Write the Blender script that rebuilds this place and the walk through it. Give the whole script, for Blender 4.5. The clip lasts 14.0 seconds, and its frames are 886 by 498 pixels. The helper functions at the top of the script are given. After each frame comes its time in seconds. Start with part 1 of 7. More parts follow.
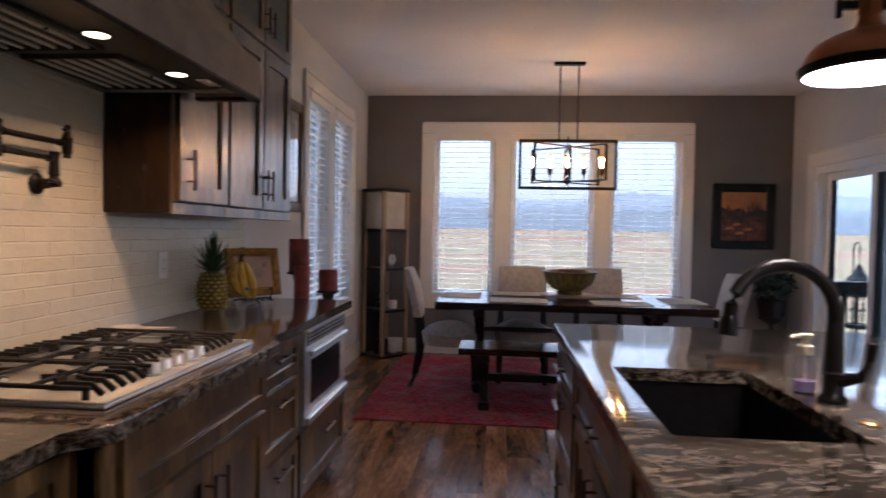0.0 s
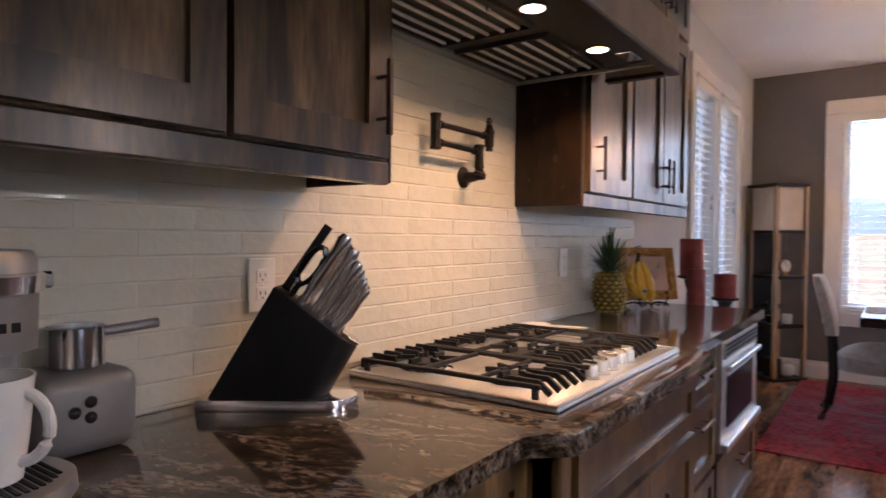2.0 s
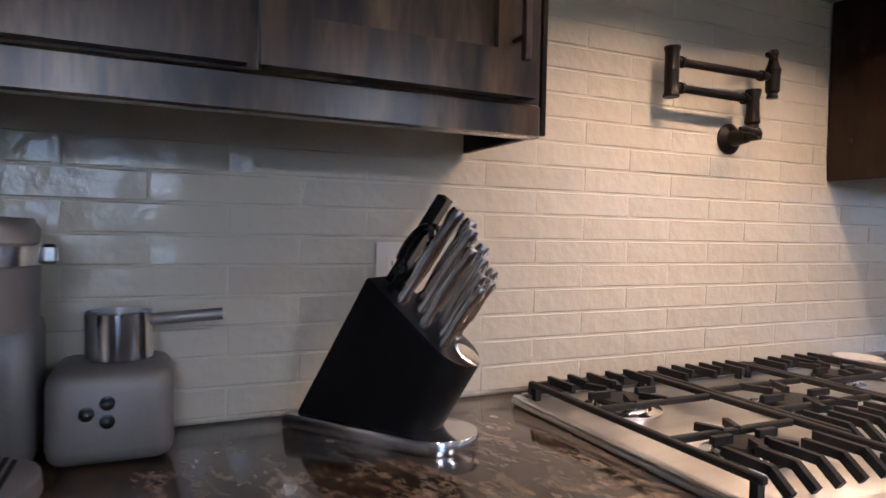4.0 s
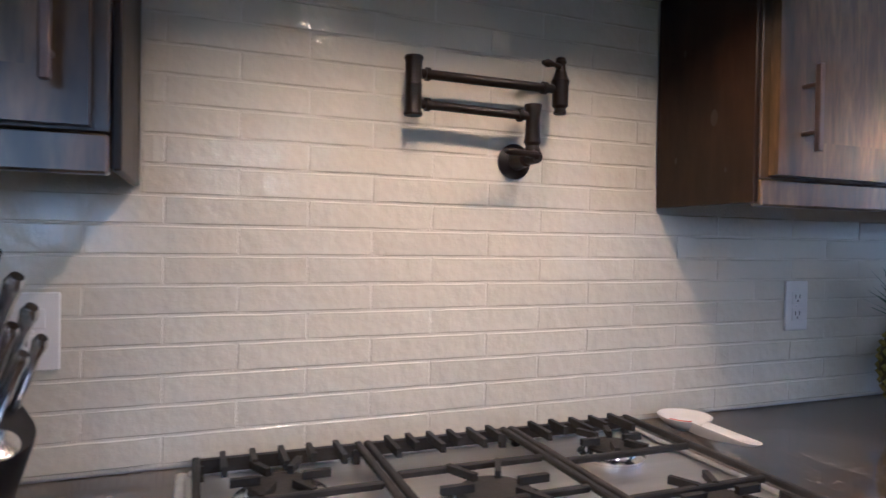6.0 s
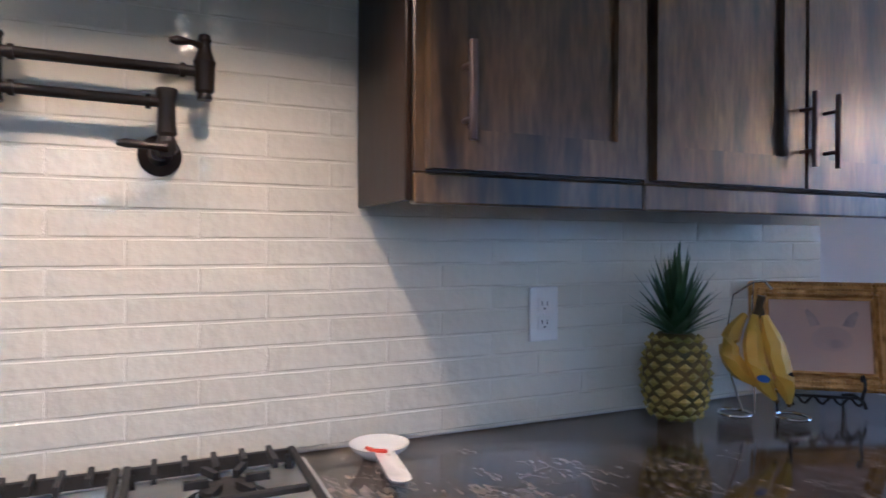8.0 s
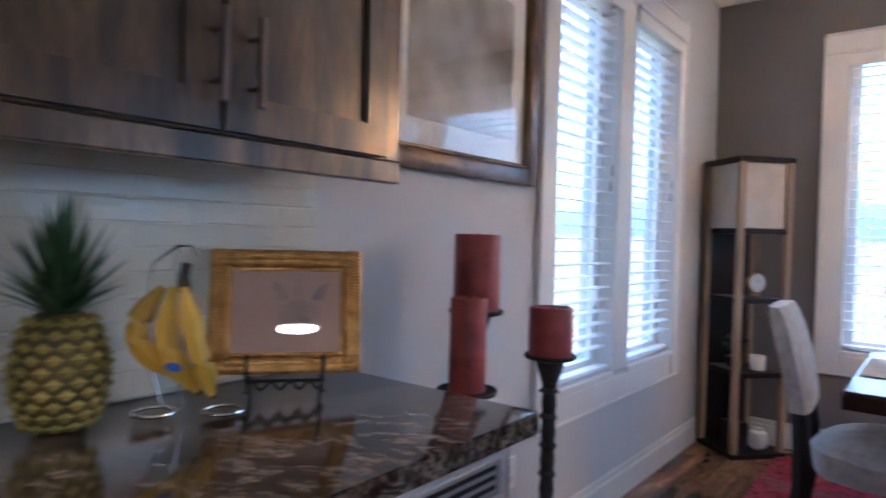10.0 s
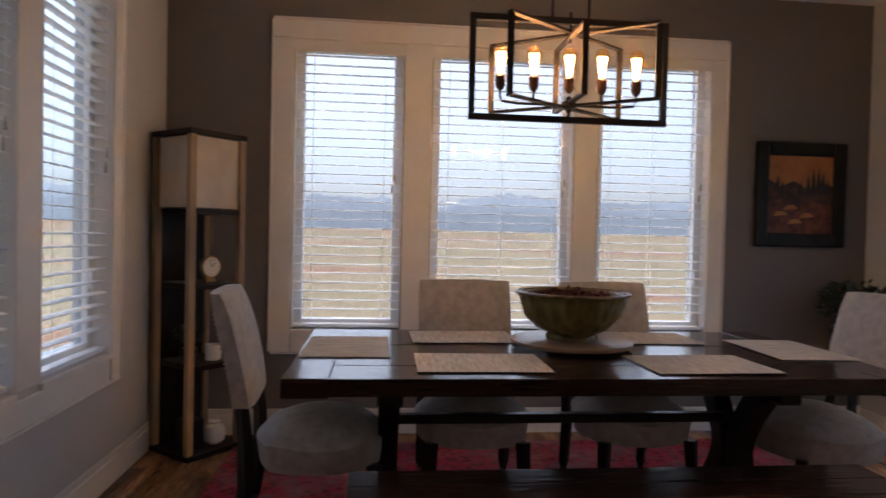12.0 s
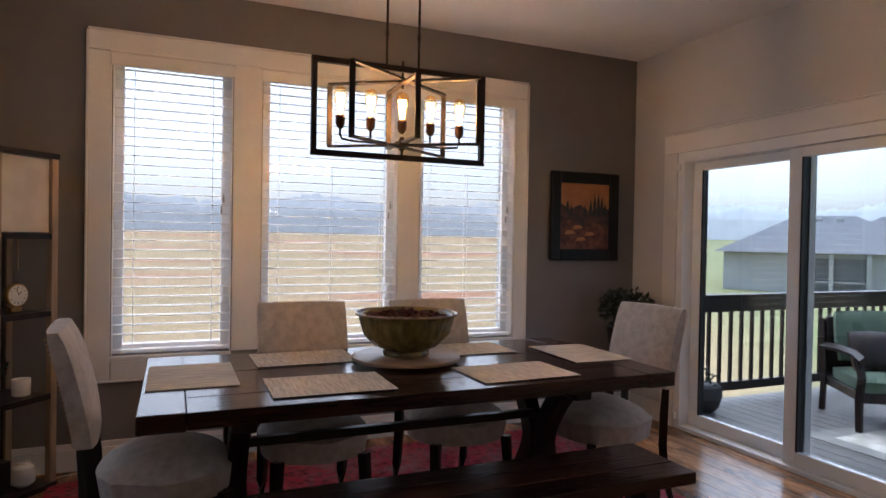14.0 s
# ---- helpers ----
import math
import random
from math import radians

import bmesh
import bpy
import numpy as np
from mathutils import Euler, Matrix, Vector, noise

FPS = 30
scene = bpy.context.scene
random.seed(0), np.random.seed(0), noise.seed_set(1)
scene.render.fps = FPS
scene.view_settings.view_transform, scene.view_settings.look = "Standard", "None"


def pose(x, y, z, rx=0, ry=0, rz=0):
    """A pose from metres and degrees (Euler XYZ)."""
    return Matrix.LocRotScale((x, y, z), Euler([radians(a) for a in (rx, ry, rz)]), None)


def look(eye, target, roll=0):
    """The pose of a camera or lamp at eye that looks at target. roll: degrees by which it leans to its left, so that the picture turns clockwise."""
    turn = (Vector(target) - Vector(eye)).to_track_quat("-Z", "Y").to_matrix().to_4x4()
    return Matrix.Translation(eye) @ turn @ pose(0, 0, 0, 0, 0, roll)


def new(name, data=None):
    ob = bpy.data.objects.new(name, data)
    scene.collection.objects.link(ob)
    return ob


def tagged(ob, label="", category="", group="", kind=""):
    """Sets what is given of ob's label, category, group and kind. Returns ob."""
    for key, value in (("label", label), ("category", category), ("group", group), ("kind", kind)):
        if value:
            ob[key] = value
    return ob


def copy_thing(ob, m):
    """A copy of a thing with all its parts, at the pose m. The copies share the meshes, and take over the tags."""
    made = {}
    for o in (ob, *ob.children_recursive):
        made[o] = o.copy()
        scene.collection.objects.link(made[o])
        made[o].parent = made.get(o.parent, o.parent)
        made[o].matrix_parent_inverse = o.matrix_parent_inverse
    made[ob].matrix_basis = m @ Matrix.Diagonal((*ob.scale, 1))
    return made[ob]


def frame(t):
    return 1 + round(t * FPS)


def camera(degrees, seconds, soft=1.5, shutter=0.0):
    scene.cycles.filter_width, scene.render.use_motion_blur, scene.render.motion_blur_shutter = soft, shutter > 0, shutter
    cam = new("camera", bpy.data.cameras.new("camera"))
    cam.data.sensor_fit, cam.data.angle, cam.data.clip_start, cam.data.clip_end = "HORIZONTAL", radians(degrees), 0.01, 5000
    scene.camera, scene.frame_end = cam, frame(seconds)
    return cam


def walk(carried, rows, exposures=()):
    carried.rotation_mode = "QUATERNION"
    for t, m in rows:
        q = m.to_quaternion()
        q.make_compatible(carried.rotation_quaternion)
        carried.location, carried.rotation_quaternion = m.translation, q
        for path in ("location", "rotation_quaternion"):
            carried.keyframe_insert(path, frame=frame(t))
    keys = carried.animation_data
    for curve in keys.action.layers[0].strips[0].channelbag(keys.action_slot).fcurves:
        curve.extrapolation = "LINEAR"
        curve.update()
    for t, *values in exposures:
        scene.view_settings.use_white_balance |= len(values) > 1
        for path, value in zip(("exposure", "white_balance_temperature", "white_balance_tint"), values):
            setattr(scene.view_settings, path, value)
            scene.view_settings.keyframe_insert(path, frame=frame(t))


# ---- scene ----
cam = camera(69.8, 14.0, shutter=0.4)
PATH = [
    (0, (1.453, 0.392, 1.306), (1.276, 2.384, 1.254), 1.1),
    (0.5, (1.312, 0.43, 1.276), (0.892, 2.384, 1.227), 1.0),
    (1, (1.202, 0.468, 1.265), (0.536, 2.353, 1.215), 0.9),
    (1.5, (1.152, 0.509, 1.253), (0.231, 2.284, 1.21), 0.6),
    (2, (1.135, 0.574, 1.244), (-0.027, 2.201, 1.207), 0.5),
    (2.2, (1.13, 0.609, 1.239), (-0.12, 2.17, 1.202), 0.5),
    (4.5, (1.038, 1.24, 1.216), (-0.814, 1.992, 1.156), 1.0),
    (5, (1.05, 1.395, 1.218), (-0.804, 2.143, 1.158), 0.9),
    (5.5, (1.086, 1.555, 1.258), (-0.772, 2.292, 1.215), 0.8),
    (6, (1.1, 1.687, 1.282), (-0.764, 2.412, 1.254), 1.0),
    (6.5, (1.087, 1.819, 1.283), (-0.771, 2.557, 1.246), 1.1),
    (7, (1.095, 1.968, 1.3), (-0.752, 2.734, 1.278), 0.5),
    (9.3, (1.234, 2.622, 1.243), (-0.434, 3.724, 1.175), 1.8),
    (9.5, (1.228, 2.685, 1.236), (-0.336, 3.932, 1.191), 1.9),
    (10, (1.223, 2.864, 1.239), (-0.026, 4.426, 1.2), 1.5),
    (10.5, (1.2, 3.032, 1.218), (0.326, 4.831, 1.182), 1.3),
    (11, (1.215, 3.186, 1.206), (0.702, 5.119, 1.165), 1.3),
    (11.5, (1.24, 3.295, 1.196), (1.101, 5.289, 1.155), 1.3),
    (12, (1.25, 3.346, 1.217), (1.452, 5.335, 1.174), 1.3),
    (12.5, (1.196, 3.306, 1.26), (1.614, 5.262, 1.228), 1.4),
    (13, (1.123, 3.234, 1.301), (1.771, 5.126, 1.275), 1.1),
    (13.5, (1.077, 3.181, 1.325), (1.842, 5.029, 1.301), 1.0),
    (14, (1.059, 3.152, 1.331), (1.841, 4.993, 1.303), 1.0),
]
walk(cam, [(t, look(e, g, r)) for t, e, g, r in PATH], [(0.0, 2.65, 5350, 20), (0.5, 2.85, 5450, 21), (1.0, 2.8, 5350, 22), (2.2, 3.4, 5350, 22), (4.5, 3.25, 4400, 14), (5.5, 3.2, 4250, 13), (7.0, 2.95, 4000, 12), (9.3, 3.82, 4000, 10), (10.0, 3.6, 4500, 12), (10.5, 3.05, 4600, 13), (11.5, 2.3, 5600, 19), (12.0, 2.28, 6000, 20), (12.5, 2.3, 6000, 19), (13.0, 2.55, 6200, 19), (14.0, 2.55, 6050, 19)])

# ---- light ----
world = bpy.data.worlds.new("overcast_sky")
scene.world = world
world.use_nodes = True
wn, wl = world.node_tree.nodes, world.node_tree.links
sky = wn.new("ShaderNodeTexSky")
sky.sky_type = "NISHITA"
sky.sun_disc = False
sky.sun_elevation, sky.sun_rotation = radians(64), radians(0)
sky.air_density, sky.dust_density, sky.ozone_density = 1.0, 4.0, 1.0
soften = wn.new("ShaderNodeHueSaturation")
soften.inputs["Saturation"].default_value = 0.5
wl.new(sky.outputs[0], soften.inputs["Color"])
wl.new(soften.outputs[0], wn["Background"].inputs["Color"])
wn["Background"].inputs["Strength"].default_value = 0.15

sun = new("sun", bpy.data.lights.new("sun", "SUN"))
sun.data.energy, sun.data.angle, sun.data.color = 1.5, radians(140), (1.0, 0.98, 0.95)
sun.matrix_world = look((0, 0, 0), (0.0, -0.80, -0.60))

HOOD_LAMP, PENDANT_LAMP, BULB_LAMP = 0.5, 1.5, 0.8


def disk_lamp(name, place, radius, watts, colour, spread=180):
    ob = new(name, bpy.data.lights.new(name, "AREA"))
    ob.data.shape, ob.data.size, ob.data.energy, ob.data.color = "DISK", radius * 2, watts, colour
    ob.data.spread = radians(spread)
    ob.location = place
    return ob


# ---- materials ----
def nodes_of(name):
    m = bpy.data.materials.new(name)
    m.use_nodes = True
    return m, m.node_tree.nodes, m.node_tree.links, m.node_tree.nodes["Principled BSDF"]


def surf(name, c1, c2, scale=6.0, rough=0.5, bump=0.1, metal=0.0, stretch=(1, 1, 1), fine=40.0, detail=6.0, spread=(0.35, 0.65),
         rough2=None, vary=0.0, coat=0.0, distort=0.0, spec=0.5, sheen=0.0, grain=0.0):
    """A surface with two scales of variation: broad blotches in colour and fine grain in relief."""
    m, n, l, p = nodes_of(name)
    tc = n.new("ShaderNodeTexCoord")
    mp = n.new("ShaderNodeMapping")
    mp.inputs["Scale"].default_value = stretch
    info = n.new("ShaderNodeObjectInfo")
    off = n.new("ShaderNodeVectorMath")
    off.operation = "MULTIPLY_ADD"
    comb = n.new("ShaderNodeCombineXYZ")
    for k in range(3):
        l.new(info.outputs["Random"], comb.inputs[k])
    l.new(comb.outputs[0], off.inputs[0])
    off.inputs[1].default_value = (7.3, 11.1, 5.7)
    l.new(tc.outputs["Object"], off.inputs[2])
    l.new(off.outputs[0], mp.inputs["Vector"])
    big = n.new("ShaderNodeTexNoise")
    big.inputs["Scale"].default_value, big.inputs["Detail"].default_value = scale, detail
    big.inputs["Distortion"].default_value = distort
    small = n.new("ShaderNodeTexNoise")
    small.inputs["Scale"].default_value, small.inputs["Detail"].default_value = fine, 4.0
    l.new(mp.outputs[0], big.inputs["Vector"])
    l.new(mp.outputs[0], small.inputs["Vector"])
    ramp = n.new("ShaderNodeValToRGB")
    ramp.color_ramp.elements[0].position, ramp.color_ramp.elements[1].position = spread
    ramp.color_ramp.elements[0].color, ramp.color_ramp.elements[1].color = (*c1, 1), (*c2, 1)
    l.new(big.outputs["Fac"], ramp.inputs["Fac"])
    col = ramp.outputs[0]
    if grain:
        gr = n.new("ShaderNodeMapRange")
        gr.inputs["From Min"].default_value, gr.inputs["From Max"].default_value = 0.3, 0.7
        gr.inputs["To Min"].default_value, gr.inputs["To Max"].default_value = 1 - grain, 1 + grain
        l.new(small.outputs["Fac"], gr.inputs["Value"])
        streak = n.new("ShaderNodeHueSaturation")
        l.new(gr.outputs[0], streak.inputs["Value"])
        l.new(col, streak.inputs["Color"])
        col = streak.outputs[0]
    if vary:
        hsv = n.new("ShaderNodeHueSaturation")
        mr = n.new("ShaderNodeMapRange")
        mr.inputs["To Min"].default_value, mr.inputs["To Max"].default_value = 1 - vary, 1 + vary
        l.new(info.outputs["Random"], mr.inputs["Value"])
        l.new(mr.outputs[0], hsv.inputs["Value"])
        l.new(col, hsv.inputs["Color"])
        col = hsv.outputs[0]
    l.new(col, p.inputs["Base Color"])
    rr = n.new("ShaderNodeMapRange")
    rr.inputs["To Min"].default_value = rough
    rr.inputs["To Max"].default_value = rough2 if rough2 is not None else min(1, rough * 1.35 + 0.03)
    l.new(small.outputs["Fac"], rr.inputs["Value"])
    l.new(rr.outputs[0], p.inputs["Roughness"])
    p.inputs["Metallic"].default_value = metal
    p.inputs["Coat Weight"].default_value = coat
    p.inputs["Coat Roughness"].default_value = 0.26
    p.inputs["Specular IOR Level"].default_value = spec
    p.inputs["Sheen Weight"].default_value = sheen
    if bump:
        b = n.new("ShaderNodeBump")
        b.inputs["Strength"].default_value, b.inputs["Distance"].default_value = bump, 0.004
        l.new(small.outputs["Fac"], b.inputs["Height"])
        l.new(b.outputs[0], p.inputs["Normal"])
    return m


def glow(name, colour, strength):
    m, n, l, p = nodes_of(name)
    p.inputs["Base Color"].default_value = (*colour, 1)
    p.inputs["Emission Color"].default_value = (*colour, 1)
    p.inputs["Emission Strength"].default_value = strength
    return m


def pane_glass(name, tint=(1, 1, 1)):
    m, n, l, p = nodes_of(name)
    n.remove(p)
    tr, gl, mix, fr = n.new("ShaderNodeBsdfTransparent"), n.new("ShaderNodeBsdfGlossy"), n.new("ShaderNodeMixShader"), n.new("ShaderNodeLayerWeight")
    tr.inputs[0].default_value = (*tint, 1)
    gl.inputs["Roughness"].default_value = 0.01
    fr.inputs["Blend"].default_value = 0.5
    power, scale = n.new("ShaderNodeMath"), n.new("ShaderNodeMath")
    power.operation, scale.operation = "POWER", "MULTIPLY_ADD"
    power.inputs[1].default_value = 4.0
    scale.inputs[1].default_value, scale.inputs[2].default_value = 0.8, 0.03
    l.new(fr.outputs["Facing"], power.inputs[0])
    l.new(power.outputs[0], scale.inputs[0])
    l.new(scale.outputs[0], mix.inputs[0])
    l.new(tr.outputs[0], mix.inputs[1])
    l.new(gl.outputs[0], mix.inputs[2])
    l.new(mix.outputs[0], n["Material Output"].inputs["Surface"])
    return m


def granite():
    """Dark polished granite with drifting cream and rust veins."""
    m, n, l, p = nodes_of("dark_granite")
    tc = n.new("ShaderNodeTexCoord")
    drift = n.new("ShaderNodeMapping")
    drift.inputs["Rotation"].default_value = (0, 0, radians(-14))
    mp = n.new("ShaderNodeMapping")
    mp.inputs["Scale"].default_value = (0.62, 1.25, 1.3)
    l.new(tc.outputs["Object"], drift.inputs["Vector"])
    l.new(drift.outputs[0], mp.inputs["Vector"])

    def ramped(scale, detail, distort, stops, rgh=0.6):
        t = n.new("ShaderNodeTexNoise")
        t.inputs["Scale"].default_value, t.inputs["Detail"].default_value = scale, detail
        t.inputs["Roughness"].default_value, t.inputs["Distortion"].default_value = rgh, distort
        l.new(mp.outputs[0], t.inputs["Vector"])
        r = n.new("ShaderNodeValToRGB")
        while len(r.color_ramp.elements) < len(stops):
            r.color_ramp.elements.new(0.5)
        for e, (pos, c) in zip(r.color_ramp.elements, stops):
            e.position, e.color = pos, (*c, 1)
        l.new(t.outputs["Fac"], r.inputs["Fac"])
        return r.outputs[0]

    base = ramped(44, 10, 0.5, [(0.36, (0.004, 0.0035, 0.003)), (0.52, (0.022, 0.015, 0.010)), (0.68, (0.11, 0.072, 0.042))], 0.74)
    vein = ramped(88, 12, 0.3, [(0.0, (0, 0, 0)), (0.42, (0.05, 0.05, 0.05)), (0.54, (0.60, 0.60, 0.60)), (0.68, (1, 1, 1))], 0.76)
    area = ramped(13, 5, 1.8, [(0.44, (0.05, 0.05, 0.05)), (0.57, (1, 1, 1))])
    tone = ramped(7, 3, 0, [(0.35, (0.17, 0.125, 0.085)), (0.6, (0.36, 0.31, 0.255))])
    mul = n.new("ShaderNodeMix")
    mul.data_type, mul.blend_type = "RGBA", "MULTIPLY"
    mul.inputs[0].default_value = 1
    l.new(vein, mul.inputs[6])
    l.new(area, mul.inputs[7])
    bw = n.new("ShaderNodeRGBToBW")
    l.new(mul.outputs[2], bw.inputs[0])
    mix = n.new("ShaderNodeMix")
    mix.data_type = "RGBA"
    l.new(bw.outputs[0], mix.inputs[0])
    l.new(base, mix.inputs[6])
    l.new(tone, mix.inputs[7])
    l.new(mix.outputs[2], p.inputs["Base Color"])
    p.inputs["Roughness"].default_value = 0.09
    p.inputs["IOR"].default_value = 1.55
    return m


def glazed_tile():
    """Hand-made glazed tile: slightly wavy, glossy, each one a little different."""
    m, n, l, p = nodes_of("glazed_tile")
    tc, info = n.new("ShaderNodeTexCoord"), n.new("ShaderNodeObjectInfo")
    add = n.new("ShaderNodeVectorMath")
    add.operation = "MULTIPLY_ADD"
    l.new(info.outputs["Random"], add.inputs[0])
    add.inputs[1].default_value = (9, 17, 23)
    l.new(tc.outputs["Object"], add.inputs[2])
    wave, fine = n.new("ShaderNodeTexNoise"), n.new("ShaderNodeTexNoise")
    wave.inputs["Scale"].default_value, wave.inputs["Detail"].default_value = 16, 2
    fine.inputs["Scale"].default_value, fine.inputs["Detail"].default_value = 70, 3
    for t in (wave, fine):
        l.new(add.outputs[0], t.inputs["Vector"])
    ramp = n.new("ShaderNodeValToRGB")
    ramp.color_ramp.elements[0].color, ramp.color_ramp.elements[1].color = (0.615, 0.585, 0.48, 1), (0.66, 0.63, 0.52, 1)
    l.new(info.outputs["Random"], ramp.inputs["Fac"])
    l.new(ramp.outputs[0], p.inputs["Base Color"])
    b1, b2 = n.new("ShaderNodeBump"), n.new("ShaderNodeBump")
    b1.inputs["Strength"].default_value, b1.inputs["Distance"].default_value = 0.5, 0.007
    b2.inputs["Strength"].default_value, b2.inputs["Distance"].default_value = 0.5, 0.0020
    l.new(wave.outputs["Fac"], b1.inputs["Height"])
    l.new(fine.outputs["Fac"], b2.inputs["Height"])
    l.new(b1.outputs[0], b2.inputs["Normal"])
    l.new(b2.outputs[0], p.inputs["Normal"])
    p.inputs["Roughness"].default_value = 0.08
    return m


def rug_wool():
    m, n, l, p = nodes_of("worn_red_wool")
    tc = n.new("ShaderNodeTexCoord")
    vor, big, fine = n.new("ShaderNodeTexVoronoi"), n.new("ShaderNodeTexNoise"), n.new("ShaderNodeTexNoise")
    vor.inputs["Scale"].default_value = 24
    big.inputs["Scale"].default_value, big.inputs["Detail"].default_value, big.inputs["Roughness"].default_value = 3.2, 10, 0.75
    fine.inputs["Scale"].default_value, fine.inputs["Detail"].default_value = 120, 2
    for t in (vor, big, fine):
        l.new(tc.outputs["Object"], t.inputs["Vector"])
    r1, r2 = n.new("ShaderNodeValToRGB"), n.new("ShaderNodeValToRGB")
    for e, (pos, c) in zip(r1.color_ramp.elements, [(0.15, (0.06, 0.005, 0.010)), (0.6, (0.32, 0.015, 0.036))]):
        e.position, e.color = pos, (*c, 1)
    l.new(vor.outputs["Distance"], r1.inputs["Fac"])
    for e, (pos, c) in zip(r2.color_ramp.elements, [(0.46, (0, 0, 0)), (0.66, (1, 1, 1))]):
        e.position, e.color = pos, (*c, 1)
    l.new(big.outputs["Fac"], r2.inputs["Fac"])
    mix = n.new("ShaderNodeMix")
    mix.data_type = "RGBA"
    l.new(r2.outputs[0], mix.inputs[0])
    l.new(r1.outputs[0], mix.inputs[6])
    mix.inputs[7].default_value = (0.24, 0.12, 0.12, 1)
    l.new(mix.outputs[2], p.inputs["Base Color"])
    b = n.new("ShaderNodeBump")
    b.inputs["Strength"].default_value, b.inputs["Distance"].default_value = 0.6, 0.004
    l.new(fine.outputs["Fac"], b.inputs["Height"])
    l.new(b.outputs[0], p.inputs["Normal"])
    p.inputs["Roughness"].default_value = 0.95
    return m


M = {}
M["wall"] = surf("pale_grey_paint", (0.57, 0.56, 0.55), (0.60, 0.59, 0.58), 2, 0.7, 0.12, fine=180)
M["accent"] = surf("dark_grey_paint", (0.160, 0.151, 0.148), (0.178, 0.168, 0.164), 2, 0.65, 0.12, fine=180)
M["ceiling"] = surf("ceiling_paint", (0.80, 0.785, 0.765), (0.84, 0.825, 0.805), 2, 0.9, 0.25, fine=120)
M["trim"] = surf("white_trim_paint", (0.72, 0.70, 0.67), (0.77, 0.75, 0.72), 3, 0.4, 0.05, fine=60)
M["blind"] = surf("white_blind_slat", (0.80, 0.81, 0.82), (0.85, 0.86, 0.87), 3, 0.4, 0.05, fine=60)
bn_, bl_ = M["blind"].node_tree.nodes, M["blind"].node_tree.links
thin, blend = bn_.new("ShaderNodeBsdfTranslucent"), bn_.new("ShaderNodeMixShader")
thin.inputs["Color"].default_value = (0.84, 0.86, 0.88, 1)
blend.inputs[0].default_value = 0.4
bl_.new(bn_["Principled BSDF"].outputs[0], blend.inputs[1])
bl_.new(thin.outputs[0], blend.inputs[2])
bl_.new(blend.outputs[0], bn_["Material Output"].inputs["Surface"])
M["vinyl"] = surf("white_vinyl", (0.74, 0.75, 0.76), (0.79, 0.80, 0.81), 3, 0.35, 0.03)
M["glass"] = pane_glass("window_glass", (0.50, 0.53, 0.55))      # dark tint for insect screens, and to tame the bright outdoors
M["clear_glass"] = pane_glass("door_glass", (0.57, 0.62, 0.65))
M["granite"] = granite()
M["tile"] = glazed_tile()
M["grout"] = surf("grout", (0.60, 0.57, 0.48), (0.68, 0.65, 0.55), 12, 0.9, 0.4, fine=200)
M["alder"] = surf("stained_alder", (0.014, 0.0080, 0.0038), (0.150, 0.090, 0.034), 3.4, 0.26, 0.12, stretch=(1.6, 1.6, 0.30), fine=60, distort=1.6, vary=0.22, rough2=0.40, spec=0.5, spread=(0.36, 0.66), detail=10, coat=0.65, grain=0.4)
# alder copy with shade in its colour, against the hood lamps: end panels, rim
M["alder_darkened"] = surf("darkened_alder", (0.0045, 0.0025, 0.0016), (0.030, 0.015, 0.0075), 3.4, 0.3, 0.10, stretch=(1.5, 1.5, 0.4), fine=30, distort=1.6, rough2=0.42, spec=0.25, spread=(0.34, 0.7), detail=9, grain=0.4)
# near-black alder puts the recess shade into the plinths' colour
M["alder_shaded"] = surf("stained_alder_recess_shade", (0.012, 0.008, 0.006), (0.02, 0.014, 0.01), 5, 0.5, 0.1)
M["knot"] = surf("alder_knot", (0.012, 0.007, 0.005), (0.03, 0.016, 0.01), 30, 0.4, 0.1)
M["walnut"] = surf("dark_table_wood", (0.010, 0.005, 0.004), (0.036, 0.016, 0.012), 4, 0.09, 0.4, stretch=(0.25, 2.4, 2.4), fine=26, distort=0.6, vary=0.18, rough2=0.22, grain=0.4)
M["espresso"] = surf("espresso_wood", (0.007, 0.0045, 0.004), (0.017, 0.0095, 0.0075), 6, 0.3, 0.08, stretch=(2, 2, 0.4), vary=0.1, spec=0.22)
M["plank"] = surf("hardwood_plank", (0.125, 0.060, 0.028), (0.41, 0.22, 0.113), 3.0, 0.15, 0.10, stretch=(2.2, 0.4, 1), fine=30, distort=1.2, vary=0.3, rough2=0.28, grain=0.35)
M["steel"] = surf("brushed_steel", (0.74, 0.73, 0.71), (0.84, 0.83, 0.81), 3, 0.30, 0.05, 1.0, stretch=(12, 0.8, 12), fine=60)
M["chrome"] = surf("bright_steel", (0.76, 0.76, 0.76), (0.84, 0.84, 0.84), 4, 0.12, 0.0, 1.0)
M["iron"] = surf("cast_iron", (0.014, 0.014, 0.014), (0.03, 0.029, 0.028), 20, 0.5, 0.25, fine=300, spec=0.25)
M["bronze"] = surf("oiled_bronze", (0.006, 0.005, 0.0045), (0.014, 0.010, 0.008), 14, 0.28, 0.05, 0.0, fine=80, spec=0.22)
M["pull"] = surf("dark_bronze_pull", (0.12, 0.088, 0.076), (0.20, 0.15, 0.13), 14, 0.28, 0.04, 0.9)
M["plaster"] = surf("taupe_plaster", (0.36, 0.30, 0.255), (0.49, 0.42, 0.36), 9, 0.85, 0.9, fine=55, spread=(0.3, 0.7))
M["black"] = surf("black_plastic", (0.006, 0.006, 0.0065), (0.010, 0.010, 0.0105), 10, 0.36, 0.05, fine=200, spec=0.2)
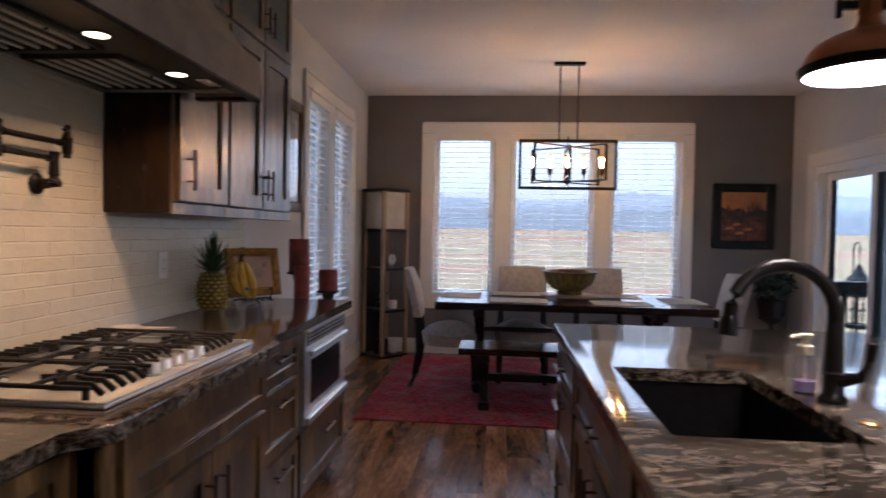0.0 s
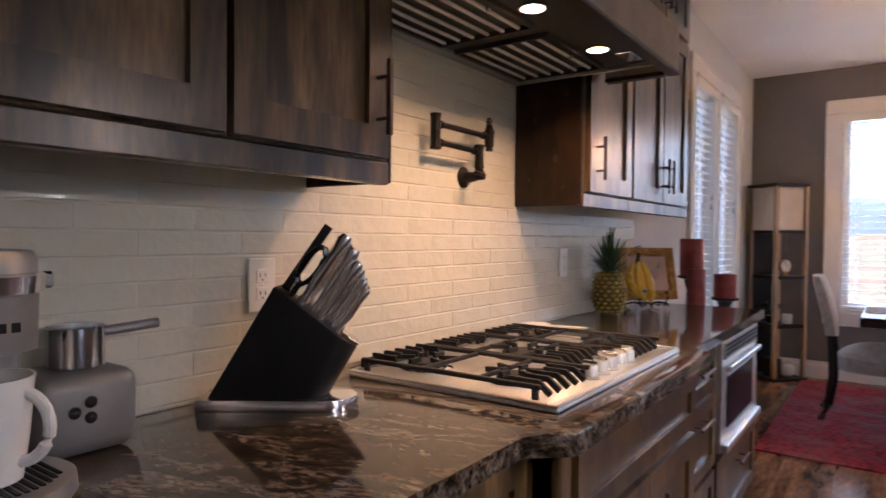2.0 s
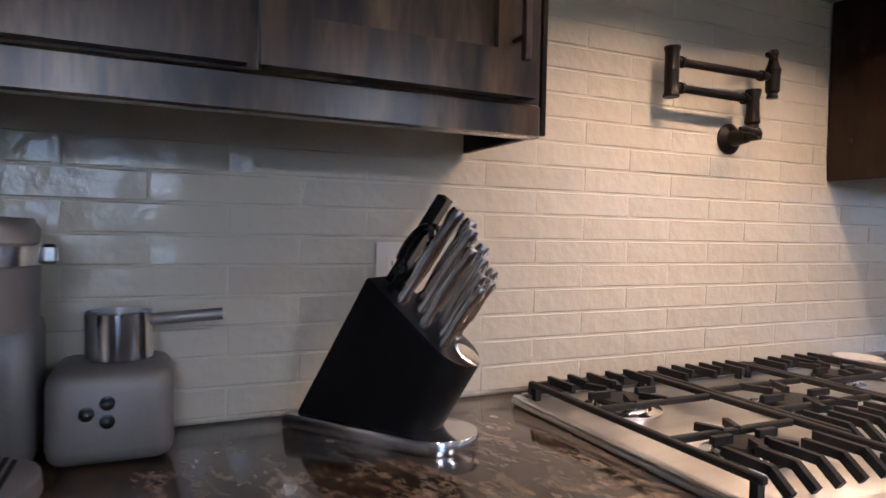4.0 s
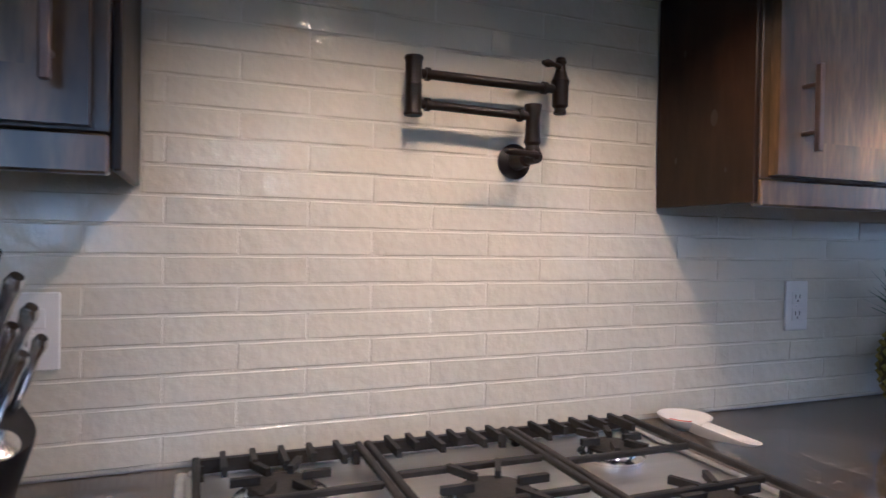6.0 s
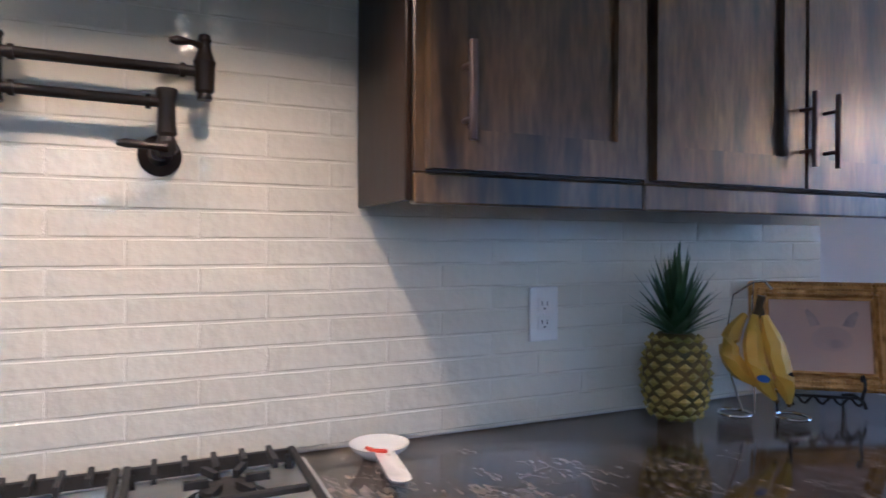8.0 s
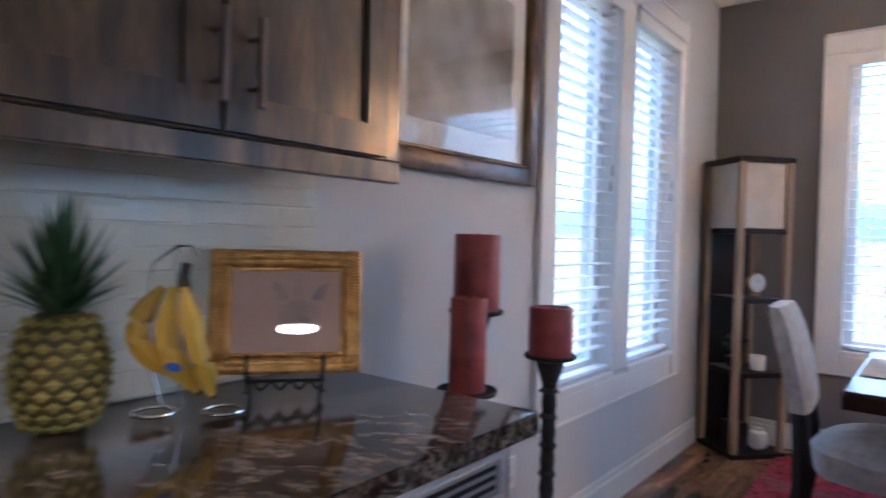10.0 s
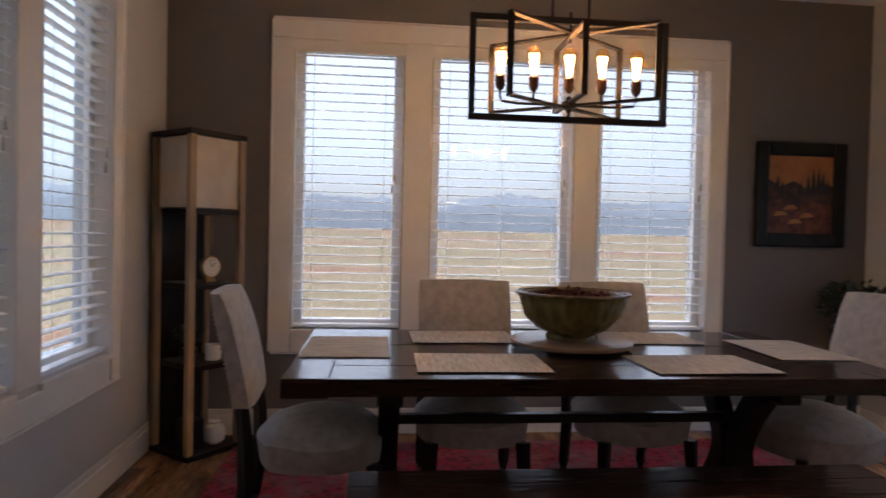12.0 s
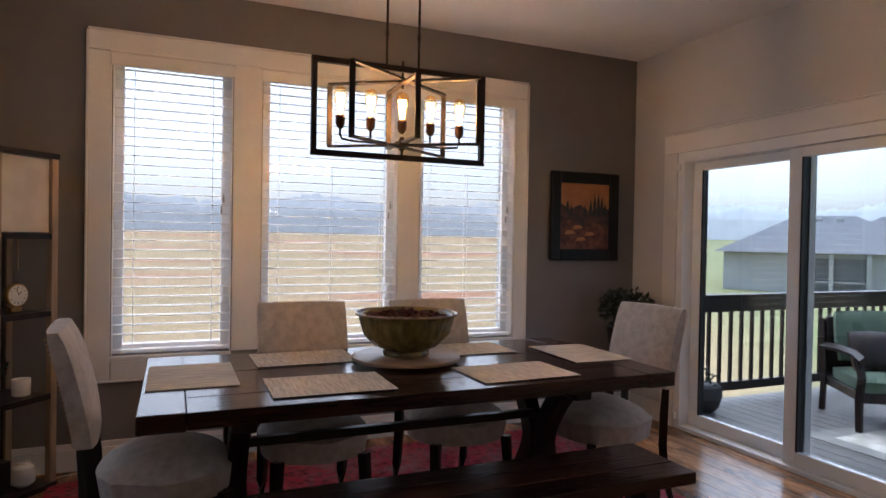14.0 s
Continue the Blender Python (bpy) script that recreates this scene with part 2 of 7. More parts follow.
M["gloss_black"] = surf("gloss_black", (0.008, 0.008, 0.008), (0.012, 0.012, 0.012), 10, 0.12, 0.0)
M["fabric"] = surf("oatmeal_linen", (0.37, 0.33, 0.295), (0.49, 0.445, 0.405), 25, 0.95, 0.8, fine=420, sheen=0.3)
M["mat"] = surf("woven_straw", (0.41, 0.375, 0.32), (0.66, 0.615, 0.54), 40, 0.9, 0.9, stretch=(3.2, 0.3, 1), fine=120)
M["rug"] = rug_wool()
M["copper"] = surf("brushed_copper", (0.50, 0.20, 0.11), (0.62, 0.28, 0.16), 6, 0.24, 0.05, 1.0)
M["brass"] = surf("aged_brass", (0.35, 0.22, 0.09), (0.5, 0.33, 0.14), 10, 0.28, 0.05, 1.0)
M["white_china"] = surf("white_glaze", (0.72, 0.71, 0.69), (0.78, 0.77, 0.75), 6, 0.12, 0.0)
M["outlet"] = surf("white_plate", (0.70, 0.69, 0.66), (0.75, 0.74, 0.71), 6, 0.35, 0.0)
M["slot"] = surf("dark_slot", (0.05, 0.05, 0.05), (0.07, 0.07, 0.07), 6, 0.6, 0.0)
M["oak"] = surf("pale_lamp_wood", (0.24, 0.155, 0.09), (0.40, 0.28, 0.17), 5, 0.45, 0.12, stretch=(2.5, 2.5, 0.4), fine=40)
M["paper"] = surf("rice_paper", (0.50, 0.45, 0.38), (0.58, 0.53, 0.46), 9, 0.9, 0.2, fine=120)
M["red_wax"] = surf("red_mottled_wax", (0.14, 0.017, 0.018), (0.34, 0.062, 0.05), 11, 0.42, 0.15, fine=60, detail=8)
M["wick"] = surf("charred_wick", (0.02, 0.018, 0.015), (0.05, 0.04, 0.03), 30, 0.9, 0.2)
M["gold"] = surf("gilt_moulding", (0.24, 0.115, 0.025), (0.58, 0.32, 0.085), 30, 0.32, 0.6, 0.8, fine=110)
M["mahogany"] = surf("mahogany_moulding", (0.035, 0.014, 0.009), (0.13, 0.06, 0.032), 16, 0.25, 0.2, fine=60)
M["matboard"] = surf("cream_mount", (0.70, 0.66, 0.61), (0.76, 0.72, 0.67), 5, 0.9, 0.1)
M["steel_dark"] = surf("dark_grey_steel", (0.30, 0.295, 0.29), (0.40, 0.39, 0.38), 5, 0.34, 0.05, 0.8)


# ---- building blocks ----
def box(bm, x0, x1, y0, y1, z0, z1, bevel=0.0, seg=1):
    vs = bmesh.ops.create_cube(bm, size=1)["verts"]
    for v in vs:
        v.co = Vector(((x0 + x1) / 2 + v.co.x * (x1 - x0), (y0 + y1) / 2 + v.co.y * (y1 - y0), (z0 + z1) / 2 + v.co.z * (z1 - z0)))
    if bevel:
        bmesh.ops.bevel(bm, geom=list({e for v in vs for e in v.link_edges}), offset=bevel, segments=seg, affect="EDGES", profile=0.5)
    return vs


def boxes(*dims, bevel=0.0, seg=1):
    bm = bmesh.new()
    for d in dims:
        box(bm, *d, bevel=bevel, seg=seg)
    return bm


def lathe(bm, profile, cx=0.0, cy=0.0, seg=24):
    """Turned shape from (radius, height) pairs, from bottom to top."""
    rings = []
    for r, z in profile:
        rings.append([bm.verts.new((cx + r * math.cos(a), cy + r * math.sin(a), z)) for a in (2 * math.pi * k / seg for k in range(seg))])
    for a, b in zip(rings, rings[1:]):
        for k in range(seg):
            bm.faces.new((a[k], a[(k + 1) % seg], b[(k + 1) % seg], b[k]))
    bm.faces.new(rings[0][::-1])
    bm.faces.new(rings[-1])
    return bm


def turned(profile, cx=0.0, cy=0.0, seg=24):
    return lathe(bmesh.new(), profile, cx, cy, seg)


def tube(bm, pts, r, seg=8, radii=None):
    """A round bar along a line of points."""
    pts = [Vector(p) for p in pts]
    rings = []
    for i, p in enumerate(pts):
        d = (pts[min(i + 1, len(pts) - 1)] - pts[max(i - 1, 0)]).normalized()
        u = d.cross(Vector((0.013, 0.021, 1) if abs(d.z) < 0.95 else (1, 0.01, 0))).normalized()
        w = d.cross(u)
        rr = radii[i] if radii else r
        rings.append([bm.verts.new(p + rr * (u * math.cos(a) + w * math.sin(a))) for a in (2 * math.pi * k / seg for k in range(seg))])
    for a, b in zip(rings, rings[1:]):
        for k in range(seg):
            bm.faces.new((a[k], a[(k + 1) % seg], b[(k + 1) % seg], b[k]))
    bm.faces.new(rings[0][::-1])
    bm.faces.new(rings[-1])
    return bm


def bar(*lines, r=0.01, seg=8):
    bm = bmesh.new()
    for pts in lines:
        tube(bm, pts, r, seg)
    return bm


def beam(bm, p, q, w, h):
    """A square bar from p to q, w wide across and h in the upright."""
    p, q = Vector(p), Vector(q)
    d = (q - p).normalized()
    u = d.cross(Vector((0, 0, 1)) if abs(d.z) < 0.95 else Vector((0, 1, 0))).normalized()
    t = u.cross(d)
    ring = lambda c: [bm.verts.new(c + u * a * w / 2 + t * b * h / 2) for a, b in ((-1, -1), (1, -1), (1, 1), (-1, 1))]
    a, b = ring(p), ring(q)
    for k in range(4):
        bm.faces.new((a[k], a[(k + 1) % 4], b[(k + 1) % 4], b[k]))
    bm.faces.new(a[::-1])
    bm.faces.new(b)
    return bm


def beams(*rows):
    bm = bmesh.new()
    for r in rows:
        beam(bm, *r)
    return bm


def slab(outline, z0, z1, bevel=0.0, seg=2):
    """A flat piece with an outline in plan."""
    bm = bmesh.new()
    lo = [bm.verts.new((x, y, z0)) for x, y in outline]
    hi = [bm.verts.new((x, y, z1)) for x, y in outline]
    n = len(outline)
    bm.faces.new(lo[::-1])
    top = bm.faces.new(hi)
    for k in range(n):
        bm.faces.new((lo[k], lo[(k + 1) % n], hi[(k + 1) % n], hi[k]))
    if bevel:
        bmesh.ops.bevel(bm, geom=list(top.edges), offset=bevel, segments=seg, affect="EDGES", profile=0.5)
    return bm


def turn(bm, m):
    bmesh.ops.transform(bm, matrix=m, verts=bm.verts[:])
    return bm


def ring_x(bm, x0, x1, y0, y1, z0, z1, rail, bevel=0.002):
    """A flat rectangular frame in one piece, standing across x."""
    loops = []
    for x in (x0, x1):
        for r in (0, rail):
            loops.append([bm.verts.new((x, y, z)) for y, z in ((y0 + r, z0 + r), (y1 - r, z0 + r), (y1 - r, z1 - r), (y0 + r, z1 - r))])
    a, b, c, d = loops
    for k in range(4):
        n = (k + 1) % 4
        bm.faces.new((a[k], a[n], b[n], b[k]))
        bm.faces.new((c[k], d[k], d[n], c[n]))
        bm.faces.new((a[k], c[k], c[n], a[n]))
        bm.faces.new((b[k], b[n], d[n], d[k]))
    if bevel:
        es = [e for e in bm.edges if len({v.co.x for v in e.verts}) == 1 and e.verts[0].co.x == max(x0, x1) and all(v in c or v in d for v in e.verts) and not (e.verts[0] in c) ^ (e.verts[1] in c)]
        bmesh.ops.bevel(bm, geom=es, offset=bevel, segments=1, affect="EDGES", profile=0.5)
    return bm


def sweep(pts, w, h):
    """A bent board: a rectangle w along x and h across, carried through points that share one x."""
    bm = bmesh.new()
    pts = [Vector(p) for p in pts]
    rings = []
    for i, p in enumerate(pts):
        d = (pts[min(i + 1, len(pts) - 1)] - pts[max(i - 1, 0)]).normalized()
        u, t = Vector((1, 0, 0)), d.cross(Vector((1, 0, 0))).normalized()
        rings.append([bm.verts.new(p + u * a * w / 2 + t * b * h / 2) for a, b in ((-1, -1), (1, -1), (1, 1), (-1, 1))])
    for a, b in zip(rings, rings[1:]):
        for k in range(4):
            bm.faces.new((a[k], a[(k + 1) % 4], b[(k + 1) % 4], b[k]))
    bm.faces.new(rings[0][::-1])
    bm.faces.new(rings[-1])
    return bm


def mesh_object(name, bm, mat, smooth=None):
    bmesh.ops.recalc_face_normals(bm, faces=bm.faces[:])
    if smooth:
        lim = radians(smooth)
        for f in bm.faces:
            f.smooth = True
        for e in bm.edges:
            if len(e.link_faces) == 2 and e.calc_face_angle(0) > lim:
                e.smooth = False
    me = bpy.data.meshes.new(name)
    bm.to_mesh(me)
    bm.free()
    me.materials.append(mat)
    return new(name, me)


def structure(name, bm, mat, label="", category="", smooth=None):
    return tagged(mesh_object(name, bm, mat, smooth), label, category, kind="structure")


def thing(name, place, label, category, group="", rz=0.0):
    ob = new(name)
    ob.empty_display_size = 0.05
    ob.matrix_basis = pose(*place, 0, 0, rz)
    return tagged(ob, label, category, group)


def part(name, bm, mat, parent, label="", smooth=35, local=False):
    """One mesh under a thing or a part; the mesh is given in world places, or local to the thing."""
    ob = mesh_object(name, bm, mat, smooth)
    ob.parent = parent
    if not local and parent.parent is None:
        ob.matrix_parent_inverse = parent.matrix_basis.inverted()
    if label:
        tagged(ob, label)
    return ob


def sub(name, bm, mat, parent, label="", smooth=35):
    """A piece under a part, in the same coordinates as the part."""
    ob = mesh_object(name, bm, mat, smooth)
    ob.parent = parent
    if label:
        tagged(ob, label)
    return ob


def single(name, bm, mat, label, category, group="", smooth=35):
    return tagged(mesh_object(name, bm, mat, smooth), label, category, group)


# ---- the room ----
W, D0, D1, H = 4.434, -2.6, 7.22, 2.775      # width, back wall, window wall, ceiling
T = 0.16
LW = ((5.08, 5.66), (5.83, 6.45))            # windows of the long wall, in y
FW = ((0.735, 1.385), (1.56, 2.445), (2.604, 3.335))  # windows of the end wall, in x
WZ0, WZ1 = 0.635, 2.375
DY0, DY1, DZ = 4.90, 6.72, 1.96              # sliding door

structure("wall_west", boxes((-T, 0, D0 - T, LW[0][0], 0, H), (-T, 0, LW[0][1], LW[1][0], 0, H), (-T, 0, LW[1][1], D1, 0, H),
                             (-T, 0, LW[0][0], LW[0][1], 0, WZ0), (-T, 0, LW[0][0], LW[0][1], WZ1, H),
                             (-T, 0, LW[1][0], LW[1][1], 0, WZ0), (-T, 0, LW[1][0], LW[1][1], WZ1, H)), M["wall"], "pale grey painted wall with two windows", "wall")
xs = [-T] + [v for p in FW for v in p] + [W + T]
pieces = [(xs[k], xs[k + 1], D1, D1 + T, 0, H) for k in range(0, len(xs), 2)]
for a, b in FW:
    pieces += [(a, b, D1, D1 + T, 0, WZ0), (a, b, D1, D1 + T, WZ1, H)]
structure("wall_north", boxes(*pieces), M["accent"], "dark grey painted end wall with three windows", "wall")
EY0, EY1 = 0.3, 1.1                          # unseen opening, added to let daylight in behind the walker
structure("wall_east", boxes((W, W + T, D0 - T, EY0, 0, H), (W, W + T, EY1, DY0, 0, H), (W, W + T, EY0, EY1, 0, 1.15), (W, W + T, EY0, EY1, 2.0, H), (W, W + T, DY1, D1, 0, H), (W, W + T, DY0, DY1, DZ, H)), M["wall"], "pale grey painted wall with a sliding door", "wall")
structure("wall_south", boxes((0, W, D0 - T, D0, 0, H)), M["wall"], "plain pale grey painted wall", "wall")
structure("ceiling", boxes((-T, W + T, D0 - T, D1 + T, H, H + 0.12)), M["ceiling"], "smooth pale painted ceiling", "ceiling")
floor = structure("floor", boxes((-T, W + T, D0 - T, D1 + T, -0.12, -0.012)), M["grout"], "hardwood plank floor in mixed brown tones", "floor")

# baseboards
def baseboard(name, *dims):
    bm = bmesh.new()
    for x0, x1, y0, y1 in dims:
        box(bm, x0, x1, y0, y1, 0, 0.122, bevel=0.003)
        cx = 0.006 if x1 - x0 < y1 - y0 else 0
        cy = 0.006 if not cx else 0
        box(bm, x0, x1 - cx, y0 + cy, y1, 0.122, 0.155, bevel=0.004)
    structure(name, bm, M["trim"], "white moulded baseboard", "baseboard", smooth=30)
baseboard("baseboard_west", (0.0005, 0.0165, 3.9, D1 - 0.0005))
baseboard("baseboard_north", (0.017, W - 0.0005, D1 - 0.0165, D1 - 0.0005))
structure("baseboard_east", boxes((W - 0.0165, W - 0.0005, D0, DY0 - 0.13, 0, 0.14), (W - 0.0165, W - 0.0005, DY1 + 0.14, D1 - 0.017, 0, 0.14), bevel=0.003), M["trim"], "white painted baseboard", "baseboard")


# ---- windows ----
def blind(name, wide, place, rz, label, group):
    """A two-inch slatted blind, slats nearly level, in its own coordinates: x along, y towards the room."""
    top = WZ1 - WZ0
    th = thing(name, place, label, "blind", group, rz)
    part("headrail", boxes((0.006, wide - 0.006, -0.03, 0.026, top - 0.062, top - 0.004), bevel=0.004), M["blind"], th, local=True)
    part("valance", boxes((-0.012, wide + 0.012, 0.0505, 0.058, top - 0.086, top - 0.018), (-0.016, wide + 0.016, 0.0505, 0.066, top - 0.0175, top - 0.001), bevel=0.004), M["trim"], th, "moulded white valance", local=True)
    n, pitch = 0, 0.0545
    z = top - 0.095
    me = None
    while z > 0.07:
        if me is None:
            bm = bmesh.new()
            half = 0.025
            prof = [(-half, 0.0), (-half * 0.5, 0.0022), (0, 0.003), (half * 0.5, 0.0022), (half, 0.0)]
            ra = [bm.verts.new((0.008, y, h + 0.0012)) for y, h in prof] + [bm.verts.new((0.008, y, h - 0.0012)) for y, h in prof[::-1]]
            rb = [bm.verts.new((wide - 0.008, v.co.y, v.co.z)) for v in ra]
            for k in range(10):
                bm.faces.new((ra[k], ra[(k + 1) % 10], rb[(k + 1) % 10], rb[k]))
            bm.faces.new(ra[::-1])
            bm.faces.new(rb)
            ob = part("slat", bm, M["blind"], th, local=True)
            me = ob.data
        else:
            ob = new("slat", me)
            ob.parent = th
        ob.location = (random.uniform(-0.002, 0.002), 0, z)
        ob.rotation_euler = (radians(-4 + random.uniform(-1.2, 1.2)), 0, 0)
        z -= pitch
    part("bottom_rail", boxes((0.008, wide - 0.008, -0.026, 0.026, 0.012, 0.032), bevel=0.003), M["blind"], th, local=True)
    for k in ((0.17, 0.83) if wide < 0.7 else (0.12, 0.5, 0.88)):
        part("ladder_cord", bar([(wide * k, 0.027, 0.03), (wide * k, 0.027, top - 0.06)], [(wide * k, -0.027, 0.03), (wide * k, -0.027, top - 0.06)], r=0.0011, seg=5), M["blind"], th, local=True)
    c = bar([(0.05, 0.034, 0.95), (0.05, 0.034, top - 0.06)], [(0.062, 0.034, 0.88), (0.062, 0.034, top - 0.06)], r=0.001, seg=5)
    cord = part("pull_cord", c, M["blind"], th, local=True)
    sub("tassel", lathe(turned([(0.003, 0.90), (0.007, 0.905), (0.006, 0.93), (0.002, 0.95)], 0.05, 0.034, 8), [(0.003, 0.83), (0.007, 0.835), (0.006, 0.86), (0.002, 0.88)], 0.062, 0.034, 8), M["steel_dark"], cord)
    return th


def window(name, wide, place, rz, tag, pane="glass"):
    """Vinyl sash window with its glass; x along the wall, y towards the room."""
    th = thing(name, place, tag, "window", rz=rz)
    tagged(th, kind="structure")
    hgt = WZ1 - WZ0
    f = 0.055
    part("window_frame", boxes((0, f, -0.04, 0.03, 0, hgt), (wide - f, wide, -0.04, 0.03, 0, hgt), (f, wide - f, -0.04, 0.03, 0, f), (f, wide - f, -0.04, 0.03, hgt - f, hgt), bevel=0.003), M["vinyl"], th, local=True)
    g = part("pane", boxes((f, wide - f, -0.004, 0.004, f, hgt - f)), M[pane], th, local=True)
    g.visible_shadow = False
    part("sash_latch", boxes((f - 0.02, f - 0.005, 0.031, 0.048, 0.3, 0.38), bevel=0.003), M["vinyl"], th, local=True)
    return th


for a, b in FW:
    window("window_north", b - a, (b, D1 + 0.10, WZ0), 180, "white vinyl window in the end wall")
    blind("blind", b - a, (b, D1 + 0.03, WZ0), 180, "white slatted blind, lowered with open slats", "blinds")
for a, b in LW:
    window("window_west", b - a, (-0.10, b, WZ0), -90, "white vinyl window in the long wall", "clear_glass")
    blind("blind", b - a, (-0.03, b, WZ0), -90, "white slatted blind, lowered with open slats", "blinds")


def casing(name, spans, lo, hi, wall, label):
    """Painted boards round a row of windows: jambs, mullion boards, head with a cap, apron and stool. wall(u0,u1,d0,d1,z0,z1) gives box sides."""
    th = tagged(thing(name, wall(spans[0][0], spans[0][0], 0, 0, lo, lo)[::2][:3], label, "window casing"), kind="structure")
    u0, u1 = spans[0][0] - 0.12, spans[-1][1] + 0.10
    def b(n, *d, bev=0.003):
        part(n, boxes(wall(*d), bevel=bev), M["trim"], th)
    b("side_casing", u0, spans[0][0] - 0.004, 0, 0.018, lo, hi - 0.11)
    b("side_casing", spans[-1][1] + 0.004, u1, 0, 0.018, lo, hi - 0.11)
    for p, q in zip(spans, spans[1:]):
        b("mullion_board", p[1] + 0.004, q[0] - 0.004, 0, 0.014, WZ0, WZ1)
    b("head_casing", u0, u1, 0, 0.018, hi - 0.106, hi)
    b("cap_bead", u0 - 0.006, u1 + 0.006, 0, 0.024, hi + 0.001, hi + 0.015, bev=0.005)
    b("apron", u0 + 0.12, u1 - 0.13, 0, 0.018, lo, WZ0 - 0.03)
    b("edge_bead", u0 - 0.014, u0 - 0.001, 0, 0.025, lo, hi, bev=0.005)
    b("edge_bead", u1 + 0.001, u1 + 0.014, 0, 0.025, lo, hi, bev=0.005)
    b("edge_bead", u0, u1, 0, 0.025, lo - 0.014, lo - 0.001, bev=0.005)
    for p, q in spans:
        b("stool", p - 0.003, q + 0.003, -0.09, 0.022, WZ0 - 0.029, WZ0 - 0.001)
        b("jamb_liner", p + 0.0005, p + 0.004, -0.09, 0.012, WZ0, WZ1, bev=0)
        b("jamb_liner", q - 0.004, q - 0.0005, -0.09, 0.012, WZ0, WZ1, bev=0)

casing("casing_north", FW, 0.50, 2.476, lambda u0, u1, d0, d1, z0, z1: (u0, u1, D1 - d1, D1 - d0, z0, z1), "white painted casing round three windows")
casing("casing_west", LW, 0.50, 2.476, lambda u0, u1, d0, d1, z0, z1: (d0, d1, u0, u1, z0, z1), "white painted casing round two windows")

# ---- sliding door ----
door = tagged(thing("door_1", (W, 5.8, 0), "white sliding glass door with two large panes", "sliding door"), kind="structure")
def dbox(n, *d, mat="vinyl", parent=door, bev=0.003, label=""):
    return part(n, boxes(d, bevel=bev), M[mat], parent, label)
dbox("side_casing", W - 0.018, W, DY1 + 0.02, DY1 + 0.15, 0, DZ + 0.03, mat="trim")
dbox("side_casing", W - 0.018, W, DY0 - 0.15, DY0 - 0.02, 0, DZ + 0.03, mat="trim")
dbox("head_casing", W - 0.018, W, DY0 - 0.15, DY1 + 0.15, DZ + 0.033, DZ + 0.164, mat="trim")
dbox("cap_bead", W - 0.025, W, DY0 - 0.165, DY1 + 0.165, DZ + 0.165, DZ + 0.18, mat="trim", bev=0.005)
dbox("frame_jamb", W - 0.01, W + 0.12, DY1 - 0.045, DY1 + 0.018, 0, DZ + 0.03)
dbox("frame_jamb", W - 0.01, W + 0.12, DY0 - 0.018, DY0 + 0.045, 0, DZ + 0.03)
dbox("frame_head", W - 0.01, W + 0.12, DY0 + 0.046, DY1 - 0.046, DZ - 0.04, DZ + 0.03)
dbox("threshold", W - 0.012, W + 0.14, DY0 + 0.046, DY1 - 0.046, -0.01, 0.028)
mid = 5.81
# dark grey strip over the panel edge, which the sky lights too brightly
M["interlock"] = surf("dull_grey_strip", (0.26, 0.255, 0.245), (0.34, 0.335, 0.32), 8, 0.5, 0.1)
for k, (y0, y1, dx) in enumerate(((mid - 0.045, DY1 - 0.047, 0.075), (DY0 + 0.047, mid + 0.045, 0.02))):
    s = 0.085
    x0, x1 = W + dx, W + dx + 0.042
    pan = part("door_panel", boxes((x0, x1, y0, y0 + s, 0.03, DZ - 0.042), (x0, x1, y1 - s, y1, 0.03, DZ - 0.042), (x0, x1, y0 + s, y1 - s, 0.03, 0.03 + s), (x0, x1, y0 + s, y1 - s, DZ - 0.042 - 0.06, DZ - 0.042), bevel=0.004), M["vinyl"], door)
    g = sub("pane", boxes((x0 + 0.017, x0 + 0.025, y0 + s, y1 - s, 0.03 + s, DZ - 0.102)), M["clear_glass"], pan)
    g.visible_shadow = False
    if k == 0:
        sub("interlock", boxes((x0 - 0.006, x1 + 0.006, y0 - 0.016, y0 - 0.0005, 0.031, DZ - 0.043), bevel=0.002), M["interlock"], pan, "dark grey interlock strip")
    sub("gasket", boxes((x0 - 0.002, x1 + 0.002, y1 - s - 0.012, y1 - s - 0.0005, 0.03 + s, DZ - 0.103)), M["black"], pan)
for z in (0.07, DZ - 0.1):
    dbox("latch_block", W - 0.03, W - 0.011, DY1 - 0.02, DY1 + 0.01, z, z + 0.05)

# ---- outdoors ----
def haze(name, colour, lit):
    """Distant woods: air haze painted in as a dull pale colour and a faint glow."""
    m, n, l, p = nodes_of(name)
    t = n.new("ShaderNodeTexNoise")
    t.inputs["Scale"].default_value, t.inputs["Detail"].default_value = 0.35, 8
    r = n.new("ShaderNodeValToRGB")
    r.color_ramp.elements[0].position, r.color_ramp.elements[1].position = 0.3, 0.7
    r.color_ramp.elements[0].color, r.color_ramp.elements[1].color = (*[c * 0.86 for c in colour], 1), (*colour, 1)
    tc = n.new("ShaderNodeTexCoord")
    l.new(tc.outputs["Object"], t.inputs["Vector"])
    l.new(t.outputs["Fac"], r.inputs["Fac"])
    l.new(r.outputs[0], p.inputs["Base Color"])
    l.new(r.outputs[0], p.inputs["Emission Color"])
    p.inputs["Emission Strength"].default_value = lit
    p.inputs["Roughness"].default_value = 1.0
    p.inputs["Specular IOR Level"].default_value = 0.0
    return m


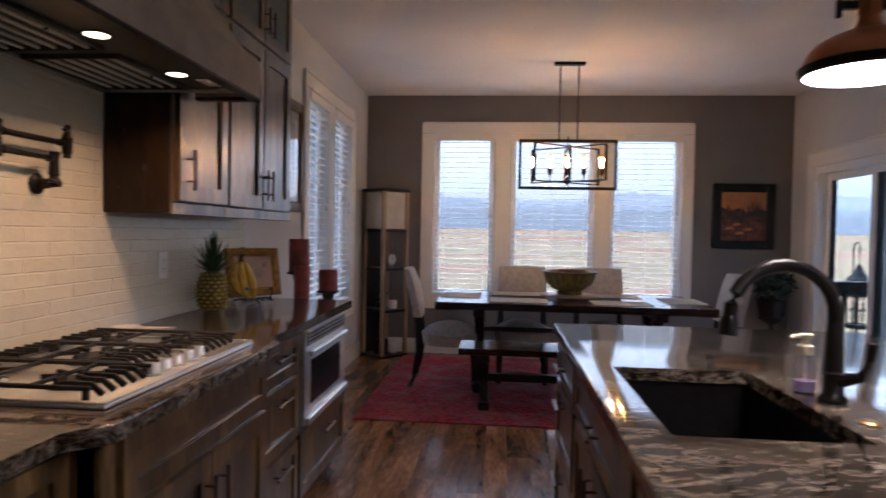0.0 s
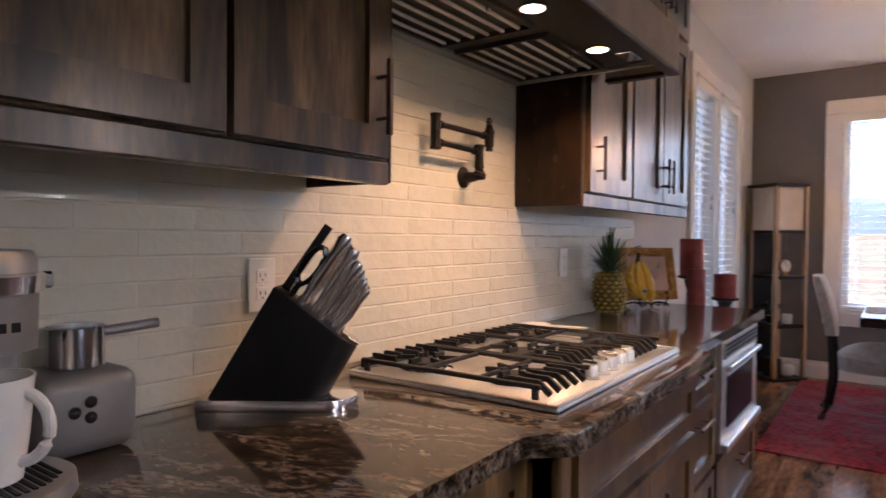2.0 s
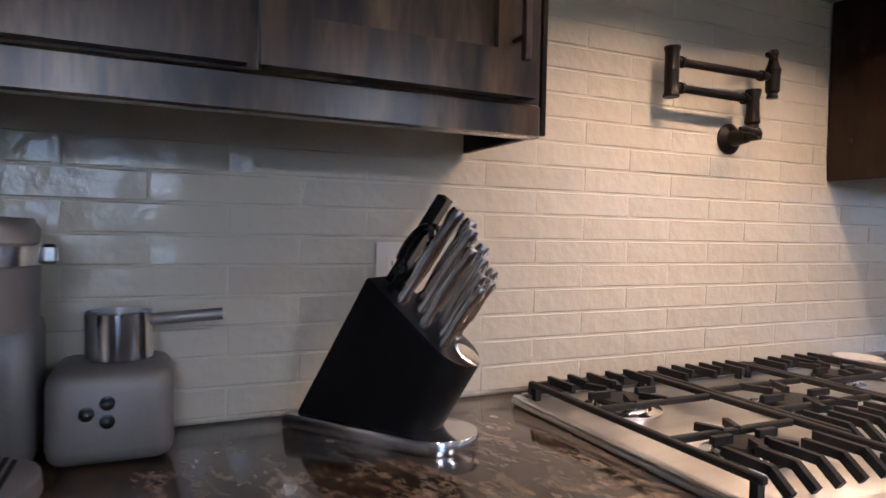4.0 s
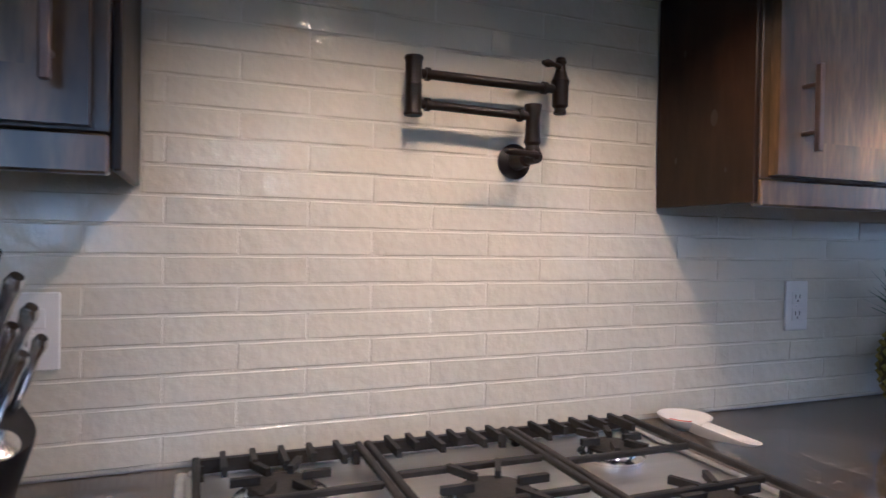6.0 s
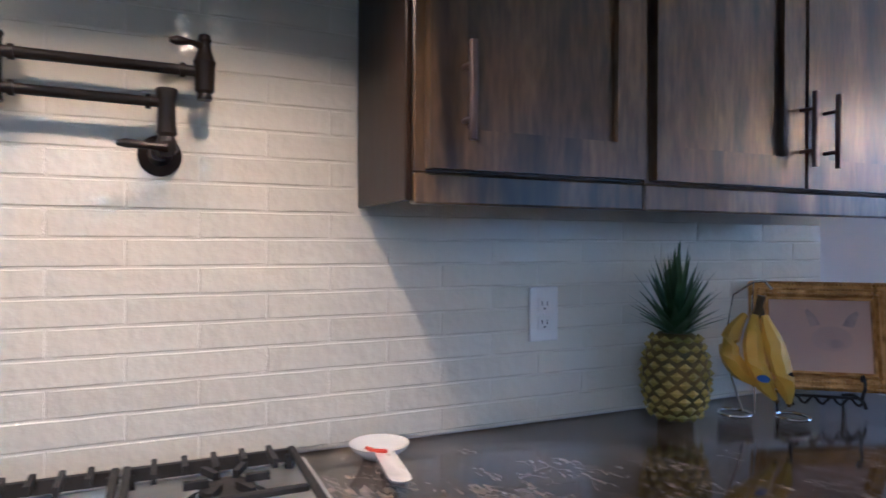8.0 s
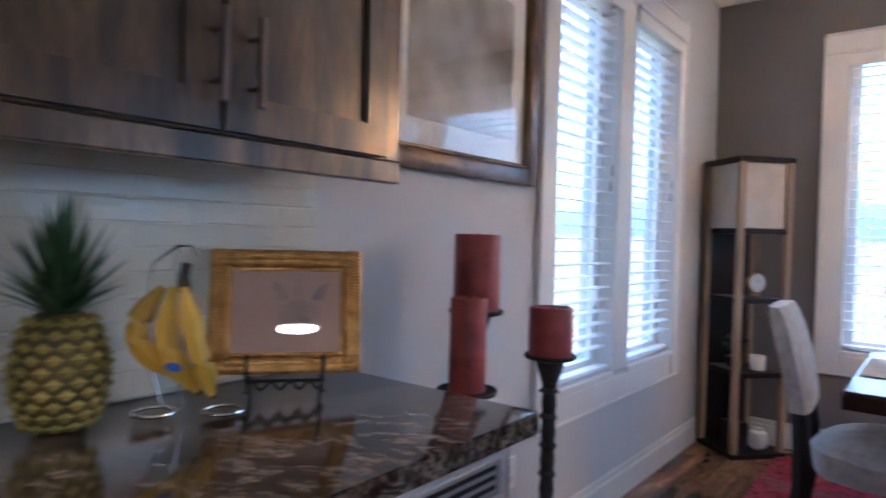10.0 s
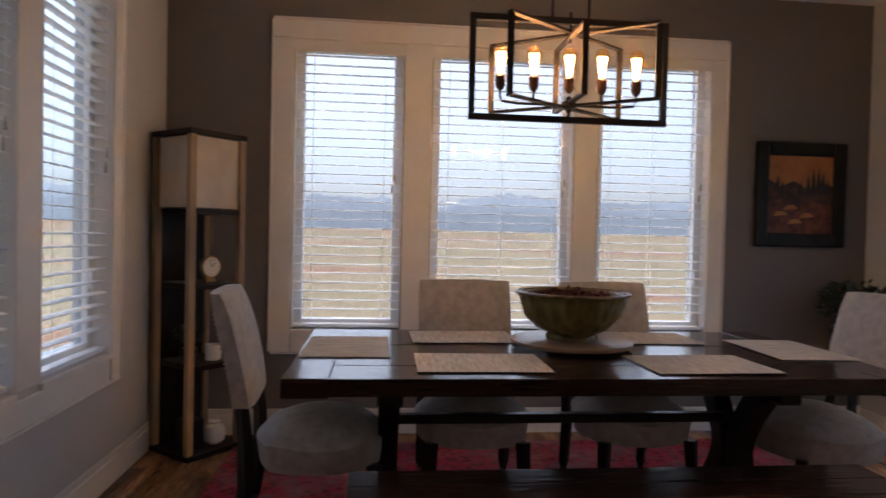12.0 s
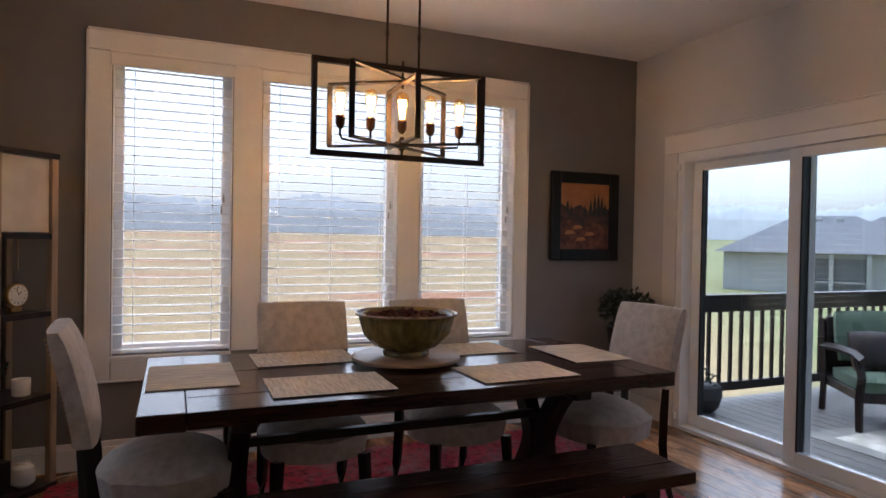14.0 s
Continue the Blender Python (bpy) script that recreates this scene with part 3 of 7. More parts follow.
def field_grass():
    """Dry tan field with rusty patches, turning to green lawn towards the houses."""
    m, n, l, p = nodes_of("winter_grass")
    tc = n.new("ShaderNodeTexCoord")
    t1, t2 = n.new("ShaderNodeTexNoise"), n.new("ShaderNodeTexNoise")
    mp = n.new("ShaderNodeMapping")
    mp.inputs["Scale"].default_value = (0.35, 1.0, 1.0)
    l.new(tc.outputs["Object"], mp.inputs["Vector"])
    t1.inputs["Scale"].default_value, t1.inputs["Detail"].default_value = 0.07, 6
    t2.inputs["Scale"].default_value, t2.inputs["Detail"].default_value = 1.5, 6
    l.new(mp.outputs[0], t1.inputs["Vector"])
    l.new(tc.outputs["Object"], t2.inputs["Vector"])
    dry, grn = n.new("ShaderNodeValToRGB"), n.new("ShaderNodeValToRGB")
    for r, cols in ((dry, ((0.40, (0.34, 0.255, 0.125)), (0.54, (0.37, 0.26, 0.135)), (0.62, (0.36, 0.165, 0.085)))), (grn, ((0.35, (0.12, 0.15, 0.05)), (0.5, (0.17, 0.19, 0.07)), (0.65, (0.25, 0.22, 0.11))))):
        r.color_ramp.elements.new(0.5)
        for e, (pos, c) in zip(r.color_ramp.elements, cols):
            e.position, e.color = pos, (*c, 1)
    l.new(t1.outputs["Fac"], dry.inputs["Fac"])
    l.new(t2.outputs["Fac"], grn.inputs["Fac"])
    sep, mr, mix = n.new("ShaderNodeSeparateXYZ"), n.new("ShaderNodeMapRange"), n.new("ShaderNodeMix")
    l.new(tc.outputs["Object"], sep.inputs[0])
    mr.inputs["From Min"].default_value, mr.inputs["From Max"].default_value = 2.0, 9.0
    tilt = n.new("ShaderNodeMath")
    tilt.operation = "MULTIPLY_ADD"
    tilt.inputs[1].default_value = -0.75
    l.new(sep.outputs["Y"], tilt.inputs[0])
    l.new(sep.outputs["X"], tilt.inputs[2])
    l.new(tilt.outputs[0], mr.inputs["Value"])
    mix.data_type = "RGBA"
    l.new(mr.outputs[0], mix.inputs[0])
    l.new(dry.outputs[0], mix.inputs[6])
    l.new(grn.outputs[0], mix.inputs[7])
    l.new(mix.outputs[2], p.inputs["Base Color"])
    p.inputs["Roughness"].default_value = 1.0
    return m


M["lawn"] = field_grass()
M["deck"] = surf("weathered_deck", (0.046, 0.043, 0.039), (0.084, 0.078, 0.071), 3, 0.6, 0.3, stretch=(0.3, 3, 1), fine=30, vary=0.15, rough2=0.45)
M["house"] = surf("pale_siding", (0.32, 0.335, 0.33), (0.37, 0.385, 0.38), 0.4, 0.9, 0.0)
M["shingle"] = surf("grey_shingles", (0.125, 0.132, 0.145), (0.16, 0.168, 0.18), 1.5, 0.9, 0.0)
M["glass_and_shade"] = surf("house_glass_and_shade", (0.10, 0.115, 0.12), (0.13, 0.145, 0.15), 0.5, 0.7, 0.0)
def lie(x, y):
    d = max(0.0, math.hypot(max(0, y - 8), max(0, x - 8, -x - 8)) - 22)
    return -2.6 + 0.038 * d + 0.35 * noise.noise((x * 0.02, y * 0.02, 0))
bm = bmesh.new()
ticks = [-900, -450, -250, -150, -90, -60, -40, -25, -14, -6, 0, 6, 14, 25, 40, 60, 90, 150, 250, 450, 900]
grid = [[bm.verts.new((x, y, lie(x, y) if math.hypot(x, y) < 300 else lie(x * 300 / math.hypot(x, y), y * 300 / math.hypot(x, y)))) for x in ticks] for y in ticks]
for j in range(len(ticks) - 1):
    for i in range(len(ticks) - 1):
        bm.faces.new((grid[j][i], grid[j][i + 1], grid[j + 1][i + 1], grid[j + 1][i]))
structure("ground", bm, M["lawn"], "flat tan and green winter field", "ground", smooth=80)
# each farther ring painted paler, as if through thicker air
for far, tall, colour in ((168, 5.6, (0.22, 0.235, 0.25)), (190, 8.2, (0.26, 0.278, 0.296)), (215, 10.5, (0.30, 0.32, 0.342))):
    bm = bmesh.new()
    low, high = [], []
    for k in range(1401):
        a = radians(-100 + 220 * k / 1400)
        x, y = far * math.sin(a), far * math.cos(a)
        crest = tall * (0.85 + 0.28 * noise.noise((a * 7, far, 0)) + 0.14 * noise.noise((a * 38, far, 4)) + 0.12 * noise.noise((a * 170, far, 8)))
        g = lie(x, y)
        low.append(bm.verts.new((x, y, g - 1.5)))
        high.append(bm.verts.new((x, y, g + crest)))
    for k in range(1400):
        bm.faces.new((low[k], low[k + 1], high[k + 1], high[k]))
    tagged(mesh_object("backdrop", bm, haze("haze_painted_woods", colour, 1.05)), "line of bare woods beyond the field, bluish haze painted on", "woods", kind="structure")

def neighbour_house(cx, cy, rz, lx, ly, wall_h, roof_h, porch, windows):
    z = lie(cx, cy) - 0.1
    th = thing("house", (cx, cy, z), "pale grey single-storey house with a hipped roof beyond the lawn", "house", "far houses", rz)
    hx, hy = lx / 2, ly / 2
    part("wall", boxes((-hx, hx, -hy, hy, 0, wall_h)), M["house"], th, local=True)
    bm = bmesh.new()
    o = 0.6
    c = [bm.verts.new(p) for p in ((-hx - o, -hy - o, wall_h), (hx + o, -hy - o, wall_h), (hx + o, hy + o, wall_h), (-hx - o, hy + o, wall_h))]
    r = [bm.verts.new((-hx + hy * 0.9, 0, wall_h + roof_h)), bm.verts.new((hx - hy * 0.9, 0, wall_h + roof_h))]
    for f in ((c[0], c[1], r[1], r[0]), (c[1], c[2], r[1]), (c[2], c[3], r[0], r[1]), (c[3], c[0], r[0]), (c[3], c[2], c[1], c[0])):
        bm.faces.new(f)
    part("roof", bm, M["shingle"], th, local=True)
    for x in (-0.6, 0.7):
        part("roof_vent", boxes((x, x + 0.45, -0.9, -0.55, wall_h + roof_h * 0.8, wall_h + roof_h * 0.8 + 0.3)), M["house"], th, local=True)
    for x in windows:
        w = part("window", boxes((x, x + 1.1, -hy - 0.05, -hy - 0.001, 0.9, 2.2)), M["glass_and_shade"], th, local=True)
        sub("frame", boxes((x - 0.12, x - 0.001, -hy - 0.08, -hy - 0.001, 0.8, 2.3), (x + 1.101, x + 1.22, -hy - 0.08, -hy - 0.001, 0.8, 2.3)), M["vinyl"], w)
    # a thin dark panel on the wall paints the porch's shade
    part("porch_opening", boxes((porch[0], porch[1], -hy - 0.04, -hy - 0.001, 0, 2.35)), M["glass_and_shade"], th, "flat dark panel for the porch's shade", local=True)
    for x in (porch[0], (porch[0] + porch[1]) / 2 - 0.2, porch[1]):
        part("porch_post", boxes((x - 0.13, x + 0.13, -hy - 0.45, -hy - 0.2, 0, wall_h)), M["house"], th, local=True)
    part("porch_rail", boxes((porch[0] + 0.13, porch[1] - 0.13, -hy - 0.36, -hy - 0.30, 0.75, 0.86)), M["house"], th, local=True)
neighbour_house(44.9, 35.0, -54, 12.4, 9.6, 2.7, 2.7, (-1.3, 2.5), (3.6,))
neighbour_house(64, 39, -58, 15, 9, 2.7, 2.8, (2.0, 4.6), (-5.0, -2.0))

deck = structure("deck", boxes((W + T, 9.6, 2.0, 7.9, -0.40, -0.245)), M["deck"], "weathered grey timber deck", "deck")
def deck_railing(place, rz, length, posts, step):
    """Painted timber railing along its own x: deep top board, square balusters, posts to the deck."""
    th = thing("deck_railing", place, "dark brown timber deck railing with square balusters", "railing", "deck railings", rz)
    part("top_board", boxes((0, length, -0.022, 0.022, 0.88, 1.025), bevel=0.004), M["espresso"], th, local=True)
    part("cap_rail", boxes((0, length, -0.06, 0.06, 1.026, 1.05), bevel=0.004), M["espresso"], th, local=True)
    part("bottom_rail", boxes((0, length, -0.02, 0.02, 0.105, 0.19), bevel=0.004), M["espresso"], th, local=True)
    for x in posts:
        part("post", boxes((x - 0.045, x + 0.045, 0.023, 0.113, 0.0, 1.02), bevel=0.004), M["espresso"], th, local=True)
    first = None
    for k in range(int((length - 0.1) / step)):
        if first is None:
            first = part("baluster", boxes((-0.014, 0.014, -0.014, 0.014, 0.191, 0.879)), M["espresso"], th, local=True)
            o = first
        else:
            o = new("baluster", first.data)
            o.parent = th
        o.location.x = 0.09 + step * k
deck_railing((W + T + 0.01, 7.78, -0.2), 0, 4.85, (0.5, 2.5, 4.6), 0.142)
deck_railing((9.5, 2.0, -0.2), 90, 5.7, (0.3, 2.6, 4.9), 0.142)


# ---- kitchen: base units, worktop ----
BACK = 0.012
def shaker(name, y0, y1, z0, z1, x, parent, rail=0.062, thick=0.02, mat="alder", panel="alder"):
    """A framed door or drawer front facing +x, with its recessed panel."""
    ob = part(name, ring_x(bmesh.new(), x + 0.0004, x + thick, y0, y1, z0, z1, rail), M[mat], parent)
    sub("panel", boxes((x + 0.001, x + thick - 0.011, y0 + rail - 0.002, y1 - rail + 0.002, z0 + rail - 0.002, z1 - rail + 0.002)), M[panel], ob)
    return ob


def pull(parent, x, y, z, length=0.145, upright=True, facing=1, mat="pull"):
    """A square bar handle on two posts, standing off a front at x."""
    h = length / 2
    g = 0.032 * facing
    bm = bmesh.new()
    s = 0.0055
    a, b = sorted((x + g - s, x + g + s))
    if upright:
        box(bm, a, b, y - s, y + s, z - h, z + h, bevel=0.0015)
        for k in (-1, 1):
            tube(bm, [(x, y, z + k * h * 0.55), (x + g, y, z + k * h * 0.55)], 0.0042, 8)
    else:
        box(bm, a, b, y - h, y + h, z - s, z + s, bevel=0.0015)
        for k in (-1, 1):
            tube(bm, [(x, y + k * h * 0.55, z), (x + g, y + k * h * 0.55, z)], 0.0042, 8)
    return sub("handle", bm, M[mat], parent, "dark bronze bar handle")


FX = 0.585
def base_unit(y0, y1, x, label):
    th = thing("base_cabinet", (x / 2, (y0 + y1) / 2, 0), label, "kitchen cabinet", "base cabinets")
    part("body", boxes((BACK, x, y0 + 0.001, y1 - 0.001, 0.10, 0.874), bevel=0.002), M["alder"], th)
    part("plinth", boxes((BACK, x - 0.07, y0 + 0.001, y1 - 0.001, 0, 0.099)), M["alder_shaded"], th)
    return th

for y0, y1 in ((-0.62, 0.12), (0.122, 0.86), (0.862, 1.60)):
    u = base_unit(y0, y1, FX, "dark-stained wooden base cabinet with drawer above doors")
    dr = shaker("drawer_front", y0 + 0.02, y1 - 0.02, 0.69, 0.855, FX, u, rail=0.045)
    pull(dr, FX + 0.02, (y0 + y1) / 2, 0.77, 0.16, False)
    m = (y0 + y1) / 2
    for a, b, hy in ((y0 + 0.02, m - 0.003, m - 0.04), (m + 0.003, y1 - 0.02, m + 0.04)):
        d = shaker("door", a, b, 0.12, 0.67, FX, u)
        pull(d, FX + 0.02, hy, 0.56)
u = base_unit(1.602, 2.53, 0.645, "dark-stained wooden cooktop cabinet standing forward of its neighbours")
part("corner_post", boxes((0.60, 0.66, 1.603, 1.65, 0.10, 0.873), bevel=0.004), M["alder"], u)
d = shaker("drawer_front", 1.67, 2.51, 0.70, 0.855, 0.645, u, rail=0.045)
for a, b, hy in ((1.67, 2.087, 2.05), (2.093, 2.51, 2.13)):
    d = shaker("door", a, b, 0.12, 0.68, 0.645, u)
    pull(d, 0.665, hy, 0.56)
u = base_unit(2.532, 3.06, FX, "dark-stained wooden drawer unit with three drawers")
for z0, z1 in ((0.70, 0.855), (0.42, 0.68), (0.12, 0.40)):
    d = shaker("drawer_front", 2.55, 3.045, z0, z1, FX, u, rail=0.045)
    pull(d, FX + 0.02, 2.80, z1 - 0.055, 0.17, False)
u = base_unit(3.062, 3.88, FX, "dark-stained wooden cabinet around a microwave drawer")
d = shaker("drawer_front", 3.08, 3.86, 0.12, 0.41, FX, u, rail=0.05)
pull(d, FX + 0.02, 3.47, 0.33, 0.17, False)
mw = thing("microwave_drawer", (FX, 3.45, 0.45), "stainless steel microwave drawer with a dark glass front", "microwave", )
part("body", boxes((FX + 0.001, FX + 0.028, 3.10, 3.83, 0.44, 0.865), bevel=0.003), M["steel"], mw)
part("window", boxes((FX + 0.0285, FX + 0.033, 3.19, 3.70, 0.52, 0.72), bevel=0.001), M["gloss_black"], mw)
part("control_panel", boxes((FX + 0.0285, FX + 0.034, 3.13, 3.80, 0.79, 0.855), bevel=0.002), M["steel_dark"], mw)
for z in (0.805, 0.822, 0.839):
    part("vent_slot", boxes((FX + 0.0345, FX + 0.036, 3.15, 3.78, z, z + 0.008)), M["black"], mw)
part("handle", boxes((FX + 0.034, FX + 0.056, 3.14, 3.79, 0.745, 0.768), bevel=0.004), M["steel"], mw, "flat steel grip")
part("lower_lip", boxes((FX + 0.029, FX + 0.05, 3.11, 3.82, 0.442, 0.475), bevel=0.004), M["steel"], mw)

FRONT = [(0.632, -0.64)] + [(0.632, 1.50)]
curve = [(0.632 + 0.07 * (1 - math.cos(math.pi * k / 8)) / 2, 1.50 + 0.085 * k / 8) for k in range(1, 9)]
back_curve = [(0.702 - 0.07 * (1 - math.cos(math.pi * k / 8)) / 2, 2.53 + 0.07 * k / 8) for k in range(0, 9)]
outline = [(BACK, -0.64)] + FRONT + curve + back_curve + [(0.632, 3.905), (0.622, 3.918), (BACK, 3.918)]
single("worktop", slab(outline, 0.875, 0.914, bevel=0.006), M["granite"], "dark polished granite worktop with pale veins", "worktop", smooth=30)

# ---- kitchen: wall cabinets ----
def wall_unit(y0, y1, doors, label, far_rail=True):
    x = 0.265
    th = thing("wall_cabinet", (x / 2, (y0 + y1) / 2, 1.36), label, "kitchen cabinet", "wall cabinets")
    part("body", boxes((BACK, x, y0 + 0.001, y1 - 0.001, 1.40, 2.70), bevel=0.002), M["alder"], th)
    part("light_rail", boxes((x - 0.022, x + 0.004, y0 + 0.001, y1 - 0.001, 1.352, 1.399), bevel=0.003), M["alder"], th)
    for a, b, hy in doors:
        d = shaker("door", a, b, 1.405, 2.19, x, th)
        pull(d, x + 0.02, hy, 1.52, 0.15)
        ob = part("glazed_door", ring_x(bmesh.new(), x + 0.0004, x + 0.02, a, b, 2.215, 2.68, 0.055), M["alder"], th)
        sub("pane", boxes((x + 0.006, x + 0.010, a + 0.054, b - 0.054, 2.268, 2.627)), M["glass_and_shade"], ob)
        pull(ob, x + 0.02, hy, 2.32, 0.13)
    return th

L1 = wall_unit(0.782, 1.592, ((0.80, 1.183, 0.84), (1.197, 1.572, 1.535)), "dark-stained knotty wood wall cabinet with glazed doors above")
wall_unit(-0.03, 0.78, ((-0.01, 0.37, 0.33), (0.383, 0.762, 0.42)), "dark-stained knotty wood wall cabinet with glazed doors above")
R1 = wall_unit(2.602, 3.045, ((2.622, 3.035, 2.678),), "dark-stained knotty wood wall cabinet with one door")
R2 = wall_unit(3.046, 3.90, ((3.06, 3.445, 3.432), (3.455, 3.842, 3.502)), "dark-stained knotty wood wall cabinet with two doors")
part("end_panel", boxes((BACK, 0.264, 2.590, 2.601, 1.357, 2.70), bevel=0.002), M["alder_darkened"], R1, "brown knotty side panel")
part("end_panel", boxes((BACK, 0.264, 1.593, 1.604, 1.357, 2.70), bevel=0.002), M["alder_darkened"], L1, "brown knotty side panel")
for pan, yy, spots in ((R1.children[-1], 2.5895, ((0.17, 1.52, 0.012), (0.09, 1.66, 0.006), (0.2, 1.42, 0.004), (0.07, 1.45, 0.005), (0.21, 1.74, 0.008))), (L1.children[-1], 1.6045, ((0.1, 1.6, 0.01), (0.2, 1.5, 0.006)))):
    for x, z, r in spots:
        bm = bmesh.new()
        bmesh.ops.create_circle(bm, cap_ends=True, radius=r, segments=14, matrix=Matrix.Translation((x, yy, z)) @ Matrix.Rotation(radians(90), 4, "X") @ Matrix.Diagonal((0.75, 1.35, 1, 1)))
        sub("knot", bm, M["knot"], pan)
part("light_strip", bar([(0.16, 2.75, 1.398), (0.16, 3.05, 1.392), (0.15, 3.2, 1.396)], r=0.003), M["black"], R2)

# ---- range hood ----
# pale, barely metallic steel stands in for the lit cooktop's reflection on the slats
M["slat_steel"] = surf("pale_slat_steel", (0.62, 0.60, 0.57), (0.72, 0.70, 0.67), 6, 0.5, 0.05, 0.35)
# near-black steel paints the shade behind and between the filter slats
M["liner"] = surf("shade_dark_steel", (0.03, 0.028, 0.026), (0.06, 0.056, 0.05), 5, 0.4, 0.05, 0.4)
M["led"] = glow("warm_led_lens", (1.0, 0.66, 0.32), 1.3)
hood = thing("range_hood", (0.27, 2.1, 1.785), "taupe plastered range hood with dark wood rim and steel filters", "range hood")
HY0, HY1, HX = 1.45, 2.735, 0.54
bm = bmesh.new()
t = 0.03
for d in ((HX - t, HX, HY0, HY1, 1.80, 1.935), (0.30, HX - t, HY0, HY0 + t, 1.80, 1.935), (0.30, HX - t, HY1 - t, HY1, 1.80, 1.935)):
    box(bm, *d)
part("skirt", bm, M["plaster"], hood)
bm = bmesh.new()
rings = []
for k in range(9):
    f = k / 8
    sweep_in = (1 - f) ** 2.6                # flares out concavely towards the skirt
    x = 0.30 + 0.215 * sweep_in
    y0, y1 = 1.80 - 0.335 * sweep_in, 2.40 + 0.32 * sweep_in
    z = 1.936 + (H - 0.002 - 1.936) * f
    yb0, yb1 = max(y0, 1.606), min(y1, 2.588)
    rings.append([bm.verts.new(p) for p in ((0.012, yb0, z), (0.275, yb0, z), (0.275, y0, z), (x, y0, z), (x, y1, z), (0.275, y1, z), (0.275, yb1, z), (0.012, yb1, z))])
for p, q in zip(rings, rings[1:]):
    for k in range(8):
        bm.faces.new((p[k], p[(k + 1) % 8], q[(k + 1) % 8], q[k]))
bm.faces.new(rings[0][::-1])
bm.faces.new(rings[-1])
bmesh.ops.remove_doubles(bm, verts=bm.verts[:], dist=0.0004)
part("chimney", bm, M["plaster"], hood)
part("ledge", boxes((0.30, HX - 0.031, HY0 + 0.031, HY1 - 0.031, 1.90, 1.934)), M["plaster"], hood)
part("wood_rim", boxes((0.505, HX + 0.004, HY0 - 0.004, HY1 + 0.004, 1.785, 1.799), (0.30, 0.504, HY0 - 0.004, HY0 + 0.035, 1.785, 1.799), (0.30, 0.504, HY1 - 0.035, HY1 + 0.004, 1.785, 1.799), bevel=0.003), M["alder_darkened"], hood, "dark wooden edging")
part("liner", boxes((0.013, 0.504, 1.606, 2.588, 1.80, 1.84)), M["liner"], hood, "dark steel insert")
part("liner_lip", boxes((0.013, 0.05, 1.607, 2.587, 1.788, 1.799), (0.051, 0.504, 1.607, 1.625, 1.788, 1.799), (0.051, 0.504, 2.569, 2.587, 1.788, 1.799), bevel=0.002), M["steel_dark"], hood)
for y0, y1 in ((1.66, 2.06), (2.13, 2.53)):
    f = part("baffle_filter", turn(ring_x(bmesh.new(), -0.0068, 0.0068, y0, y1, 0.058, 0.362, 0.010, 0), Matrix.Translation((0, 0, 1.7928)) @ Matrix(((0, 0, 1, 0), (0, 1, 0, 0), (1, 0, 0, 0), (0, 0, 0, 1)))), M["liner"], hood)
    for k in range(6):
        x = 0.080 + 0.047 * k
        sub("slat", boxes((x, x + 0.011, y0 + 0.0125, y1 - 0.0125, 1.788, 1.796), bevel=0.003), M["slat_steel"], f)
    sub("knob", turned([(0.006, 1.779), (0.008, 1.784), (0.004, 1.787)], 0.34, (y0 + y1) / 2, 10), M["chrome"], f)
for y in (1.945, 2.35):
    lit = part("lamp_ring", turned([(0.036, 1.7935), (0.036, 1.7995)], 0.415, y, 24), M["chrome"], hood)
    disk_lamp("hood_lamp", (0.415, y, 1.7925), 0.028, HOOD_LAMP, (1.0, 0.56, 0.25), 140)
    sub("led_lens", turned([(0.029, 1.7936), (0.03, 1.7932), (0.01, 1.7931)], 0.415, y, 24), M["led"], lit)
part("switch_plate", boxes((0.44, 0.49, 2.42, 2.52, 1.794, 1.7995), bevel=0.002), M["chrome"], hood)

# ---- cooktop ----
CY0, CY1, CX0, CX1 = 1.662, 2.478, 0.085, 0.626
ct = thing("gas_cooktop", (0.355, 2.07, 0.914), "stainless steel gas cooktop with black cast iron grates", "cooktop")
bm = boxes((CX0, CX1, CY0, CY1, 0.9145, 0.924), bevel=0.004, seg=2)
part("tray", bm, M["steel"], ct)
part("raised_rim", boxes((CX0 + 0.001, CX0 + 0.016, CY0 + 0.017, CY1 - 0.017, 0.9245, 0.932), (CX1 - 0.022, CX1 - 0.001, CY0 + 0.001, CY1 - 0.001, 0.9245, 0.930), (CX0 + 0.001, CX1 - 0.0225, CY0 + 0.001, CY0 + 0.016, 0.9245, 0.930), (CX0 + 0.001, CX1 - 0.0225, CY1 - 0.016, CY1 - 0.001, 0.9245, 0.930), bevel=0.003), M["steel"], ct)
GZ0, GZ1 = 0.947, 0.957
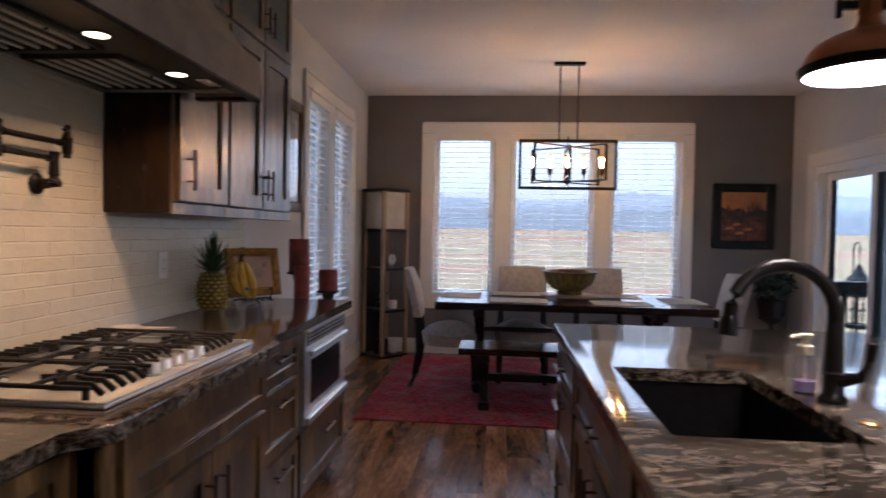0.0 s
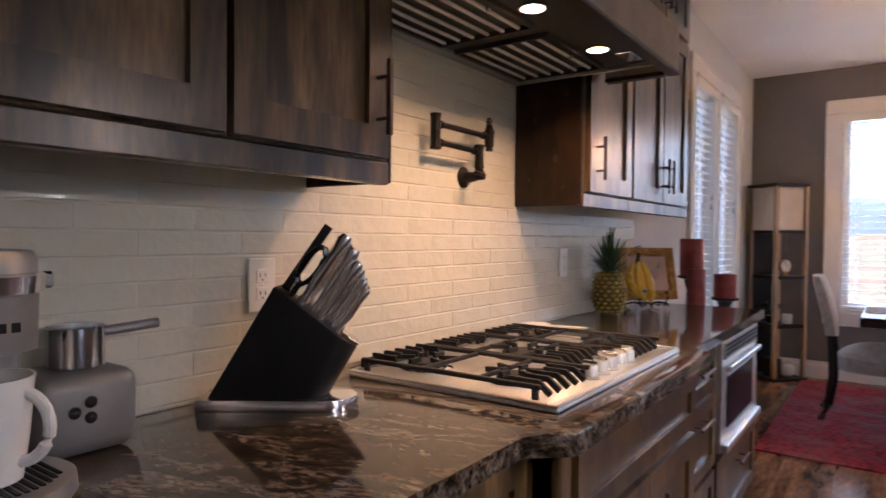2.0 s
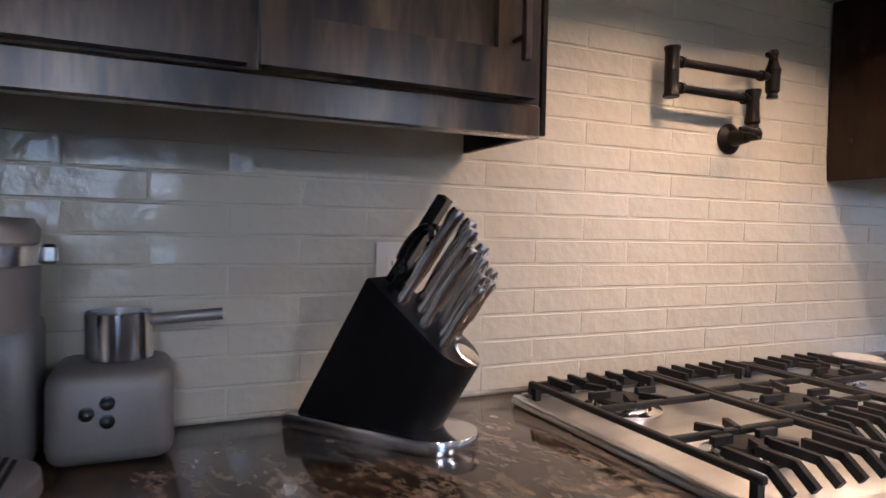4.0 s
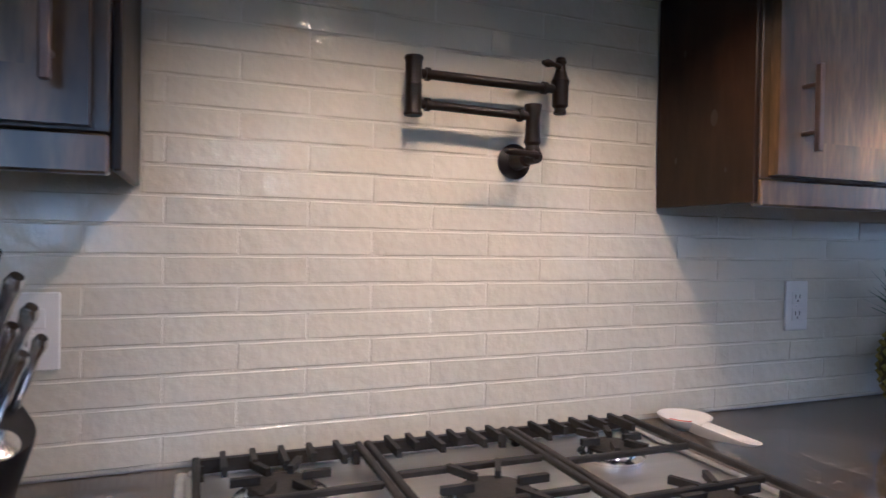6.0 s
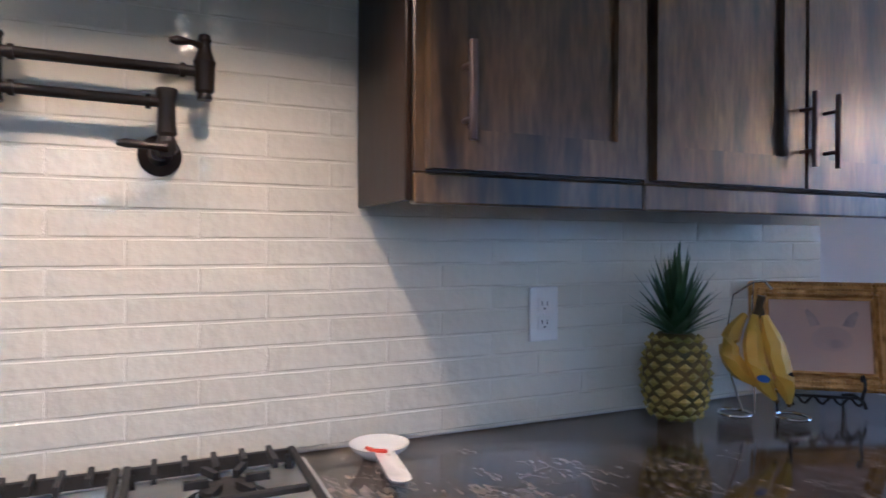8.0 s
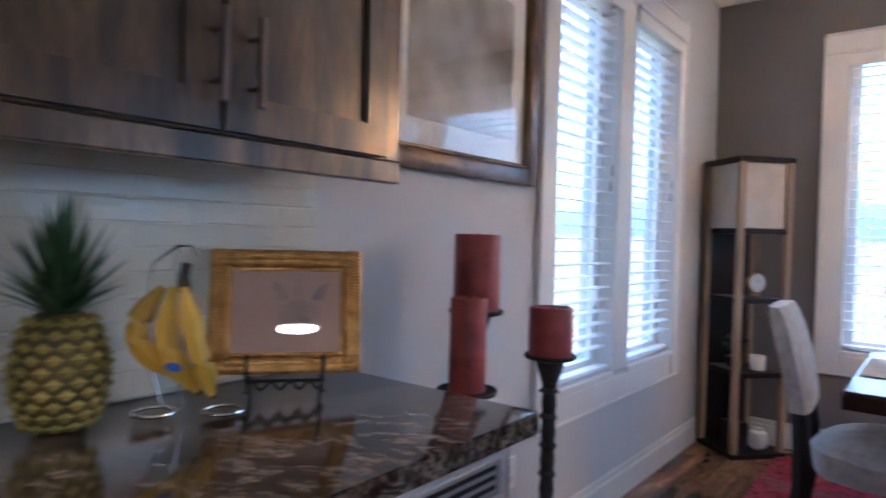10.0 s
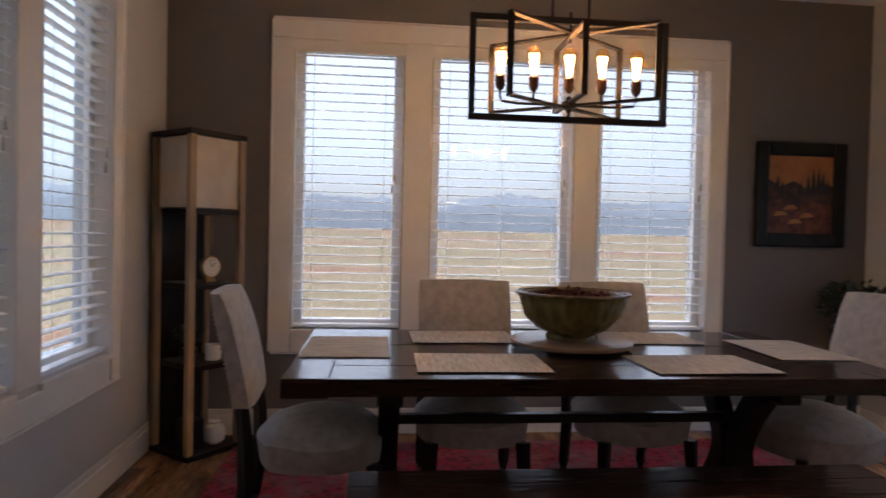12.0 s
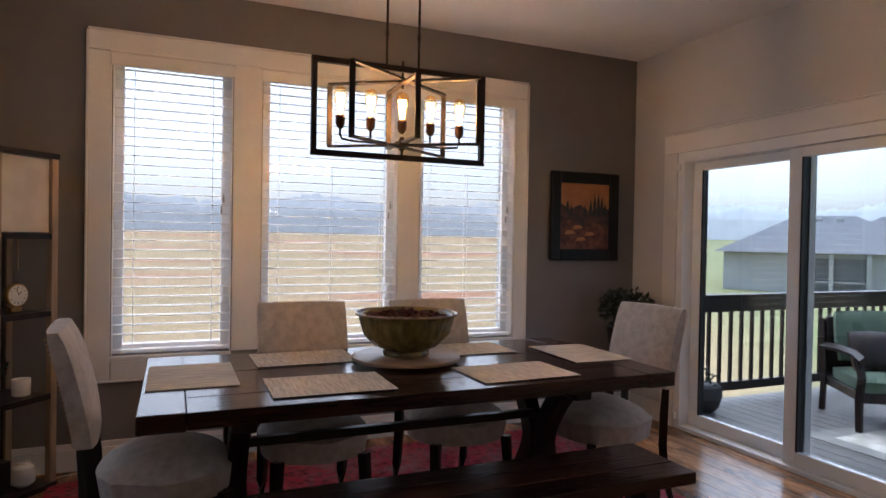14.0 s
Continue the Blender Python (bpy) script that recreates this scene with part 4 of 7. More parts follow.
def grate(y0, y1, x1, burners, fingers):
    """One cast iron grate: frame bars, back and front combs, and spokes towards each burner."""
    g = part("grate", boxes((CX0 + 0.02, CX0 + 0.03, y0, y1, 0.934, GZ1 - 0.003)), M["iron"], ct, "black cast iron grate")
    x0 = CX0 + 0.02
    for y in (y0, y1 - 0.011):
        sub("side_bar", boxes((x0, x1, y, y + 0.011, GZ0, GZ1), bevel=0.002), M["iron"], g)
    for f in (0.36, 0.68):
        x = x0 + (x1 - x0) * f
        sub("cross_bar", boxes((x, x + 0.010, y0 + 0.0115, y1 - 0.0115, GZ0 - 0.001, GZ1 - 0.001), bevel=0.002), M["iron"], g)
    for k in range(1, fingers + 1):
        y = y0 + (y1 - y0) * k / (fingers + 1)
        bm = beams(((x0 + 0.002, y, GZ1 - 0.001), (x0 + 0.055 + 0.02 * (k % 2), y, GZ1 - 0.001), 0.008, 0.014))
        sub("back_finger", bm, M["iron"], g)
        b2 = bmesh.new()
        xa = x1 - 0.075 - 0.015 * (k % 2)
        beam(b2, (xa, y, GZ1 - 0.005), (x1 - 0.02, y, GZ1 - 0.005), 0.009, 0.012)
        beam(b2, (x1 - 0.024, y, GZ1 - 0.004), (x1 + 0.004, y, GZ0 - 0.016), 0.009, 0.012)
        sub("front_finger", b2, M["iron"], g)
    for cx, cy, r in burners:
        for k in range(6):
            a = radians(30 + 60 * k)
            p = (cx + r * 0.55 * math.cos(a), cy + r * 0.55 * math.sin(a), GZ1 - 0.004)
            q = (cx + r * 1.45 * math.cos(a), cy + r * 1.3 * math.sin(a), GZ1 - 0.004)
            sub("spoke", beams((p, q, 0.009, 0.011)), M["iron"], g)
    for x in (x0 + 0.005, x1 - 0.02):
        for y in (y0 + 0.005, y1 - 0.016):
            sub("foot", boxes((x, x + 0.011, y, y + 0.011, 0.9243, GZ0)), M["iron"], g)
BURN = [(0.215, 1.80, 0.052), (0.455, 1.80, 0.045), (0.33, 2.07, 0.062), (0.215, 2.34, 0.045), (0.455, 2.34, 0.05)]
grate(1.685, 1.938, 0.575, BURN[:2], 5)
grate(1.943, 2.197, 0.50, BURN[2:3], 6)
grate(2.202, 2.455, 0.575, BURN[3:], 5)
for x, y, r in BURN:
    b = part("burner", turned([(r * 1.25, 0.9243), (r * 1.25, 0.929), (r * 0.95, 0.932), (r * 0.9, 0.938), (0.01, 0.938)], x, y, 28), M["chrome"], ct)
    sub("burner_cap", turned([(r * 0.85, 0.9385), (r * 0.88, 0.942), (r * 0.8, 0.946), (0.012, 0.947)], x, y, 28), M["iron"], b)
for k in range(5):
    y = 1.95 + 0.062 * k
    kn = part("knob", turned([(0.024, 0.9243), (0.024, 0.928), (0.019, 0.930), (0.0175, 0.952), (0.015, 0.956), (0.002, 0.957)], 0.568, y, 24), M["steel"], ct, "ribbed steel knob")
    sub("grip", boxes((0.551, 0.585, y - 0.0035, y + 0.0035, 0.9565, 0.966), bevel=0.002), M["chrome"], kn)

# ---- island ----
isl = thing("kitchen_island", (2.3, 1.6, 0), "dark-stained wooden island cabinet with drawers and doors", "kitchen island")
IX0, IX1, IY0, IY1 = 1.735, 2.70, 0.0, 3.20
part("body", boxes((IX0, IX1, IY0, IY1, 0.10, 0.655), (IX0, 1.775, IY0, IY1, 0.6555, 0.874), (2.21, IX1, IY0, IY1, 0.6555, 0.874), (1.7755, 2.2095, IY0, 1.648, 0.6555, 0.874), (1.7755, 2.2095, 2.35, IY1, 0.6555, 0.874)), M["alder"], isl)
part("plinth", boxes((IX0 + 0.06, IX1 - 0.05, IY0 + 0.05, IY1 - 0.05, 0, 0.099)), M["alder_shaded"], isl)
def isl_front(name, y0, y1, z0, z1, rail=0.05):
    x = IX0
    ob = part(name, ring_x(bmesh.new(), x - 0.02, x - 0.0005, y0, y1, z0, z1, rail, 0), M["alder"], isl)
    sub("panel", boxes((x - 0.011, x - 0.001, y0 + rail - 0.002, y1 - rail + 0.002, z0 + rail - 0.002, z1 - rail + 0.002)), M["alder"], ob)
    return ob
for y0, y1 in ((2.58, 3.18), (1.62, 2.55), (0.66, 1.59), (0.03, 0.63)):
    d = isl_front("drawer_front", y0 + 0.01, y1 - 0.01, 0.71, 0.855, 0.04)
    pull(d, IX0 - 0.02, (y0 + y1) / 2, 0.785, 0.16, False, -1)
    if y0 > 2.5 or y0 < 0.1:
        for z0, z1 in ((0.42, 0.69), (0.12, 0.40)):
            d = isl_front("drawer_front", y0 + 0.01, y1 - 0.01, z0, z1)
            pull(d, IX0 - 0.02, (y0 + y1) / 2, z1 - 0.05, 0.16, False, -1)
    else:
        m = (y0 + y1) / 2
        for a, b, hy in ((y0 + 0.01, m - 0.003, m - 0.04), (m + 0.003, y1 - 0.01, m + 0.04)):
            d = isl_front("door", a, b, 0.12, 0.69)
            pull(d, IX0 - 0.02, hy, 0.6, 0.15, True, -1)
SX0, SX1, SY0, SY1 = 1.80, 2.185, 1.672, 2.325
ix0, ix1, iy0, iy1 = 1.70, 3.0, -0.03, 3.24
bm = bmesh.new()
outer = [(ix0, iy0), (ix1, iy0), (ix1, iy1), (ix0, iy1)]
inner = [(SX0, SY0), (SX1, SY0), (SX1, SY1), (SX0, SY1)]
rings = {}
for key, pts, z in (("ob", outer, 0.875), ("ot", outer, 0.914), ("ib", inner, 0.875), ("it", inner, 0.914)):
    rings[key] = [bm.verts.new((*p, z)) for p in pts]
edge_faces = []
for k in range(4):
    n = (k + 1) % 4
    bm.faces.new((rings["ot"][k], rings["ot"][n], rings["it"][n], rings["it"][k]))
    bm.faces.new((rings["ob"][n], rings["ob"][k], rings["ib"][k], rings["ib"][n]))
    bm.faces.new((rings["ob"][k], rings["ob"][n], rings["ot"][n], rings["ot"][k]))
    bm.faces.new((rings["it"][k], rings["it"][n], rings["ib"][n], rings["ib"][k]))
bm.edges.ensure_lookup_table()
top_edges = [e for e in bm.edges if all(v in rings["ot"] for v in e.verts)]
bmesh.ops.bevel(bm, geom=top_edges, offset=0.006, segments=2, affect="EDGES", profile=0.5)
single("island_worktop", bm, M["granite"], "dark polished granite island worktop with a sink cutout", "worktop", smooth=30)
M["composite"] = surf("black_composite", (0.004, 0.004, 0.004), (0.006, 0.006, 0.006), 30, 0.6, 0.1, fine=300, spec=0.06)
sink = thing("sink", (2.0, 2.0, 0.70), "black composite undermount sink in the island", "sink")
bm = bmesh.new()
box(bm, SX0 - 0.004, SX1 + 0.004, SY0 - 0.004, SY1 + 0.004, 0.68, 0.8745)
bmesh.ops.delete(bm, geom=[f for f in bm.faces if f.calc_center_median().z > 0.87], context="FACES")
bmesh.ops.bevel(bm, geom=[e for e in bm.edges if len(e.link_faces) == 2], offset=0.015, segments=3, affect="EDGES", profile=0.5)
bmesh.ops.recalc_face_normals(bm, faces=bm.faces[:])
bmesh.ops.solidify(bm, geom=bm.faces[:], thickness=-0.012)
part("basin", bm, M["composite"], sink)
part("drain", turned([(0.04, 0.6805), (0.04, 0.684), (0.01, 0.685)], 2.0, 2.0, 20), M["chrome"], sink)
fa = thing("faucet", (2.265, 2.0, 0.914), "tall oil-rubbed bronze gooseneck faucet on the island", "faucet")
part("base", turned([(0.034, 0.9142), (0.034, 0.922), (0.024, 0.935), (0.022, 0.98), (0.026, 0.985), (0.022, 0.99), (0.019, 1.10), (0.012, 1.12)], 2.265, 2.0, 24), M["bronze"], fa)
arc = [(2.265, 2.0, 1.08)] + [(2.135 + 0.13 * math.cos(a), 2.0 - 0.02 * (1 - math.cos(a)), 1.122 + 0.122 * math.sin(a)) for a in (math.pi * k / 14 for k in range(15))]
part("neck", tube(bmesh.new(), arc, 0.0165, 14), M["bronze"], fa)
part("spray_head", tube(bmesh.new(), [arc[-1], (2.003, 1.96, 1.105), (2.0, 1.959, 1.075)], 0.018, 14, radii=[0.017, 0.022, 0.022]), M["bronze"], fa)
part("lever", tube(bmesh.new(), [(2.275, 1.985, 0.97), (2.30, 1.95, 0.985), (2.31, 1.93, 1.03), (2.312, 1.925, 1.07)], 0.009, 10, radii=[0.018, 0.013, 0.009, 0.011]), M["bronze"], fa)


# ---- dining: rug, table, bench, chairs ----
bm = bmesh.new()
nx, ny = 60, 46
vs = [[bm.verts.new((0.47 + 3.06 * i / nx, 4.68 + 2.33 * j / ny + 0.006 * noise.noise((i * 0.3, j * 0.4, 0)), 0.012 + 0.0015 * noise.noise((i * 0.5, j * 0.5, 2)))) for i in range(nx + 1)] for j in range(ny + 1)]
for j in range(ny):
    for i in range(nx):
        bm.faces.new((vs[j][i], vs[j][i + 1], vs[j + 1][i + 1], vs[j + 1][i]))
ret = bmesh.ops.extrude_face_region(bm, geom=bm.faces[:])
for v in ret["geom"]:
    if isinstance(v, bmesh.types.BMVert):
        v.co.z = 0.001
rug = single("rug", bm, M["rug"], "worn deep red patterned wool rug under the table", "rug", smooth=60)

tab = thing("dining_table", (2.04, 5.85, 0), "dark glossy wooden trestle dining table", "table")
TX0, TX1, TY0, TY1 = 0.955, 3.12, 5.335, 6.375
for k in range(5):
    y0 = TY0 + (TY1 - TY0) * k / 5
    part("top_board", boxes((TX0 + 0.15, TX1 - 0.15, y0 + 0.0008, y0 + (TY1 - TY0) / 5 - 0.0008, 0.705, 0.762 + 0.001 * (k % 2)), bevel=0.002), M["walnut"], tab)
for x0, x1 in ((TX0, TX0 + 0.149), (TX1 - 0.149, TX1)):
    part("end_board", boxes((x0, x1, TY0, TY1, 0.700, 0.763), bevel=0.004), M["walnut"], tab)
for x in (1.30, 2.74):
    part("trestle_foot", boxes((x - 0.045, x + 0.045, 5.50, 6.21, 0.013, 0.085), bevel=0.012), M["espresso"], tab)
    part("trestle_head", boxes((x - 0.045, x + 0.045, 5.48, 6.23, 0.63, 0.699), bevel=0.008), M["espresso"], tab)
    for s in (-1, 1):
        bm = bmesh.new()
        pts = [(x, 5.855 + s * (0.05 + 0.17 * abs(2 * k / 10 - 1) ** 1.6), 0.08 + 0.56 * k / 10) for k in range(11)]
        part("curved_leg", sweep(pts, 0.075, 0.085), M["espresso"], tab)
part("stretcher", boxes((1.33, 2.71, 5.835, 5.875, 0.468, 0.506), bevel=0.004), M["espresso"], tab)

bench = thing("bench", (2.03, 5.16, 0), "long dark glossy wooden trestle bench", "bench")
for k in range(3):
    part("seat_board", boxes((1.17, 2.90, 4.98 + 0.124 * k + 0.0008, 4.98 + 0.124 * (k + 1) - 0.0008, 0.42, 0.466 + 0.0008 * (k % 2)), bevel=0.003), M["walnut"], bench)
for x in (1.36, 2.70):
    part("foot", boxes((x - 0.04, x + 0.04, 4.99, 5.34, 0.013, 0.07), bevel=0.01), M["espresso"], bench)
    part("head", boxes((x - 0.04, x + 0.04, 4.99, 5.34, 0.365, 0.419), bevel=0.006), M["espresso"], bench)
    for s in (-1, 1):
        bm = bmesh.new()
        pts = [(x, 5.165 + s * (0.035 + 0.07 * abs(2 * k / 8 - 1) ** 1.6), 0.065 + 0.305 * k / 8) for k in range(9)]
        part("curved_leg", sweep(pts, 0.065, 0.06), M["espresso"], bench)
part("stretcher", boxes((1.385, 2.675, 5.135, 5.195, 0.20, 0.255), bevel=0.004), M["espresso"], bench)


def cushion(bm, x0, x1, y0, y1, z0, z1, dome=0.03, n=10, round_=0.35, taper=0.985):
    """A padded block with a domed top and rounded sides."""
    rows = []
    cx, cy, hx, hy = (x0 + x1) / 2, (y0 + y1) / 2, (x1 - x0) / 2, (y1 - y0) / 2
    def sq(u, v):
        r = max(abs(u), abs(v))
        if r == 0:
            return 0, 0
        l = math.hypot(u, v)
        k = (1 - round_) + round_ * r / l
        return u * k, v * k
    top, bot = [], []
    for j in range(n + 1):
        top.append([]), bot.append([])
        for i in range(n + 1):
            u, v = 2 * i / n - 1, 2 * j / n - 1
            a, b = sq(u, v)
            e = max(abs(u), abs(v))
            zt = z1 + dome * (1 - a * a * 0.8) * (1 - b * b * 0.8) - 0.018 * max(0, (e - 0.75) / 0.25) ** 2
            top[-1].append(bm.verts.new((cx + a * hx, cy + b * hy, zt)))
            bot[-1].append(bm.verts.new((cx + a * hx * taper, cy + b * hy * taper, z0)))
    for j in range(n):
        for i in range(n):
            bm.faces.new((top[j][i], top[j][i + 1], top[j + 1][i + 1], top[j + 1][i]))
            bm.faces.new((bot[j][i], bot[j + 1][i], bot[j + 1][i + 1], bot[j][i + 1]))
    ring = lambda g: [g[0][i] for i in range(n)] + [g[j][n] for j in range(n)] + [g[n][i] for i in range(n, 0, -1)] + [g[j][0] for j in range(n, 0, -1)]
    a, b = ring(top), ring(bot)
    for k in range(len(a)):
        bm.faces.new((a[k], b[k], b[(k + 1) % len(a)], a[(k + 1) % len(a)]))
    return bm


def parsons_chair():
    """Upholstered chair facing +x from the middle of its seat, back leaning, dark legs."""
    th = thing("dining_chair", (0, 0, 0), "oatmeal linen dining chair with nailhead trim and dark legs", "chair", "chairs round the table")
    part("seat", cushion(bmesh.new(), -0.235, 0.26, -0.252, 0.252, 0.345, 0.43, 0.108, 16, 0.78, 0.94), M["fabric"], th, local=True)
    bm = bmesh.new()
    n, m = 12, 8
    front, back = [], []
    for j in range(n + 1):
        f = j / n
        z = 0.585 + 0.40 * f
        lean = -0.265 - 0.09 * f ** 1.2
        front.append([]), back.append([])
        for i in range(m + 1):
            u = 2 * i / m - 1
            w = 0.225 * (1 - 0.02 * f)
            top = 0.005 * (1 - u * u) if j == n else 0
            pad = 0.012 * (1 - u ** 4) * math.sin(math.pi * min(1, max(0, f)))
            rim = 0.016 * (abs(u) ** 6 + f ** 10)
            front[-1].append(bm.verts.new((lean + 0.045 + pad - rim, u * w, z + top)))
            back[-1].append(bm.verts.new((lean - 0.035 + rim * 0.6, u * w, z + top)))
    for j in range(n):
        for i in range(m):
            bm.faces.new((front[j][i], front[j][i + 1], front[j + 1][i + 1], front[j + 1][i]))
            bm.faces.new((back[j][i], back[j + 1][i], back[j + 1][i + 1], back[j][i + 1]))
        bm.faces.new((front[j][0], front[j + 1][0], back[j + 1][0], back[j][0]))
        bm.faces.new((front[j][m], back[j][m], back[j + 1][m], front[j + 1][m]))
    for i in range(m):
        bm.faces.new((front[n][i], front[n][i + 1], back[n][i + 1], back[n][i]))
        bm.faces.new((front[0][i], back[0][i], back[0][i + 1], front[0][i + 1]))
    bk = part("backrest", bm, M["fabric"], th, local=True, smooth=50)
    for s in (-1, 1):
        nb = bmesh.new()
        for k in range(22):
            f = 0.05 + 0.9 * k / 21
            x = -0.265 - 0.09 * f ** 1.2 - 0.028
            bmesh.ops.create_icosphere(nb, subdivisions=1, radius=0.0036, matrix=Matrix.Translation((x, s * 0.2265 * (1 - 0.02 * f), 0.585 + 0.40 * f)))
        o = sub("nailhead_trim", nb, M["brass"], bk, "row of small brass nailheads")
    for s in (-1, 1):
        f = bmesh.new()
        tube(f, [(0.205, s * 0.19, 0.36), (0.22, s * 0.197, 0.2), (0.222, s * 0.198, 0.0)], 0.02, 4, radii=[0.031, 0.027, 0.021])
        part("leg", f, M["espresso"], th, local=True)
        f = bmesh.new()
        tube(f, [(-0.268, s * 0.195, 0.64), (-0.25, s * 0.20, 0.46), (-0.245, s * 0.20, 0.30), (-0.27, s * 0.20, 0.12), (-0.315, s * 0.20, 0.0)], 0.02, 4, radii=[0.022, 0.028, 0.029, 0.026, 0.022])
        part("leg", f, M["espresso"], th, local=True)
    return th

ch = parsons_chair()
ch.matrix_basis = pose(1.035, 5.84, 0.012, 0, 0, 3)
copy_thing(ch, pose(3.10, 5.85, 0.012, 0, 0, 184))
copy_thing(ch, pose(1.67, 6.10, 0.012, 0, 0, -91))
copy_thing(ch, pose(2.385, 6.10, 0.012, 0, 0, -88))

# ---- dining: on the table ----
def placemat(x, y, rz):
    n = 40
    bm = bmesh.new()
    top = [[bm.verts.new((sx * 0.23 + random.uniform(-0.0015, 0.0015), -0.165 + 0.33 * k / n, 0.0034 + 0.0010 * (k % 2))) for sx in (-1, -0.33, 0.33, 1)] for k in range(n + 1)]
    low = [[bm.verts.new((v.co.x, v.co.y, 0.0006)) for v in (r[0], r[3])] for r in top]
    for a, b, c, d in zip(top, top[1:], low, low[1:]):
        for i in range(3):
            bm.faces.new((a[i], a[i + 1], b[i + 1], b[i]))
        bm.faces.new((a[0], b[0], d[0], c[0]))
        bm.faces.new((a[3], c[1], d[1], b[3]))
    ob = single("placemat", bm, M["mat"], "woven straw placemat lying on the table", "placemat", "placemats")
    ob.matrix_basis = pose(x, y, 0.764, 0, 0, rz)
for x, y, rz in ((1.62, 5.58, -1), (2.43, 5.56, 1.5), (1.63, 6.15, 1), (2.46, 6.15, -1), (1.135, 5.90, 90), (2.98, 5.87, 88)):
    placemat(x, y, rz)
M["susan"] = surf("turned_maple", (0.30, 0.18, 0.10), (0.45, 0.30, 0.18), 5, 0.3, 0.08, stretch=(0.5, 3, 1))
M["olive"] = surf("olive_drip_glaze", (0.085, 0.065, 0.018), (0.22, 0.16, 0.05), 9, 0.14, 0.1, stretch=(3, 3, 0.5), fine=20)
M["bowl_rim"] = surf("brown_rim_glaze", (0.16, 0.10, 0.055), (0.30, 0.20, 0.12), 18, 0.2, 0.1)
M["potpourri"] = surf("dried_petals", (0.05, 0.015, 0.012), (0.16, 0.05, 0.03), 40, 0.9, 0.3, vary=0.3)
bx, by = 2.06, 5.93
single("lazy_susan", turned([(0.10, 0.764), (0.10, 0.775), (0.245, 0.777), (0.252, 0.783), (0.252, 0.792), (0.246, 0.796), (0.01, 0.797)], bx, by, 48), M["susan"], "round turned wooden lazy susan", "lazy susan")
bowl = thing("bowl", (bx, by, 0.798), "olive green glazed footed bowl filled with dried petals", "bowl")
bm = bmesh.new()
prof = [(0.02, 0.7985), (0.105, 0.7985), (0.108, 0.812), (0.10, 0.822), (0.15, 0.845), (0.20, 0.895), (0.218, 0.955), (0.222, 0.975), (0.236, 0.984), (0.238, 0.990), (0.228, 0.992), (0.212, 0.978), (0.205, 0.955), (0.19, 0.90), (0.14, 0.86), (0.02, 0.85)]
lathe(bm, prof, bx, by, 64)
for v in bm.verts:
    r = math.hypot(v.co.x - bx, v.co.y - by)
    if 0.83 < v.co.z < 0.97 and r > 0.14:
        a = math.atan2(v.co.y - by, v.co.x - bx)
        k = 1 + 0.012 * math.cos(16 * a)
        v.co.x, v.co.y = bx + (v.co.x - bx) * k, by + (v.co.y - by) * k
part("vessel", bm, M["olive"], bowl, smooth=60)
part("rim", tube(bmesh.new(), [(bx + 0.233 * math.cos(a), by + 0.233 * math.sin(a), 0.9905) for a in (2 * math.pi * k / 48 for k in range(49))], 0.006, 8), M["bowl_rim"], bowl, "worn brown glazed rim")
rnd = random.Random(9)
bm = bmesh.new()
for k in range(150):
    r, a = 0.19 * math.sqrt(rnd.random()), rnd.uniform(0, 6.28)
    bmesh.ops.create_icosphere(bm, subdivisions=1, radius=1, matrix=Matrix.LocRotScale((bx + r * math.cos(a), by + r * math.sin(a), 0.962 + 0.035 * (1 - (r / 0.19) ** 2) * rnd.random() + 0.006), Euler((rnd.random() * 3, rnd.random() * 3, 0)), (rnd.uniform(0.012, 0.026), rnd.uniform(0.008, 0.018), 0.004)))
tagged(part("petals", bm, M["potpourri"], bowl, "dried red-brown petals"), kind="stuff")

# ---- chandelier ----
lx, ly = 2.018, 5.915
lam = thing("chandelier", (lx, ly, H), "black open-frame linear chandelier with five lit filament bulbs", "chandelier")
M["black_iron"] = surf("black_lamp_iron", (0.018, 0.014, 0.012), (0.035, 0.027, 0.022), 10, 0.45, 0.08, 0.3)
part("canopy", boxes((lx - 0.13, lx + 0.13, ly - 0.03, ly + 0.03, H - 0.024, H - 0.001), bevel=0.004), M["black_iron"], lam)
for x in (lx - 0.077, lx + 0.077):
    part("rod", bar([(x, ly, 2.12), (x, ly, H - 0.02)], r=0.006), M["black_iron"], lam)
    for z in (2.25, 2.6):
        part("rod_joint", turned([(0.008, z), (0.009, z + 0.005), (0.009, z + 0.02), (0.008, z + 0.025)], x, ly, 10), M["black_iron"], lam)
def cage(hx, hy, z0, z1, w, t):
    p, q = (lx - hx, ly - hy), (lx + hx, ly + hy)
    for a, b in (((*p, z0), (*q, z0)), ((*p, z1), (*q, z1))):
        d = Vector(b) - Vector(a)
        d = d.normalized() * w / 2
        part("frame_bar", beams((Vector(a) - d, Vector(b) + d, t, w)), M["black_iron"], lam)
    for x, y in (p, q):
        part("frame_upright", beams(((x, y, z0 + w / 2 + 0.0005), (x, y, z1 - w / 2 - 0.0005), t, w)), M["black_iron"], lam)
cage(0.405, 0.0, 1.704, 2.108, 0.025, 0.023)
cage(0.29, 0.205, 1.752, 2.064, 0.010, 0.024)
cage(-0.29, 0.205, 1.7625, 2.0535, 0.010, 0.024)
cage(0.0, 0.20, 1.773, 2.043, 0.010, 0.024)
part("hub", turned([(0.006, 1.69), (0.008, 1.695), (0.006, 1.73), (0.014, 1.745), (0.032, 1.752), (0.032, 1.776), (0.014, 1.783), (0.008, 1.80)], lx, ly, 16), M["black_iron"], lam)
